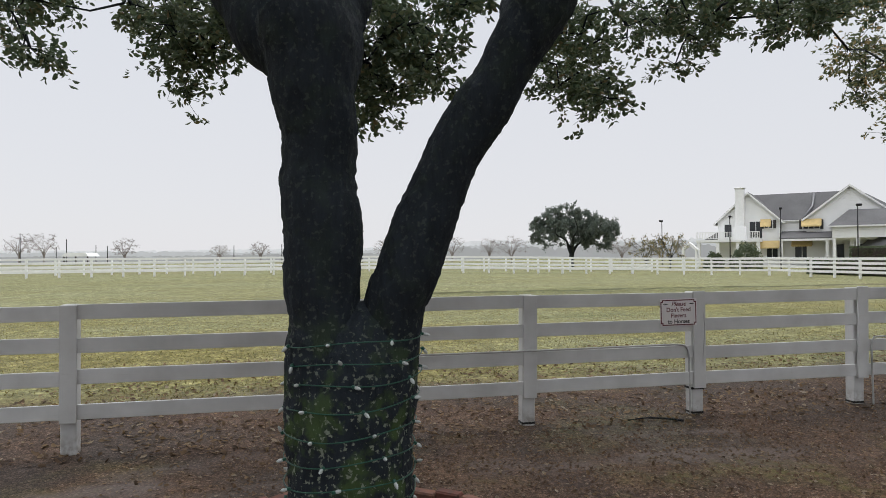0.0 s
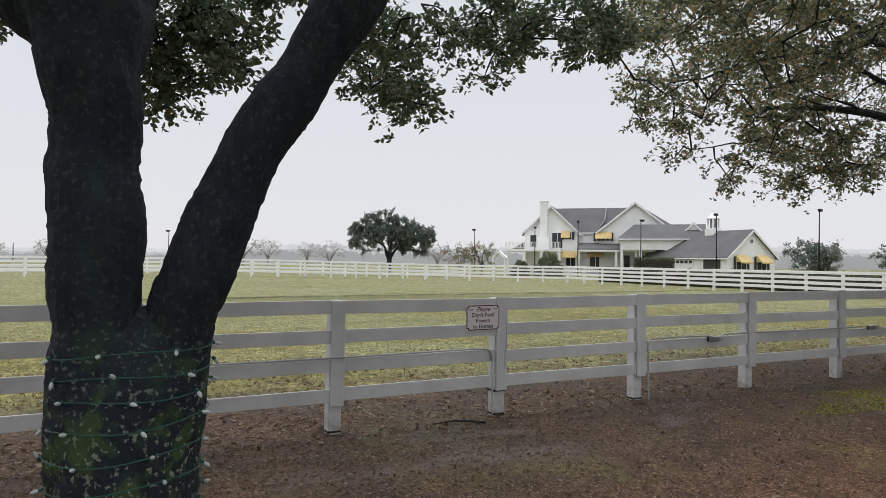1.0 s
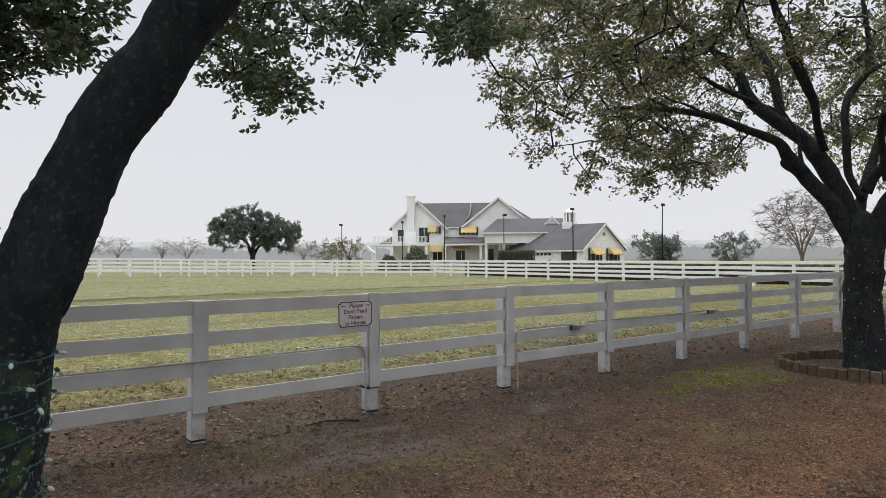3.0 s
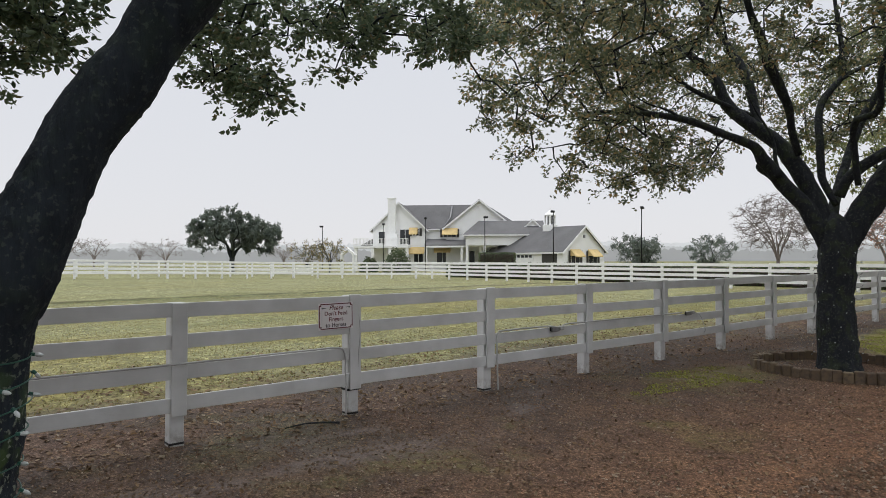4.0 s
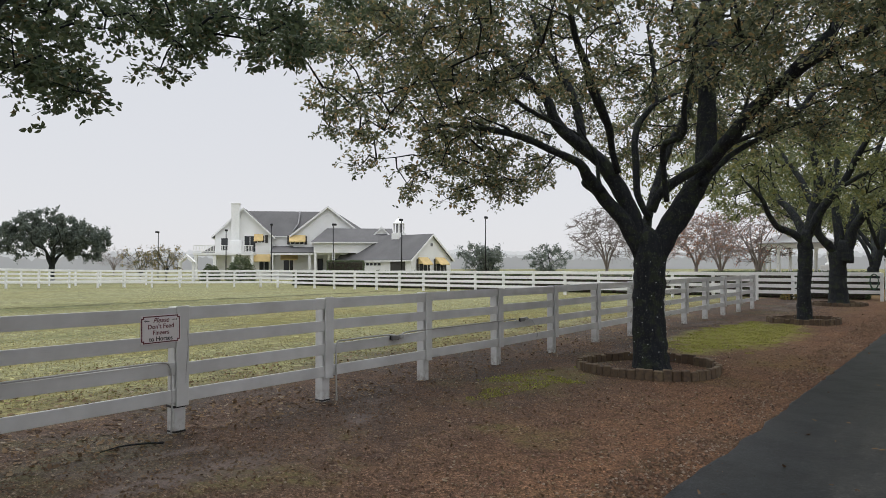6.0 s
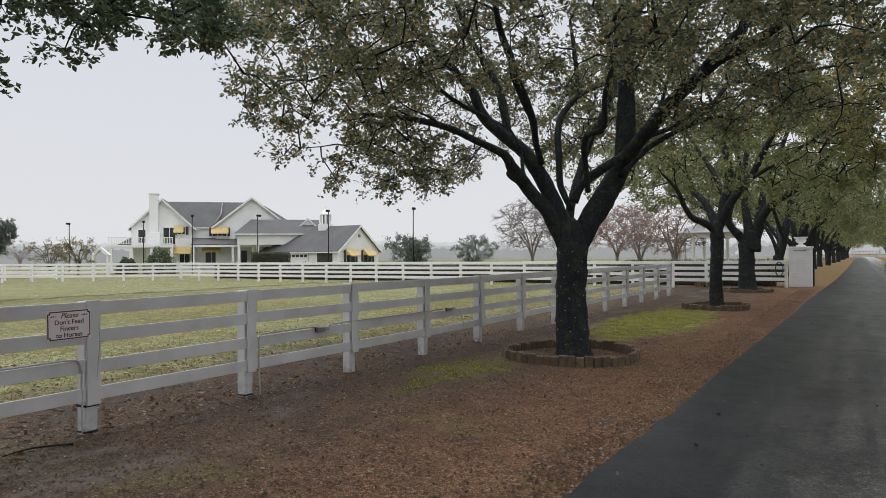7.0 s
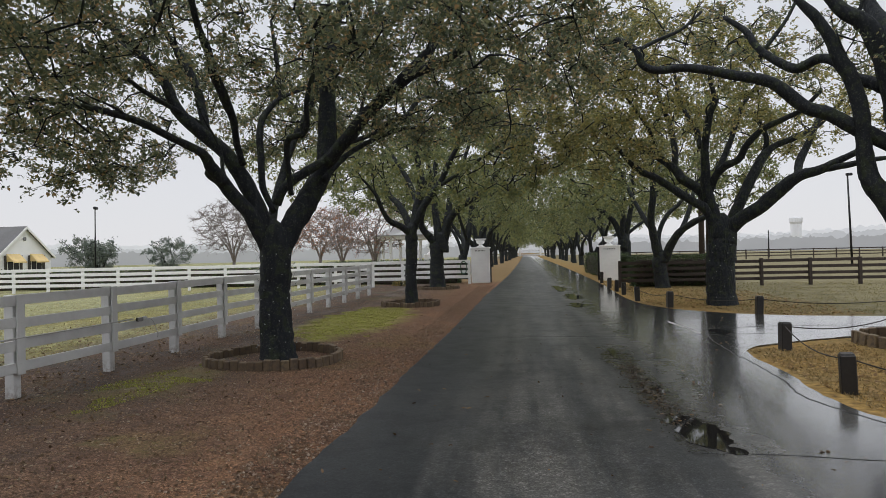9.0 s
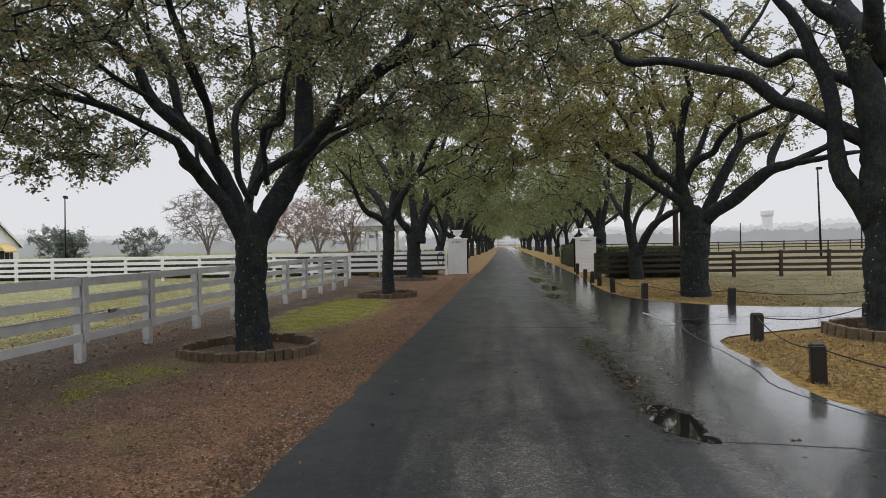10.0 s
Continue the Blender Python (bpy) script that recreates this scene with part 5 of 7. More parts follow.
LOW_FORK_LIMBS = ((0.9825, -0.1861), [
        [(0, 0, -0.2, 0.4), (-0.05, 0, 0.15, 0.34), (-0.12, 0, 0.7, 0.3), (-0.16, 0, 1.2, 0.3), (-0.16, 0, 1.40, 0.22), (-0.16, 0, 1.60, 0.05)],
        [(-0.02, 0.00, 1.12, 0.300), (-0.04, 0.00, 1.38, 0.322), (-0.06, 0.00, 1.65, 0.257)],
        [(-0.14, 0.00, 1.31, 0.214), (-0.36, -0.16, 2.29, 0.192), (-0.47, -0.32, 3.24, 0.170), (-0.34, -0.48, 4.32, 0.148), (-0.40, -0.64, 5.35, 0.126), (-0.63, -0.80, 6.64, 0.084)],
        [(0.09, 0.00, 1.30, 0.214), (0.35, -0.24, 1.90, 0.192), (0.75, -0.48, 2.52, 0.169), (1.34, -0.72, 2.96, 0.147), (1.77, -0.96, 3.14, 0.125), (2.35, -1.20, 3.66, 0.083)],
        [(-0.09, 0.00, 1.44, 0.150), (-0.15, 0.30, 2.37, 0.108), (0.20, 0.60, 3.31, 0.109), (0.86, 0.90, 3.97, 0.088), (1.40, 1.20, 4.92, 0.067)],
        [(-0.40, -0.20, 2.63, 0.128), (-0.97, 0.47, 3.61, 0.109), (-1.51, 1.13, 4.77, 0.089), (-2.06, 1.80, 6.26, 0.068)],
        [(0.80, -0.50, 2.54, 0.106), (1.20, -0.07, 3.51, 0.107), (1.41, 0.37, 4.31, 0.087), (1.90, 0.80, 5.39, 0.066)],
    ])


forked_oak()
spreading_oak()
right_oak()
open_oak()
kinds = [avenue_oak(OAK_SPOT[2], 21, "slim avenue oak with a lichened trunk", 360, 80, 0.55, 0.14, 4, limbs=SLIM_LIMBS[1], right=SLIM_LIMBS[0]),
         avenue_oak(OAK_SPOT[3], 22, "avenue oak leaning over the drive", 350, 80, 0.55, 0.15, 4, limbs=THICK_LIMBS[1], right=THICK_LIMBS[0]),
         avenue_oak((13.3, 28.25), 23, "low-forked avenue oak by the clipped hedge", 360, 70, 0.55, 0.15, 4, limbs=LOW_FORK_LIMBS[1], right=LOW_FORK_LIMBS[0])]
far_kinds = [avenue_oak((2.9, 93.5), 24, "far oak lining the drive", 120, 44, 0.9, 0.3, 2, under=3.0), avenue_oak((14.0, 93.5), 25, "far oak arching over the drive", 120, 44, 0.9, 0.3, 2, under=3.0)]
place_rng = random.Random(3)
for k in range(17):
    y = 43.0 + 12.0 * k
    if k == 4:
        continue
    for x in (2.6 + 0.007 * y, 13.7 + 0.003 * y):
        m = pose(x + place_rng.uniform(-0.4, 0.4), y + place_rng.uniform(-1.5, 1.5), 0, 0, 0, place_rng.uniform(0, 360))
        copy_thing(kinds[place_rng.randrange(3)] if k < 4 else far_kinds[place_rng.randrange(2)], m)
# unseen oaks, added behind the viewer so their crowns shade the fence and verge
for x, y in ((2.5, -16), (15.8, -6.5), (14.2, -18), (2.5, -29)):
    copy_thing(kinds[place_rng.randrange(3)], pose(x, y, 0, 0, 0, place_rng.uniform(0, 360)))

ring((OAK_SPOT[0][0] + 0.3, OAK_SPOT[0][1] - 0.02), 1.0, 30, "low brick edging round the forked oak", brick_mat("red_edging_brick", (0.2, 0.07, 0.05), (0.3, 0.14, 0.09)), size=(0.2, 0.09, 0.09), seed=2)
ring((OAK_SPOT[1][0] + 0.05, OAK_SPOT[1][1] - 0.25), 1.15, 52, "weathered brick edging round the spreading oak", BRICK_RING, size=(0.135, 0.09, 0.15), lean=4.0, seed=3)
ring(OAK_SPOT[2], 1.0, 46, "weathered brick edging round a slim oak", BRICK_RING, size=(0.135, 0.09, 0.17), lean=4.0, seed=4)
ring(OAK_SPOT[3], 1.1, 32, "red brick edging round an oak", BRICK_RING, seed=5)
ring((OAK_SPOT[4][0] + 0.1, OAK_SPOT[4][1] - 0.1), 1.15, 30, "upright brick edging round the large oak", BRICK_RING, size=(0.2, 0.1, 0.2), seed=6)


# ---- string lights on the forked oak ----
def string_lights():
    ob = thing("string_lights", pose(*OAK_SPOT[0], 0), "green wire string lights with clear bulbs round the trunk", "string lights")
    right, away = np.array([0.2114, 0.977, 0]), np.array([-0.977, 0.2114, 0])
    rng = np.random.default_rng(4)
    bm = bmesh.new()
    lathe(bm, [(0.003, -0.002), (0.009, 0.004), (0.0125, 0.018), (0.01, 0.032), (0.003, 0.044)], 8)
    me_bulb = bpy.data.meshes.new("bulb")
    bm.to_mesh(me_bulb)
    bm.free()
    me_bulb.materials.append(BULB)
    me_sock = boxed("socket", (-0.009, 0.009, -0.009, 0.009, -0.02, 0.004), GREEN_WIRE, 0.003)
    levels = [1.36, 1.23, 1.11, 0.985, 0.82, 0.67, 0.52, 0.37, 0.22, 0.08]
    pts = []
    for k, z in enumerate(levels[:-1]):
        for j in range(36):
            f = j / 36
            a = -2 * math.pi * f
            zz = z + (levels[k + 1] - z) * f
            s = min(1.0, max(0.0, (zz - 0.7) / 0.35))
            ru, rw = 0.42 + 0.015 * s, 0.43 - 0.07 * s
            cu = 0.0 + 0.035 * s
            p = right * (cu + ru * math.cos(a + 2.2)) + away * (rw * math.sin(a + 2.2)) + np.array([0, 0, zz + 0.012 * math.sin(3 * a + k)])
            pts.append(p)
    t = Tubes()
    s = spline(pts, 0.03)
    t.add(s, np.full(len(s), 0.0042), 5)
    wire = part("wire", t.mesh("wire", GREEN_WIRE), GREEN_WIRE, ob)
    for i in range(3, len(pts), 5):
        p = pts[i]
        out = Vector((p[0], p[1], 0)).normalized()
        tilt = (out * rng.uniform(0.4, 1.0) + Vector((rng.normal(0, 0.3), rng.normal(0, 0.3), rng.uniform(-0.8, 0.5)))).normalized()
        m = Matrix.Translation(Vector(p) + out * 0.012) @ tilt.to_track_quat("Z", "Y").to_matrix().to_4x4()
        b = part("bulb", me_bulb, BULB, ob)
        b.matrix_basis = m
        so = part("socket", me_sock, GREEN_WIRE, b)
        so.matrix_basis = Matrix.Identity(4)
    return ob


def light_net(spot, radius, height, count, label, seed):
    """Small clear lamps on a fine wire, wound up a trunk."""
    ob = thing("string_lights", pose(*spot, 0), label, "string lights")
    rng = np.random.default_rng(seed)
    t = Tubes()
    pts = []
    for k in range(count * 3):
        f = k / (count * 3)
        a = f * 2 * math.pi * height * 5
        r = radius * (1.12 - 0.06 * min(1, f * 2)) + 0.015 + 0.14 * radius * max(0, 1 - f * 8)
        pts.append((r * math.cos(a), r * math.sin(a), 0.1 + f * height + 0.04 * math.sin(5 * a)))
    s = spline(pts, 0.06)
    t.add(s, np.full(len(s), 0.0018), 4)
    part("wire", t.mesh("wire", BLACK_METAL), BLACK_METAL, ob)
    me = boxed("bulb", (-0.007, 0.007, -0.007, 0.007, -0.01, 0.01), BULB, 0.004)
    for k in range(1, len(pts), 2):
        b = part("bulb", me, BULB, ob)
        b.matrix_basis = pose(pts[k][0] * 1.03, pts[k][1] * 1.03, pts[k][2], rng.uniform(0, 90), rng.uniform(0, 90), 0)
    return ob


string_lights()
light_net(OAK_SPOT[1], 0.31, 1.9, 55, "fine string lights wound round an oak trunk", 2)
light_net(OAK_SPOT[2], 0.225, 1.9, 40, "fine string lights wound round a slim oak", 3)
light_net(OAK_SPOT[5], 0.44, 2.0, 45, "fine string lights wound round the open oak", 4)
light_net((OAK_SPOT[4][0] + 0.03, OAK_SPOT[4][1]), 0.42, 2.6, 60, "fine string lights wound round the large oak", 5)


# ---- gate pillars ----
def gate_pillar(x0, x1, y0, y1, h, label, seed):
    ob = thing("gate_pillar", pose((x0 + x1) / 2, (y0 + y1) / 2, 0), label, "gate pillar", "white pillars at the gateway")
    hw, hd = (x1 - x0) / 2, (y1 - y0) / 2
    bm = bmesh.new()
    box(bm, -hw + 0.012, hw - 0.012, -hd + 0.012, hd - 0.012, -0.1, h - 0.02)
    part("core", bm, CLEAN_WHITE, ob)
    rng = random.Random(seed)
    rows = int(h / 0.085)
    n = 5
    w = 2 * hw / n
    full = boxed("brick", (-w / 2 + 0.005, w / 2 - 0.005, 0, 0.014, 0, 0.075), WHITE_BRICK, 0.003)
    half = boxed("brick", (-w / 4 + 0.005, w / 4 - 0.005, 0, 0.014, 0, 0.075), WHITE_BRICK, 0.003)
    for r in range(rows):
        z = r * 0.085 + 0.004
        if r % 2 == 0:
            row = [(-hw + w * (k + 0.5), full) for k in range(n)]
        else:
            row = [(-hw + w * 0.25, half)] + [(-hw + w * (k + 1), full) for k in range(n - 1)] + [(hw - w * 0.25, half)]
        for x, me in row:
            b = part("brick", me, WHITE_BRICK, ob)
            b.matrix_basis = pose(x, -hd - 0.002 + rng.uniform(-0.001, 0.003), z)
    bm = bmesh.new()
    box(bm, -hw - 0.03, hw + 0.03, -hd - 0.03, hd + 0.03, h - 0.02, h + 0.05, 0.01)
    part("cap", bm, CLEAN_WHITE, ob)
    for k in range(7):
        bm = bmesh.new()
        box(bm, -hw + 0.25 + k * (2 * hw - 0.5) / 7, -hw + 0.29 + k * (2 * hw - 0.5) / 7, -hd - 0.02, -hd - 0.012, h - 0.2, h - 0.13)
        part("plaque_bar", bm, BLACK_METAL, ob)
    urn = bmesh.new()
    lathe(urn, [(0.24, 0), (0.24, 0.05), (0.12, 0.1), (0.1, 0.16), (0.2, 0.22), (0.27, 0.32), (0.24, 0.4), (0.33, 0.46), (0.35, 0.52), (0.28, 0.52)], 18, (0, 0, h + 0.05))
    part("urn", urn, CLEAN_WHITE, ob, "white moulded urn")
    side = 1 if x0 < 8 else -1
    bm = bmesh.new()
    box(bm, side * hw + side * 0.01, side * hw + side * 0.09, -hd + 0.05, -hd + 0.15, 0.02, h * 0.97, 0.01)
    part("gate_post", bm, BLACK_METAL, ob, "black iron gate post")
    return ob


gate_pillar(3.78, 4.9, 36.6, 37.6, 2.08, "white painted brick gate pillar with an urn", 1)
gate_pillar(11.35, 12.55, 36.6, 37.6, 2.02, "white painted brick gate pillar by the hedge", 2)


def far_gate():
    ob = thing("entrance_gate", pose(9.2, 238, 0), "pale metal entrance gate at the end of the drive", "gate")
    for s in (-1, 1):
        bm = bmesh.new()
        box(bm, s * 3.6 - 0.3, s * 3.6 + 0.3, -0.3, 0.3, 0, 2.6, 0.03)
        part("gate_post", bm, CLEAN_WHITE, ob)
        for k in range(9):
            bm = bmesh.new()
            x = s * (0.2 + k * 0.36)
            box(bm, x - 0.03, x + 0.03, -0.03, 0.03, 0.1, 1.9 + 0.5 * math.cos(k * 0.17))
            part("bar", bm, GREY_METAL, ob)
        for z in (0.2, 1.1, 1.9):
            bm = bmesh.new()
            box(bm, min(0, s * 3.3), max(0, s * 3.3), -0.03, 0.03, z, z + 0.08)
            part("rail", bm, GREY_METAL, ob)


far_gate()

# ---- bollards and ropes ----
BOLLARDS = [(11.15, 34.0), (10.9, 28.6), (10.92, 26.2), (10.9, 23.9), (10.87, 20.4), (11.37, 17.5), (13.15, 14.9), (16.5, 14.2), (19.6, 13.9)]
ISLAND = [(14.2, 10.05), (11.42, 8.3), (10.86, 4.7), (12.4, 1.6)]


def bollard(x, y, h, seed):
    rng = random.Random(seed)
    ob = thing("bollard", pose(x, y, 0, rng.uniform(-2.5, 2.5), rng.uniform(-3, 3), rng.uniform(-15, 15)), "dark wet square timber bollard", "bollard", "bollards along the drive")
    bm = bmesh.new()
    box(bm, -0.088, 0.088, -0.088, 0.088, -0.15, h, 0.012)
    part("post", bm, BOLLARD, ob)
    bm = bmesh.new()
    box(bm, -0.075, 0.075, -0.075, 0.075, h, h + 0.018, 0.008)
    part("cap", bm, BOLLARD, ob)
    return ob


def rope(a, b, za, zb, sag):
    t = Tubes()
    f = np.linspace(0, 1, 16)[:, None]
    p = np.array([[*a, za]]) * (1 - f) + np.array([[*b, zb]]) * f
    p[:, 2] -= sag * 4 * (f * (1 - f))[:, 0]
    t.add(p, np.full(16, 0.01), 6)
    tagged(new("rope", t.mesh("rope", ROPE)), "dark rope sagging between bollards", "rope", "ropes between bollards")


for k, (x, y) in enumerate(BOLLARDS):
    bollard(x, y, 0.47 if k else 0.58, k)
for k, (x, y) in enumerate(ISLAND):
    bollard(x, y, 0.47, 20 + k)
for a, b in zip(BOLLARDS[3:], BOLLARDS[4:]):
    rope(a, b, 0.41, 0.41, 0.12)
for a, b in zip(ISLAND, ISLAND[1:]):
    rope(a, b, 0.42, 0.42, 0.14)


# ---- hedges and clipped bushes ----
def hedge(name, x0, x1, y0, y1, h, m, label, seed, n, size=0.09, mat=None):
    rng = np.random.default_rng(seed)
    ob = thing(name, m, label, "hedge")
    bm = bmesh.new()
    box(bm, x0 + 0.12, x1 - 0.12, y0 + 0.12, y1 - 0.12, 0, h - 0.12, 0.06)
    part("core", bm, DARK_WOOD, ob)
    p = rng.uniform(0, 1, (n, 3)) * (x1 - x0, y1 - y0, h) + (x0, y0, 0)
    face = rng.integers(0, 4, n)
    p[face == 0, 1] = y0
    p[face == 1, 2] = h
    p[face == 2, 1] = y1
    e = face == 3
    p[e, 0] = np.where(rng.random(e.sum()) < 0.5, x0, x1)
    p += rng.normal(0, 0.05, p.shape)
    p[:, 2] = np.maximum(p[:, 2], 0.03)
    part("foliage", leaves("foliage", rng, p, size, mat or LEAF_HEDGE, 0.55), None, ob)
    return ob


def bush(x, y, rx, h, label, seed, n=2500, size=0.2, mat=None):
    rng = np.random.default_rng(seed)
    ob = thing("bush", pose(x, y, 0), label, "bush")
    d = rng.standard_normal((n, 3))
    d /= np.linalg.norm(d, axis=1)[:, None]
    d[:, 2] = abs(d[:, 2])
    k = np.array([1 + 0.18 * noise.noise(Vector(v) * 2.2) for v in d])[:, None]
    p = d * k * (rx, rx, h) * rng.uniform(0.75, 1.0, (n, 1))
    part("foliage", leaves("foliage", rng, p, size, mat or LEAF_BUSH, 0.6), None, ob)
    t = Tubes()
    for j in range(5):
        a = j * 1.26
        t.add([(0, 0, -0.1), (0.3 * rx * math.cos(a), 0.3 * rx * math.sin(a), h * 0.4), (0.6 * rx * math.cos(a), 0.6 * rx * math.sin(a), h * 0.7)], [0.05, 0.035, 0.015], 5)
    part("stem", t.mesh("stem", BARK), None, ob)


hedge("hedge", 0, 3.6, 0, 1.3, 1.4, pose(12.2, 29.3, 0), "clipped dark green hedge behind the timber fence", 1, 9000)
hedge("hedge", 0, 1.4, 0, 14, 1.5, pose(11.9, 38.4, 0), "clipped green hedge beside the drive", 2, 7000, 0.11)
hedge("hedge", 0, 8.2, 0, 1.0, 1.36, pose(-5.2, 36.6, 0), "low dark hedge behind the white fence", 3, 9000)
hedge("hedge", 0, 36, 0, 1.0, 1.22, pose(-41.5, 36.8, 0), "long low dark hedge behind the pasture fence", 8, 9000, 0.2)
bush(-60.5, 45.0, 1.75, 3.0, "rounded clipped green bush by the balcony", 4)
bush(-64.5, 43.6, 1.2, 1.9, "rounded clipped bush by the arbor", 5)
hedge("hedge", -2.2, 2.2, -0.6, 0.6, 2.3, pose(-53.5, 55.2, 0, 0, 0, 46), "dark clipped hedge before the garage", 6, 3500, 0.16, LEAF_BUSH)
bush(-0.2, 34.6, 0.5, 0.42, "low clump of yellow flowers by the fence", 7, 400, 0.1, LEAF_GOLD)


# ---- hose on the gate fence ----
t = Tubes()
for j in range(3):
    a = np.linspace(0, 2 * math.pi, 28)
    rr = 0.3 + 0.02 * j
    t.add(np.stack([3.45 + 0.55 * rr * np.cos(a), np.full(28, 35.2 - 0.03 * j), 0.95 + rr * 1.15 * np.sin(a)], 1), np.full(28, 0.016), 6)
hose = tagged(new("garden_hose", t.mesh("garden_hose", GREEN_HOSE)), "coiled green garden hose hung on the white fence", "hose")


# ---- gazebo ----
def gazebo():
    ob = thing("gazebo", pose(-3.6, 56.5, 0), "white open gazebo with a shallow grey roof", "gazebo")
    bm = bmesh.new()
    lathe(bm, [(3.0, 0.0), (3.0, 0.3), (2.9, 0.3)], 8)
    part("floor", bm, CLEAN_WHITE, ob)
    for k in range(8):
        a = 2 * math.pi * (k + 0.5) / 8
        bm = bmesh.new()
        lathe(bm, [(0.2, 0.3), (0.2, 0.5), (0.15, 0.55), (0.13, 2.9), (0.2, 3.0), (0.2, 3.1)], 10, (2.5 * math.cos(a), 2.5 * math.sin(a), 0))
        part("column", bm, CLEAN_WHITE, ob)
        b = 2 * math.pi * (k + 1.5) / 8
        p, q = Vector((2.5 * math.cos(a), 2.5 * math.sin(a), 0)), Vector((2.5 * math.cos(b), 2.5 * math.sin(b), 0))
        if k != 5:
            for z in (0.5, 1.15):
                t = Tubes()
                t.add([p + Vector((0, 0, z)), q + Vector((0, 0, z))], [0.045, 0.045], 6)
                part("rail", t.mesh("rail", CLEAN_WHITE), None, ob)
            for j in range(1, 9):
                c = p.lerp(q, j / 9)
                t = Tubes()
                t.add([c + Vector((0, 0, 0.5)), c + Vector((0, 0, 1.15))], [0.025, 0.025], 5)
                part("baluster", t.mesh("baluster", CLEAN_WHITE), None, ob)
    bm = bmesh.new()
    lathe(bm, [(2.9, 3.1), (2.95, 3.4), (2.7, 3.42)], 8)
    part("beam", bm, CLEAN_WHITE, ob)
    bm = bmesh.new()
    lathe(bm, [(3.2, 3.42), (3.2, 3.5), (1.6, 4.1), (0.1, 4.5)], 8)
    part("roof", bm, PALE_SHINGLE, ob, "pale grey shingle roof")


gazebo()
ped = thing("pedestal", pose(-0.1, 47.4, 0), "white pedestal with a stepped top", "pedestal")
bm = bmesh.new()
box(bm, -0.5, 0.5, -0.5, 0.5, 0, 1.75, 0.02)
part("shaft", bm, CLEAN_WHITE, ped)
bm = bmesh.new()
lathe(bm, [(0.28, 1.75), (0.3, 1.85), (0.16, 1.95), (0.14, 2.1), (0.3, 2.25), (0.3, 2.35)], 12)
part("urn", bm, CLEAN_WHITE, ped)


# ---- the ranch house ----
U, V = Vector((0.694, 0.7197, 0)), Vector((-0.7197, 0.694, 0))
HOUSE = Matrix(((U.x, V.x, 0, -63.8), (U.y, V.y, 0, 63.8), (0, 0, 1, 0), (0, 0, 0, 1)))
house = thing("ranch_house", HOUSE, "white two-storey ranch house with grey roofs and yellow awnings", "house")


def local_part(name, bm, material, m=None, parent=None, label=""):
    if m is not None:
        bm.transform(m)
    return part(name, bm, material, parent or house, label)


SWAP = Matrix(((0, 1, 0, 0), (1, 0, 0, 0), (0, 0, 1, 0), (0, 0, 0, 1)))


def gabled(c, hw, ze, zr, y0, y1, m=None, over=0.45):
    bm = bmesh.new()
    prism(bm, [(c - hw, -0.2), (c + hw, -0.2), (c + hw, ze), (c, zr - 0.12), (c - hw, ze)], y0, y1)
    wall = local_part("wall", bm, SIDING, m)
    k = (zr - ze) / hw
    for s in (-1, 1):
        bm = bmesh.new()
        prism(bm, [(c, zr), (c + s * (hw + over), ze - k * over), (c + s * (hw + over), ze - k * over - 0.16), (c, zr - 0.16)], y0 - over, y1 + 0.1)
        roof = local_part("roof", bm, SHINGLE, m)
        # white barge board under the gable's edge
        bm = bmesh.new()
        prism(bm, [(c, zr - 0.02), (c + s * (hw + over), ze - k * over - 0.02), (c + s * (hw + over), ze - k * over - 0.3), (c, zr - 0.3)], y0 - over - 0.06, y0 - over - 0.003)
        local_part("barge_board", bm, CLEAN_WHITE, m)
        bm = bmesh.new()
        box(bm, c + s * (hw + over) - 0.05, c + s * (hw + over) + 0.07, y0 - over, y1, ze - k * over - 0.22, ze - k * over - 0.06)
        local_part("gutter", bm, CLEAN_WHITE, m)
    # proud clapboards on the front of the wall
    n = int(zr / 0.3)
    for i in range(n):
        z = 0.3 * i
        w = hw if z < ze - 0.3 else hw * (zr - z - 0.35) / (zr - ze)
        if w > 0.3:
            bm = bmesh.new()
            prism(bm, [(c - w, z), (c + w, z), (c + w, z + 0.28), (c - w, z + 0.28)], y0 - 0.03, y0 - 0.002)
            for v in bm.verts:
                if v.co.y < y0 - 0.02 and v.co.z > z + 0.2:
                    v.co.y = y0 - 0.006
            local_part("clapboard", bm, SIDING, m)
    return wall


def hipped(x0, x1, y0, y1, ze, r0, r1, zr):
    """A hipped roof over a rectangle, its ridge from r0 to r1 along x."""
    bm = bmesh.new()
    yc = (y0 + y1) / 2
    v = [bm.verts.new(p) for p in ((x0, y0, ze), (x1, y0, ze), (x1, y1, ze), (x0, y1, ze), (r0, yc, zr), (r1, yc, zr))]
    for f in ((0, 1, 5, 4), (1, 2, 5), (2, 3, 4, 5), (3, 0, 4), (3, 2, 1, 0)):
        bm.faces.new([v[k] for k in f])
    local_part("roof", bm, SHINGLE)
    bm = bmesh.new()
    box(bm, x0 - 0.02, x1, y0 - 0.08, y0 + 0.03, ze - 0.16, ze - 0.003)
    local_part("gutter", bm, CLEAN_WHITE)


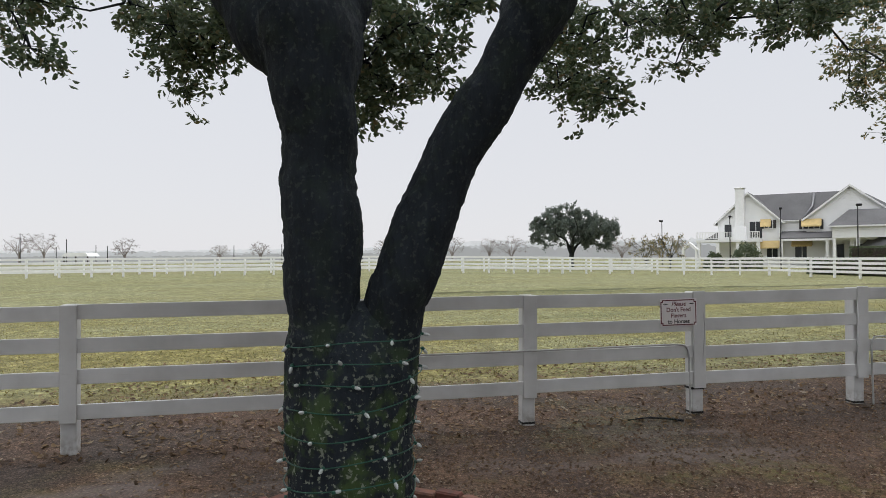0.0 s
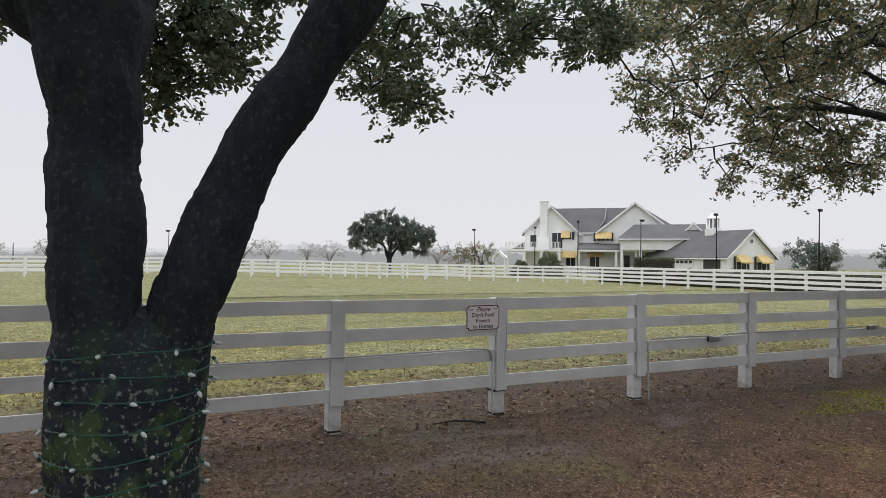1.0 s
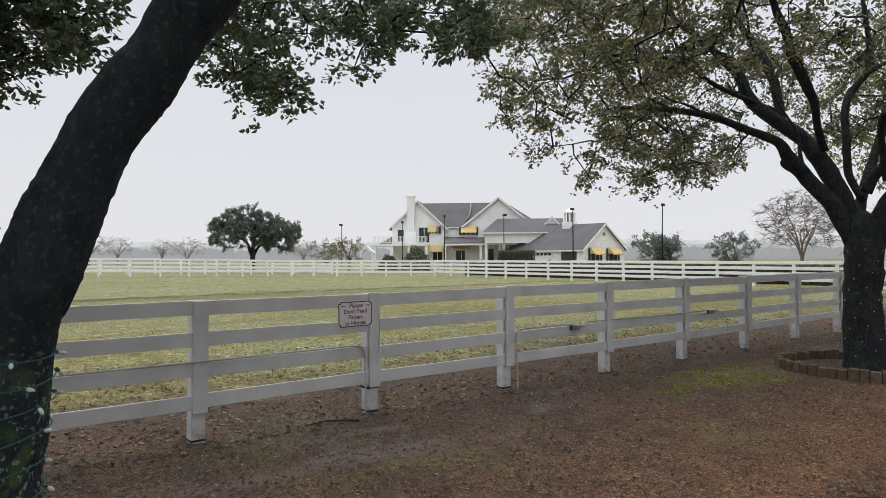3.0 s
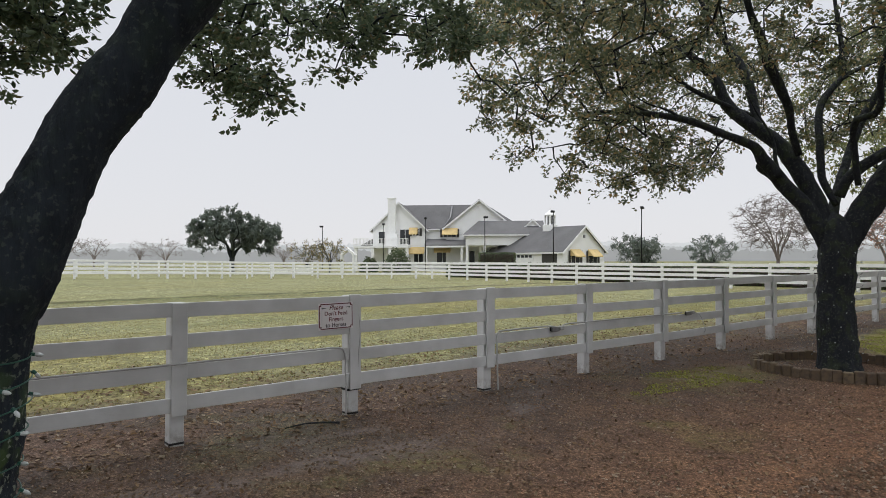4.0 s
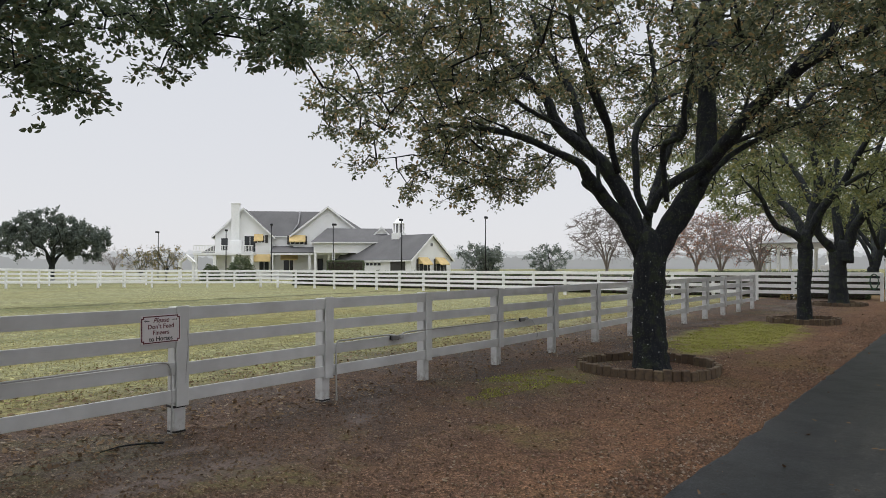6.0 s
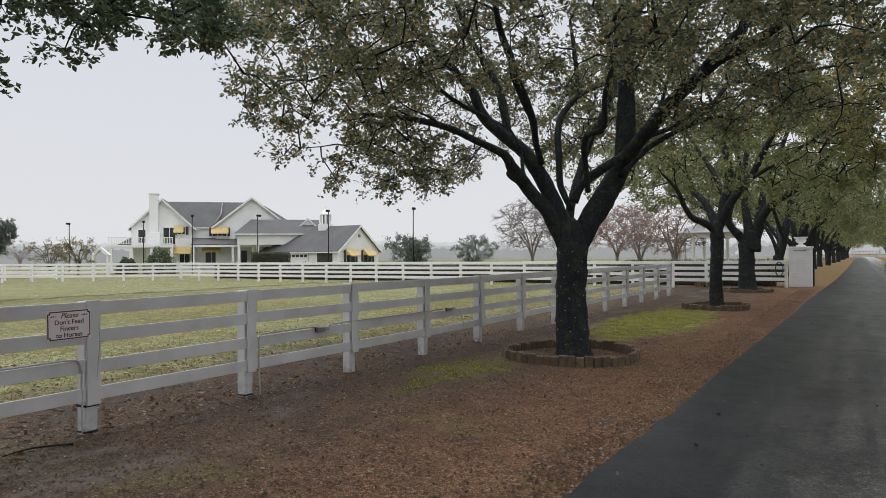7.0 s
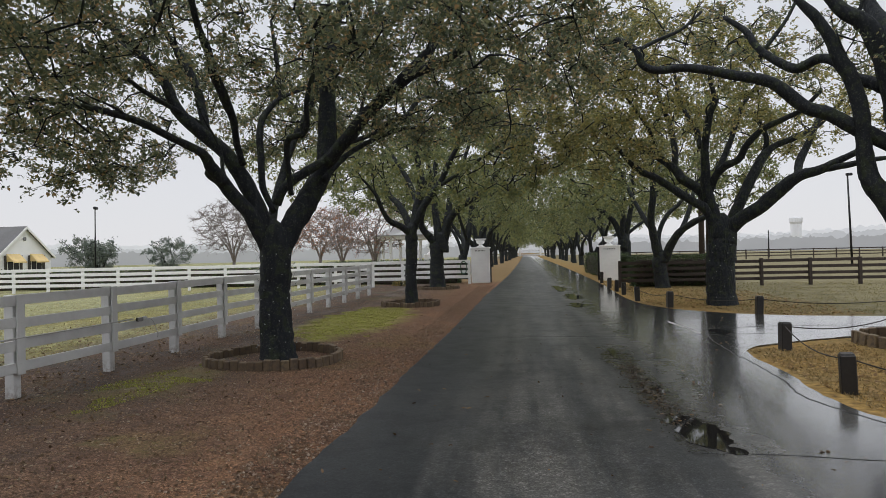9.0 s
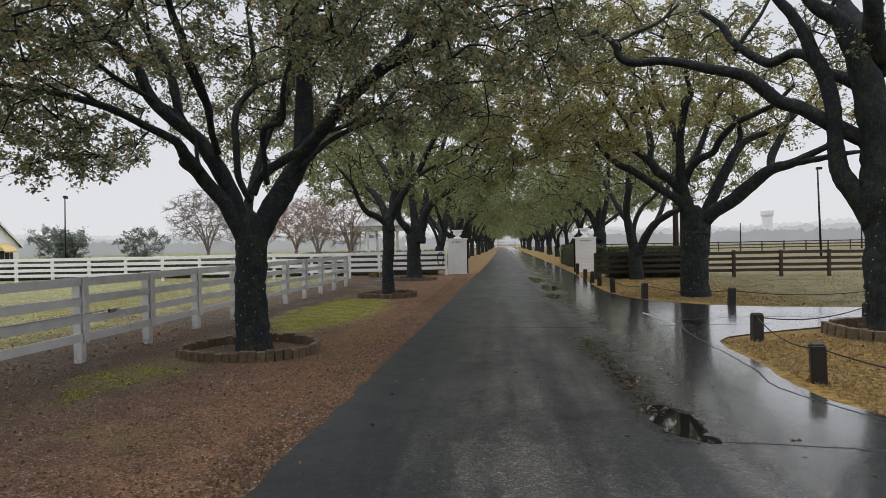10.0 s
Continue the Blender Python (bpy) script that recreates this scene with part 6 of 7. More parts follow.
def window(x0, x1, z0, z1, y, m=None, shutters=False, panes=2, name="window"):
    bm = bmesh.new()
    box(bm, x0, x1, y - 0.05, y + 0.06, z0, z1)
    w = local_part(name, bm, CLEAN_WHITE, m)
    for i in range(panes):
        a = x0 + 0.07 + (x1 - x0 - 0.07) * i / panes
        b = x0 + (x1 - x0 - 0.07) * (i + 1) / panes
        bm = bmesh.new()
        box(bm, a, b, y - 0.062, y - 0.052, z0 + 0.07, z1 - 0.07)
        local_part("pane", bm, GLASS_DARK, m, w)
    if shutters:
        for s in (-1, 1):
            e = x0 if s < 0 else x1
            bm = bmesh.new()
            box(bm, e + s * 0.05, e + s * 0.4, y - 0.09, y - 0.035, z0, z1)
            local_part("shutter", bm, SHADE_INTERIOR, m, w, "dark louvred shutter")
    return w


def awning(x0, x1, zt, zb, y, m=None, deep=0.8):
    bm = bmesh.new()
    n = 6
    for i in range(n):
        a, b = x0 + (x1 - x0) * i / n, x0 + (x1 - x0) * (i + 1) / n
        q = [bm.verts.new(v) for v in ((a, y - 0.05, zt), (b, y - 0.05, zt), (b, y - deep, zb + 0.15), (a, y - deep, zb + 0.15))]
        bm.faces.new(q)
        r = [bm.verts.new(v) for v in ((a + 0.02, y - deep - 0.01, zb), (b - 0.02, y - deep - 0.01, zb))]
        bm.faces.new((q[3], q[2], r[1], r[0]))
    for x in (x0, x1):
        bm.faces.new([bm.verts.new(v) for v in ((x, y - 0.05, zt), (x, y - deep, zb + 0.15), (x, y - 0.05, zb + 0.15))])
    bmesh.ops.remove_doubles(bm, verts=bm.verts[:], dist=0.03)
    bmesh.ops.solidify(bm, geom=bm.faces[:], thickness=0.03)
    return local_part("awning", bm, YELLOW, m, None, "yellow canvas awning")


gabled(-12.9, 3.8, 6.15, 9.75, -1.0, 9.0)
# the long roof between the two gables, its ridge across
gabled(4.0, 4.0, 6.25, 9.7, -12.8, -1.4, SWAP, 0.3)
gabled(-1.4, 4.8, 6.35, 10.15, -0.5, 9.0)
# lower link and its small gable
bm = bmesh.new()
box(bm, -3.2, 7.6, -5.2, 2.0, 3.45, 4.95)
local_part("link_wall", bm, SIDING)
for k in range(5):
    bm = bmesh.new()
    box(bm, -3.2, 7.6, -5.23, -5.202, 3.46 + 0.3 * k, 3.73 + 0.3 * k)
    local_part("clapboard", bm, SIDING)
hipped(-3.6, 7.6, -5.6, 2.0, 4.9, -1.5, 7.6, 6.95)
for x in (-3.0, -0.6, 2.6, 5.6):
    bm = bmesh.new()
    box(bm, x - 0.17, x + 0.17, -5.15, -4.85, -0.1, 3.45, 0.02)
    local_part("porch_column", bm, CLEAN_WHITE)
gabled(6.0, 1.3, 5.9, 7.15, -3.3, 0.0, None, 0.2)
# garage block, turned to show its gable
GAR = pose(9.0, -14.0, 0, 0, 0, 40)
gabled(3.75, 3.75, 2.75, 5.8, 0.0, 14.0, GAR, 0.35)
# back roof
hipped(-6.0, 4.6, 1.0, 9.6, 6.3, -4.0, 0.3, 9.35)

bm = bmesh.new()
box(bm, -14.4, -13.3, -1.9, -0.95, -0.2, 10.2, 0.03)
chimney = local_part("chimney", bm, CLEAN_WHITE)
bm = bmesh.new()
box(bm, -14.5, -13.2, -2.0, -0.85, 10.2, 10.35, 0.03)
local_part("chimney_cap", bm, CLEAN_WHITE, None, chimney)
bm = bmesh.new()
box(bm, -14.7, -13.0, -2.1, -0.95, -0.2, 5.2, 0.05)
local_part("chimney_base", bm, CLEAN_WHITE, None, chimney)
# pale flashing up the roof valley
t = Tubes()
t.add([(-6.4, -0.35, 6.3), (-5.6, 1.2, 7.7), (-5.5, 3.4, 9.5)], [0.14, 0.14, 0.14], 4)
part("flashing", t.mesh("flashing", GREY_METAL), None, house)

for x0, x1, z0, z1, sh in ((-11.0, -10.0, 4.9, 6.0, True), (-10.8, -9.4, 1.0, 2.9, False), (-7.6, -5.9, 0.9, 3.0, False)):
    window(x0, x1, z0, z1, -1.06 if x1 < -9 else -0.02, None, sh)
window(-6.6, -4.7, 4.7, 5.9, -0.56, None, True, 3)
for x0, x1 in ((-2.9, -2.0), (-0.9, -0.1), (0.3, 1.1), (1.7, 2.5)):
    window(x0, x1, 0.9, 2.8, -1.06, None, False, 1)
awning(-11.4, -10.2, 6.1, 5.1, -1.06, None, 0.7)
awning(-11.5, -9.2, 3.3, 2.3, -1.06)
awning(-6.7, -4.5, 6.0, 5.0, -0.56)
awning(-7.8, -5.5, 3.5, 2.5, -1.1)
# balcony doors
window(-12.8, -11.2, 3.6, 5.9, -1.06, None, False, 2, "balcony_door")
window(-15.9, -14.9, 3.8, 5.6, -1.06, None, False, 1)

# balcony
bm = bmesh.new()
box(bm, -18.9, -11.2, -4.2, -1.1, 3.15, 3.5, 0.02)
balcony = local_part("balcony", bm, CLEAN_WHITE)
for z in (3.62, 4.42):
    bm = bmesh.new()
    box(bm, -18.9, -11.2, -4.2, -4.12, z, z + 0.07)
    local_part("rail", bm, CLEAN_WHITE, None, balcony)
rail_mesh = boxed("baluster", (-0.03, 0.03, -4.19, -4.13, 3.62, 4.42), CLEAN_WHITE)
for i in range(40):
    b = part("baluster", rail_mesh, None, balcony)
    b.matrix_basis = pose(-18.85 + i * 0.195, 0, 0)
for x in (-18.6, -16.2, -13.8, -11.4):
    bm = bmesh.new()
    box(bm, x - 0.2, x + 0.2, -4.1, -3.7, -0.1, 3.15, 0.02)
    local_part("column", bm, CLEAN_WHITE)
bm = bmesh.new()
prism(bm, [(-18.6, 3.5), (-15.3, 3.5), (-15.3, 5.4)], -0.9, 1.5)
local_part("lean_to_roof", bm, SHINGLE)

# porch roof and columns
bm = bmesh.new()
prism(bm, [(-3.6, 3.45), (-3.6, 3.6), (0.0, 4.5), (0.0, 4.3)], -9.0, -1.9)
local_part("porch_roof", bm, SHINGLE, SWAP)
bm = bmesh.new()
box(bm, -9.0, 3.0, -3.65, -3.5, 3.2, 3.45)
local_part("porch_beam", bm, CLEAN_WHITE)
for x in (-8.8, -3.8, -1.2, 2.6):
    bm = bmesh.new()
    box(bm, x - 0.17, x + 0.17, -3.6, -3.3, -0.1, 3.2, 0.02)
    local_part("porch_column", bm, CLEAN_WHITE)

# garage fronts
bm = bmesh.new()
box(bm, -0.08, 0.0, 5.2, 10.6, 0, 2.2, 0.01)
gd = local_part("garage_door", bm, CLEAN_WHITE, GAR)
for i in range(7):
    bm = bmesh.new()
    box(bm, -0.1, -0.085, 5.4 + i * 0.74, 5.95 + i * 0.74, 1.75, 2.08)
    local_part("pane", bm, GLASS_DARK, GAR, gd)
# a dark slab stands for the unlit inside of the doorway
bm = bmesh.new()
box(bm, -0.1, 0.0, 1.0, 3.6, 0, 2.3, 0.02)
local_part("doorway", bm, SHADE_INTERIOR, GAR)
for a in (1.3, 4.5):
    window(a, a + 1.6, 0.9, 2.6, -0.06, GAR, True)
    awning(a - 0.1, a + 1.7, 2.75, 1.8, -0.06, GAR, 0.9)
bm = bmesh.new()
box(bm, 3.55, 3.95, -0.12, 0, 4.2, 4.6, 0.08)
local_part("wall_lamp", bm, GREY_METAL, GAR)

# cupola
bm = bmesh.new()
box(bm, 3.05, 4.45, 5.2, 6.6, 5.0, 6.1, 0.03)
cupola = local_part("cupola", bm, CLEAN_WHITE, GAR)
for x in (3.3, 4.2):
    for y in (5.45, 6.35):
        bm = bmesh.new()
        box(bm, x - 0.09, x + 0.09, y - 0.09, y + 0.09, 6.1, 7.3)
        local_part("cupola_post", bm, CLEAN_WHITE, GAR, cupola)
bm = bmesh.new()
lathe(bm, [(0.75, 7.3), (0.75, 7.42), (0.55, 7.65), (0.3, 7.9), (0.06, 8.1), (0.04, 8.4)], 10, (3.75, 5.9, 0))
local_part("dome", bm, CLEAN_WHITE, GAR, cupola)
bm = bmesh.new()
box(bm, 3.5, 4.0, 5.65, 6.15, 6.1, 7.3)
local_part("louvre", bm, GREY_METAL, GAR, cupola)

# arbor
arbor = thing("arbor", pose(-65.6, 41.2, 0, 0, 0, 45), "small white arched garden arbor", "arbor")
for s in (-1, 1):
    bm = bmesh.new()
    box(bm, s * 0.75 - 0.12, s * 0.75 + 0.12, -0.4, 0.4, -0.1, 2.2, 0.02)
    part("side_panel", bm, CLEAN_WHITE, arbor)
bm = bmesh.new()
prism(bm, [(-1.0, 2.2), (-0.6, 2.2), (0, 2.7), (0.6, 2.2), (1.0, 2.2), (0, 3.1)], -0.5, 0.5)
part("roof", bm, CLEAN_WHITE, arbor)


# ---- lamp and utility poles ----
def lamp_pole(x, y, h, lean=0.0, head=True, r=0.06, label="black lamp pole with a small floodlight head"):
    ob = thing("lamp_pole", pose(x, y, swell(x, y), 0, lean, 20 * x), label, "lamp pole", "lamp poles")
    t = Tubes()
    t.add([(0, 0, -0.2), (0, 0, h * 0.5), (0, 0, h)], [r * 1.2, r, r * 0.8], 8)
    part("pole", t.mesh("pole", BLACK_METAL), None, ob)
    if head:
        bm = bmesh.new()
        box(bm, -0.12, 0.4, -0.14, 0.14, h - 0.08, h + 0.16, 0.05)
        part("lamp_head", bm, BLACK_METAL, ob)


for x, y, h in ((-76.2, 43.7, 6.1), (-65.4, 46.4, 6.1), (-55.8, 45.7, 6.4), (-50.1, 49.9, 6.4), (-39.9, 50.0, 6.5), (-30.8, 52.1, 6.5), (-93.3, 5.2, 5.0)):
    lamp_pole(x, y, h, 2.0 if x > -31 else 0.0)
lamp_pole(36.0, 60.4, 8.0, -1.5, True, 0.09)
for x, y, h in ((-159.4, -63.8, 6.9), (-157.2, -53.8, 5.6), (-179.7, -62.9, 4.1), (-177.6, -53.2, 4.7), (-177, -50.4, 4.4), (-170.3, -19.5, 4.3), (-152, -7.5, 4.2), (-152, -5.0, 4.0), (45.6, 109.3, 4.3), (59.8, 100.5, 4.1)):
    lamp_pole(x, y, h, 0, False, 0.1, "thin dark pole standing in a far field")


def utility_pole(x, y, h, label, arms=2):
    ob = thing("utility_pole", pose(x, y, 0, 0, 0, 8), label, "utility pole", "utility poles")
    t = Tubes()
    t.add([(0, 0, -0.3), (0, 0, h * 0.5), (0, 0, h)], [0.17, 0.15, 0.12], 10)
    part("pole", t.mesh("pole", DARK_WOOD), None, ob)
    for k in range(arms):
        bm = bmesh.new()
        box(bm, -1.1, 1.1, -0.2, -0.1, h - 0.5 - 1.2 * k, h - 0.36 - 1.2 * k, 0.01)
        part("cross_arm", bm, DARK_WOOD, ob)


utility_pole(17.2, 36.8, 10.2, "dark timber utility pole with cross arms behind the fence")
utility_pole(19.2, 43.0, 10.6, "second utility pole with a cross arm", 1)

tower = thing("water_tower", pose(200.6, 508.6, 0), "distant water tower, its colour paled for mist", "water tower")
# the tower's colour is paled to stand for the mist before it
MIST = Nodes("mist_paled_tower").done((0.8, 0.81, 0.84), 0.9)
bm = bmesh.new()
lathe(bm, [(3.6, 0), (3.6, 16.8), (4.4, 18.4), (4.5, 21.0), (4.2, 21.8), (1.6, 22)], 20)
part("tank", bm, MIST, tower)
shed = thing("field_shed", pose(-156.6, -50.7, swell(-156, -50), 0, 0, 70), "small low open shed in a far field", "shed")
bm = bmesh.new()
prism(bm, [(-3.2, 1.8), (3.2, 1.8), (2.4, 2.6), (-2.4, 2.6)], -2, 2)
part("roof", bm, SIDING, shed)
for x in (-2.8, 0, 2.8):
    bm = bmesh.new()
    box(bm, x - 0.12, x + 0.12, -1.8, -1.6, -0.1, 1.8)
    part("post", bm, DARK_WOOD, shed)


# ---- garden trees and far trees ----
def bare_tree(x, y, h, wide, seed, label, fork=None, mat=None, clump=150, leaf_mat=None, per=0, size=0.15, girth=0.16, twigs=6, reach=None, group="bare winter trees", wood=None):
    rng = np.random.default_rng(seed)
    fork = fork or h * 0.22
    limbs = random_limbs(rng, fork, girth, wide * 0.42, h * 0.9, 7)
    clumps = crown_points(rng, clump, (0, 0, h * 0.62), (wide / 2, wide / 2, h * 0.4), lambda a, b: fork + 0.15 * h, 0.25, None, 0.3)
    return tree("tree", pose(x, y, swell(x, y)), limbs, clumps, label, rng, per or 1, reach or h * 0.11, size, leaf_mat if per else None, mat or BARK_PALE, 6, twigs, group, wood=wood or h * 0.0025, tip=h * 0.0035, droop=0.05)


bare_tree(-27.7, 74.2, 8.8, 10.0, 31, "large bare pale-twigged winter tree", 1.3, None, 420, girth=0.18, wood=0.013)
bare_tree(-14.1, 64.7, 7.0, 8.0, 32, "small tree with russet winter leaves", 1.6, None, 170, LEAF_RED, 15, 0.2)
bare_tree(-10.5, 60.0, 6.5, 7.0, 33, "spreading tree with sparse russet leaves", 1.0, None, 150, LEAF_RED, 11, 0.18)
bare_tree(-6.2, 54.9, 6.8, 6.5, 34, "pale many-stemmed tree beside the gazebo", 0.9, None, 150, LEAF_RED, 8, 0.18)
for k, (x, y, h, w) in enumerate(((-154.1, 32.7, 6.5, 8), (-124.6, 38.2, 5.4, 7), (-158.5, 43.3, 6, 5), (-180.3, -65.9, 8, 8), (-154.6, -41.3, 5.8, 6), (-160.6, -21.9, 4.4, 5), (-148.2, -12, 4.8, 5), (-190, -75, 8, 9), (-110, 55, 5, 6), (-118, 20, 5.5, 7), (-140, 15, 5.5, 6))):
    bare_tree(x, y, h, w, 40 + k, "leafless tree in a far field", None, None, 80, wood=0.012)
for x, y, h, w, s, lab in ((-33.4, 55.2, 4.1, 5.6, 61, "low spreading evergreen garden tree"), (-28.8, 61.2, 4.0, 5.2, 62, "small spreading evergreen garden tree"), (-31.6, 53.8, 3.4, 3.0, 63, "small dark garden tree by a lamp pole")):
    bare_tree(x, y, h, w, s, lab, 0.35, BARK, 75, LEAF_DARK, 34, 0.24, 0.09, 3, 0.4, "garden trees", 0.012)
bare_tree(-62.5, 33.8, 3.8, 4.4, 64, "small garden tree with yellowing leaves", 0.7, BARK, 55, LEAF_GOLD, 17, 0.22, 0.08, 3, 0.35, "garden trees", 0.012)
bare_tree(-60.9, 35.8, 4.1, 4.2, 65, "small upright tree with yellowing leaves", 0.8, BARK, 55, LEAF_GOLD, 17, 0.22, 0.08, 3, 0.35, "garden trees", 0.012)
far_rng = np.random.default_rng(70)
far_limbs = random_limbs(far_rng, 1.6, 0.3, 4.4, 6.0, 6)
lobes = [crown_points(far_rng, 60, c, r, lambda a, b: 2.55, 0.2, None, 0.28) for c, r in (((-3.3, 0.5, 4.7), (2.4, 2.4, 2.2)), ((-0.8, -0.5, 5.0), (2.3, 2.3, 2.4)), ((1.6, 0.5, 4.8), (2.0, 2.2, 2.2)), ((3.8, 0, 4.2), (2.2, 2.2, 1.9)))]
far_m = Matrix(((0.61, -0.79, 0, -74.3), (0.79, 0.61, 0, 29.9), (0, 0, 1.1, 0), (0, 0, 0, 1)))
tree("oak_tree", far_m, far_limbs, np.concatenate(lobes), "broad dense evergreen oak beyond the pasture", far_rng, 120, 0.6, 0.25, LEAF_DARK, BARK, 8, 3, wood=0.012, slim=0.6)


# ---- distant woods on the skyline ----
def skyline():
    def ring_of(radius, base, rough, seed, a0, a1):
        verts, faces = [], []
        n = 3000
        for k in range(n + 1):
            a = math.radians(a0 + (a1 - a0) * k / n)
            h = base * (0.85 + 0.3 * noise.noise((k * 0.009, seed, 0))) + rough * (0.8 * noise.noise((k * 0.11, seed, 2)) + 0.7 * noise.noise((k * 0.37, seed, 4)) + 0.5 * noise.noise((k * 0.9, seed, 6)))
            h *= 0.55 + 0.45 * min(1.0, max(0.0, (math.radians(178) - (a % (2 * math.pi))) / 0.3)) if a < math.pi * 1.5 else 1.0
            if radius < 400 and abs(math.degrees(a) - 89) < 2.5:
                h = 0.0
            verts += [(radius * math.cos(a), radius * math.sin(a), -3), (radius * math.cos(a), radius * math.sin(a), max(0.5, h))]
        for k in range(n):
            faces.append((2 * k, 2 * k + 2, 2 * k + 3, 2 * k + 1))
        return verts, faces
    # haze is put into the colour: farther rings are paler, and all glow
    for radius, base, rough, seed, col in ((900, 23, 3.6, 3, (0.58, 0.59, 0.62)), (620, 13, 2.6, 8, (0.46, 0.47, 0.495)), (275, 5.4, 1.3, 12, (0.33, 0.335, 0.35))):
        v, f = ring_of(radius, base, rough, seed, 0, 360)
        m = Nodes("haze_painted_woods")
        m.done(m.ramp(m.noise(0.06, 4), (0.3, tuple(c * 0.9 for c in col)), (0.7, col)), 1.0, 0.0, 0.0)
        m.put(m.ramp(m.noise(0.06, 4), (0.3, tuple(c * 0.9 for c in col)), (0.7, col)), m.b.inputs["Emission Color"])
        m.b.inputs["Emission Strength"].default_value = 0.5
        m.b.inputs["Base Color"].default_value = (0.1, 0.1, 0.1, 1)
        tagged(new("backdrop", mesh_of("backdrop", v, f, m.m)), "glowing line of distant woods with haze in its colour", "woods", kind="structure")


skyline()


# ---- litter, stones and grass ----
def scatter(rng, n, x0, x1, y0, y1, eye=(6.8, -4.2), power=1.0, keep=None):
    """Denser towards the drive's near end."""
    out = []
    while len(out) < n:
        x, y = rng.uniform(x0, x1), rng.uniform(y0, y1)
        if rng.random() > (3.0 / max(3.0, math.hypot(x - eye[0], y - eye[1]))) ** power:
            continue
        if keep and not keep(x, y):
            continue
        out.append((x, y))
    return np.array(out)


def rise(xy):
    return np.array([0.03 * noise.noise((x * 0.5, y * 0.5, 0)) + 0.014 * noise.noise((x * 2.1, y * 2.1, 3)) - 0.01 for x, y in xy])


def flakes(name, xy, size, material, label, rng, lift=0.008):
    n = len(xy)
    p = np.column_stack([xy, rise(xy) + lift + rng.uniform(0, 0.008, n)])
    a = np.column_stack([rng.standard_normal((n, 2)), rng.normal(0, 0.25, n)])
    a /= np.linalg.norm(a, axis=1)[:, None]
    up = np.column_stack([rng.normal(0, 0.35, (n, 2)), np.ones(n)])
    b = np.cross(a, up)
    b /= np.linalg.norm(b, axis=1)[:, None]
    s = size * rng.uniform(0.4, 1.3, (n, 1)) / 2
    me = sheets(name, p, a * s, b * s * 0.5, up, material, 0.05)
    return tagged(new(name, me), label, "litter", kind="stuff")


def pebbles(name, xy, size, material, label, rng):
    n = len(xy)
    base = np.array([(1, 0, 0), (0.1, 1, 0), (-1, 0.1, 0), (0, -1, 0), (0, 0, 0.8)])
    ang, s = rng.uniform(0, 6.28, n), size * rng.uniform(0.3, 1.4, n) / 2
    c, si = np.cos(ang), np.sin(ang)
    v = np.zeros((n, 5, 3))
    for k, (x, y, z) in enumerate(base):
        j = rng.uniform(0.7, 1.3, n)
        v[:, k, 0], v[:, k, 1], v[:, k, 2] = (x * c - y * si) * s * j, (x * si + y * c) * s * j, z * s * j
    v[:, :, :2] += xy[:, None]
    v[:, :, 2] += rise(xy)[:, None] - 0.001
    f = [(a + i, a + j, a + 4) for a in range(0, 5 * n, 5) for i, j in ((0, 1), (1, 2), (2, 3), (3, 0))]
    return tagged(new(name, mesh_of(name, v.reshape(-1, 3), f, material)), label, "stones", kind="stuff")


def blades(name, xy, h, material, label, rng, wide=0.006):
    n = len(xy)
    p = np.column_stack([xy, rise(xy) - 0.005])
    ang = rng.uniform(0, 6.28, n)
    d = np.column_stack([np.cos(ang), np.sin(ang), np.zeros(n)]) * wide * rng.uniform(0.6, 1.6, (n, 1))
    tip = p + np.column_stack([rng.normal(0, 0.6, (n, 2)), np.ones(n)]) * (h * rng.uniform(0.4, 1.3, (n, 1)))
    v = np.stack([p - d, p + d, tip], 1).reshape(-1, 3)
    f = [(a, a + 1, a + 2) for a in range(0, 3 * n, 3)]
    return tagged(new(name, mesh_of(name, v, f, material)), label, "grass", kind="stuff")


srng = np.random.default_rng(12)
verge = lambda x, y: x < 4.98
flakes("fallen_leaves", scatter(srng, 15000, -1.2, 4.95, -6, 30, keep=verge), 0.045, LITTER, "small brown leaves strewn over the damp verge", srng)
flakes("fallen_leaves", scatter(srng, 9000, -5.5, 0.4, -8, 16), 0.075, LITTER, "brown leaves lying along the fence foot", srng)
pebbles("gravel", scatter(srng, 34000, -0.8, 5.05, -5, 26, keep=verge), 0.028, STONES, "fine gravel and clods on the verge", srng)
pebbles("gravel", scatter(srng, 11000, 4.45, 5.22, -4, 34, power=0.7), 0.033, STONES, "loose gravel at the asphalt edge", srng)
blades("grass", scatter(srng, 80000, -26, -0.9, -14, 24, power=0.9, keep=lambda x, y: x < -2.4 + 1.6 * noise.noise((x * 0.8, y * 0.8, 6))), 0.035, GRASS, "short dry pasture grass", srng, 0.009)
isle = lambda x, y: x > 10.75 + max(0, (y - 8.2) * 2.2) and not (y > 9.3 and x < 14) and x > 10.7 + max(0, (3.0 - y) * 0.9)
blades("grass", scatter(srng, 26000, 10.6, 17, -1, 9.7, keep=isle), 0.05, GRASS_GOLD, "golden dead grass on the corner verge", srng, 0.007)
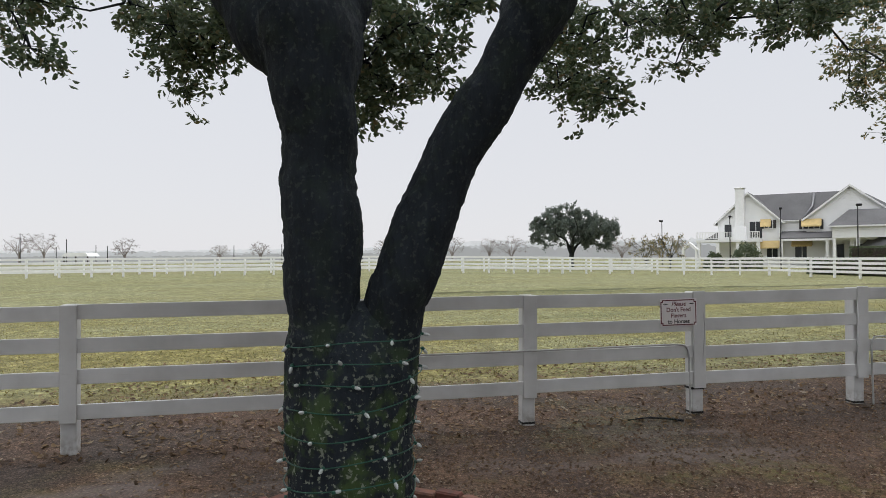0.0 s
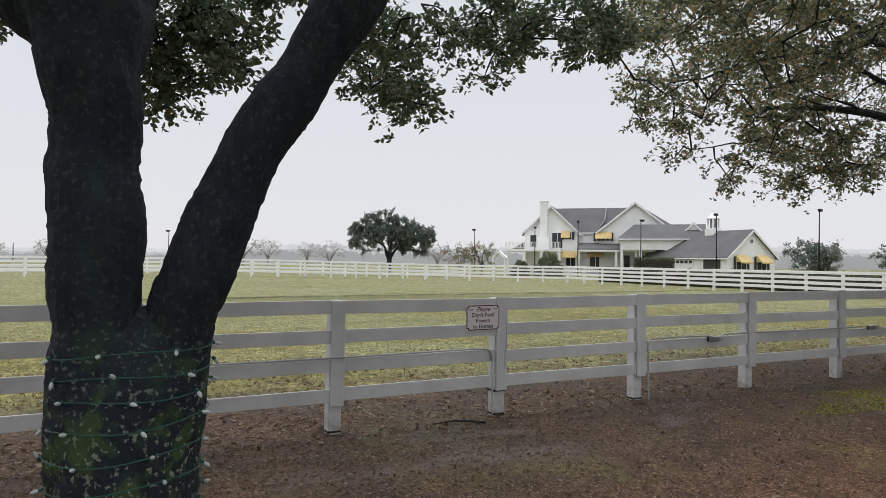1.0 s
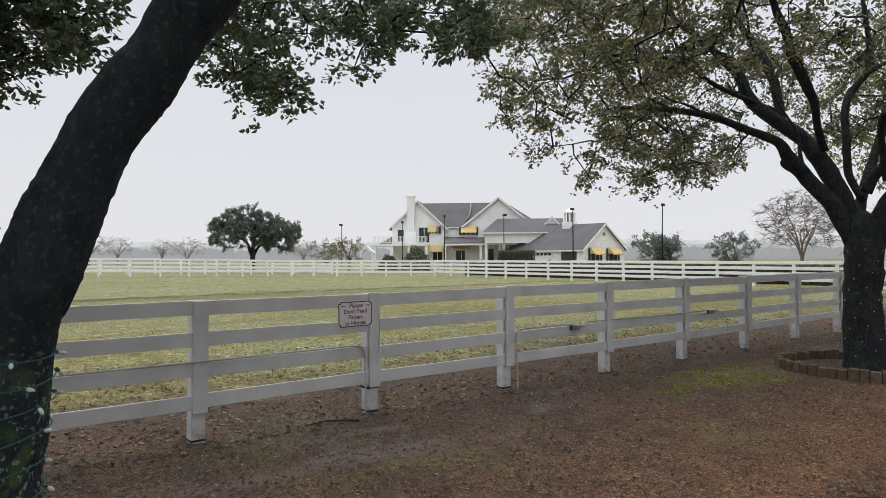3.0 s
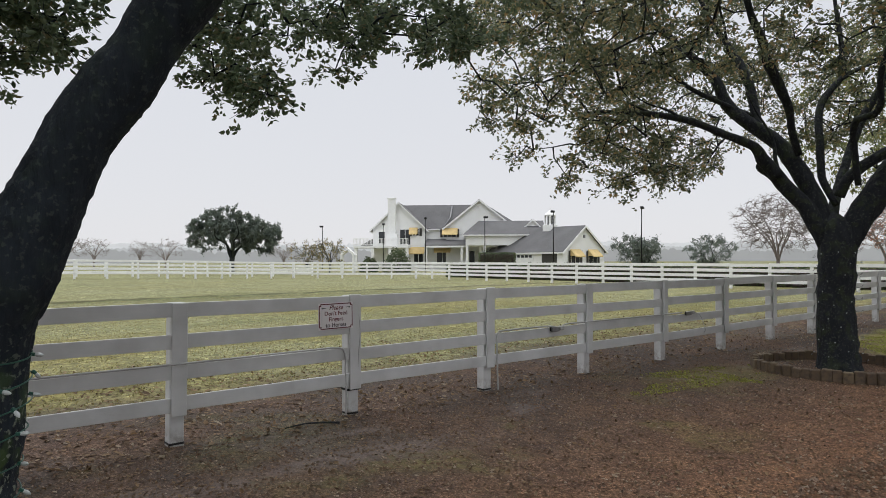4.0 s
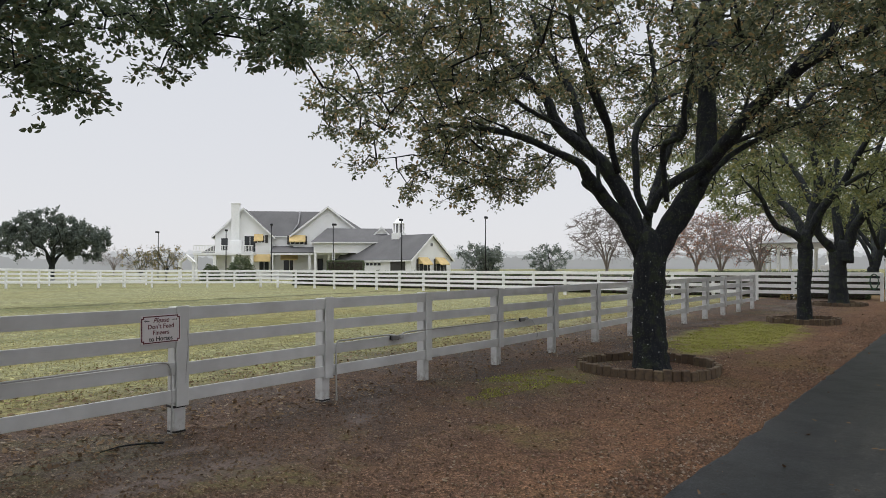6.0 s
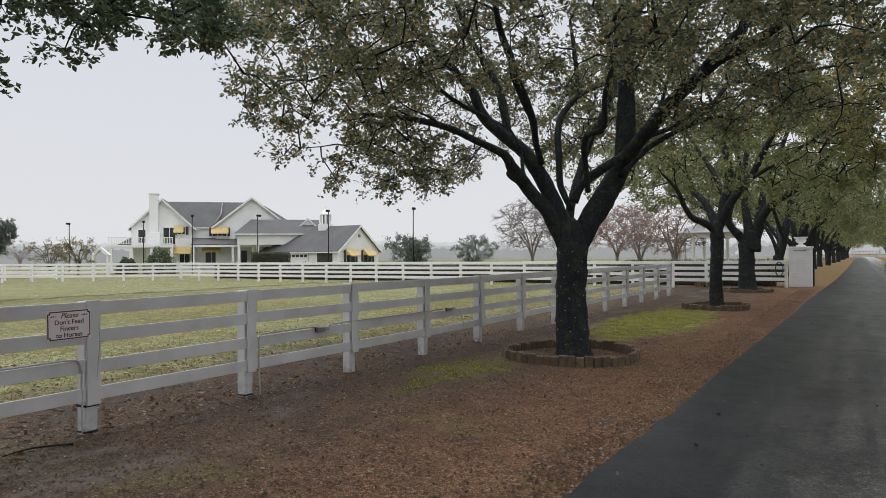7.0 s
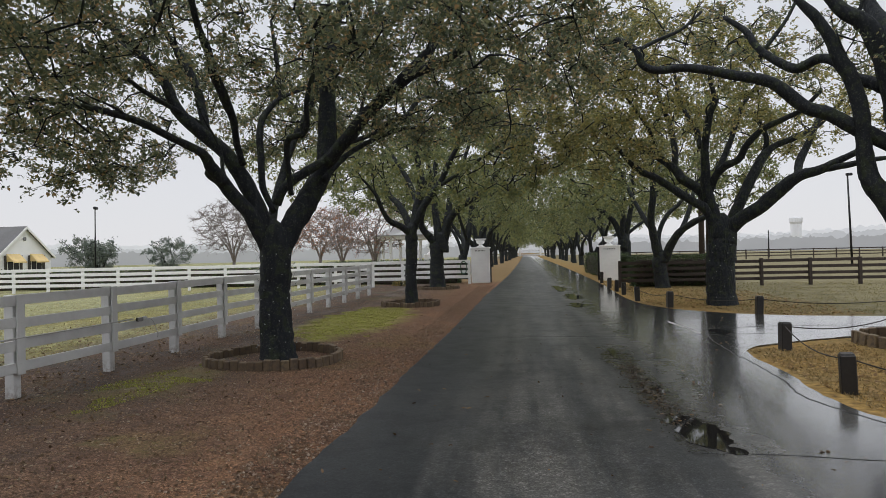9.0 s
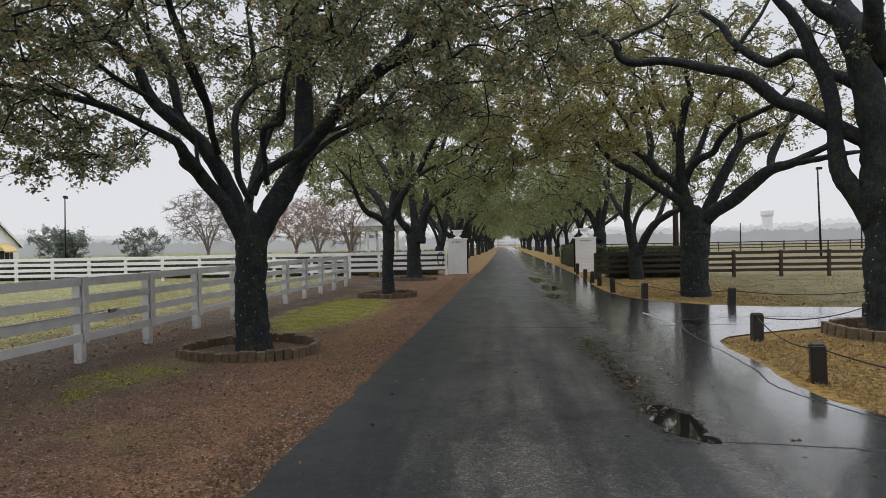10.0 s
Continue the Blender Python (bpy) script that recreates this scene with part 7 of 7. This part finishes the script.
flakes("fallen_leaves", scatter(srng, 9000, 10.6, 17, -1, 9.7, keep=isle), 0.07, LITTER_GOLD, "golden fallen leaves on the corner verge", srng)
north = lambda x, y: x > 10.95 + max(0, 18.4 - y) * 0.75 and y > 14.85 - (x - 13) * 0.28
flakes("fallen_leaves", scatter(srng, 7000, 10.8, 16, 14.5, 36, keep=north), 0.09, LITTER_GOLD, "golden fallen leaves along the drive edge", srng)
blades("grass", scatter(srng, 16000, 11, 26, 14.8, 32, keep=north), 0.05, GRASS, "dead lawn grass", srng, 0.012)
flakes("fallen_leaves", scatter(srng, 500, 5.1, 12.5, -2, 16), 0.06, LITTER, "a few wet leaves on the asphalt", srng, 0.024)
mossy = lambda x, y: 0.6 * math.exp(-((x - 1.5) / 0.9) ** 2 - ((y - 5.5) / 1.6) ** 2) + math.exp(-((x - 2.2) / 1.2) ** 2 - ((y - 15) / 4.5) ** 2) + 0.5 * noise.noise((x * 1.6, y * 1.6, 2)) > 0.42
blades("grass", scatter(srng, 16000, 0.2, 4.6, 1, 24, power=0.5, keep=mossy), 0.022, leaf("moss_green_blades", (0.0, (0.22, 0.23, 0.05)), (1.0, (0.42, 0.43, 0.1)), rough=0.9), "thin green grass on the verge", srng, 0.014)
t = Tubes()
s = spline([(0.2, -0.93, 0.012), (0.24, -0.72, 0.035), (0.3, -0.5, 0.025), (0.36, -0.36, 0.012)], 0.05)
t.add(s, np.linspace(0.006, 0.012, len(s)), 6)
tagged(new("fallen_stick", t.mesh("fallen_stick", BARK)), "bent dark stick lying on the verge", "stick")
seam_xy = np.column_stack([srng.normal(8.46, 0.09, 1500), srng.uniform(2.9, 7.9, 1500)])
seam_xy[:, 0] += 0.12 * np.array([noise.noise((0, y * 1.3, 4)) for y in seam_xy[:, 1]])
flakes("fallen_leaves", seam_xy, 0.038, leaf("soaked_leaves", (0.0, (0.02, 0.015, 0.01)), (0.7, (0.06, 0.04, 0.02)), (1.0, (0.14, 0.09, 0.04)), rough=0.4), "soaked dark leaves in a seam of the asphalt", srng, 0.024)
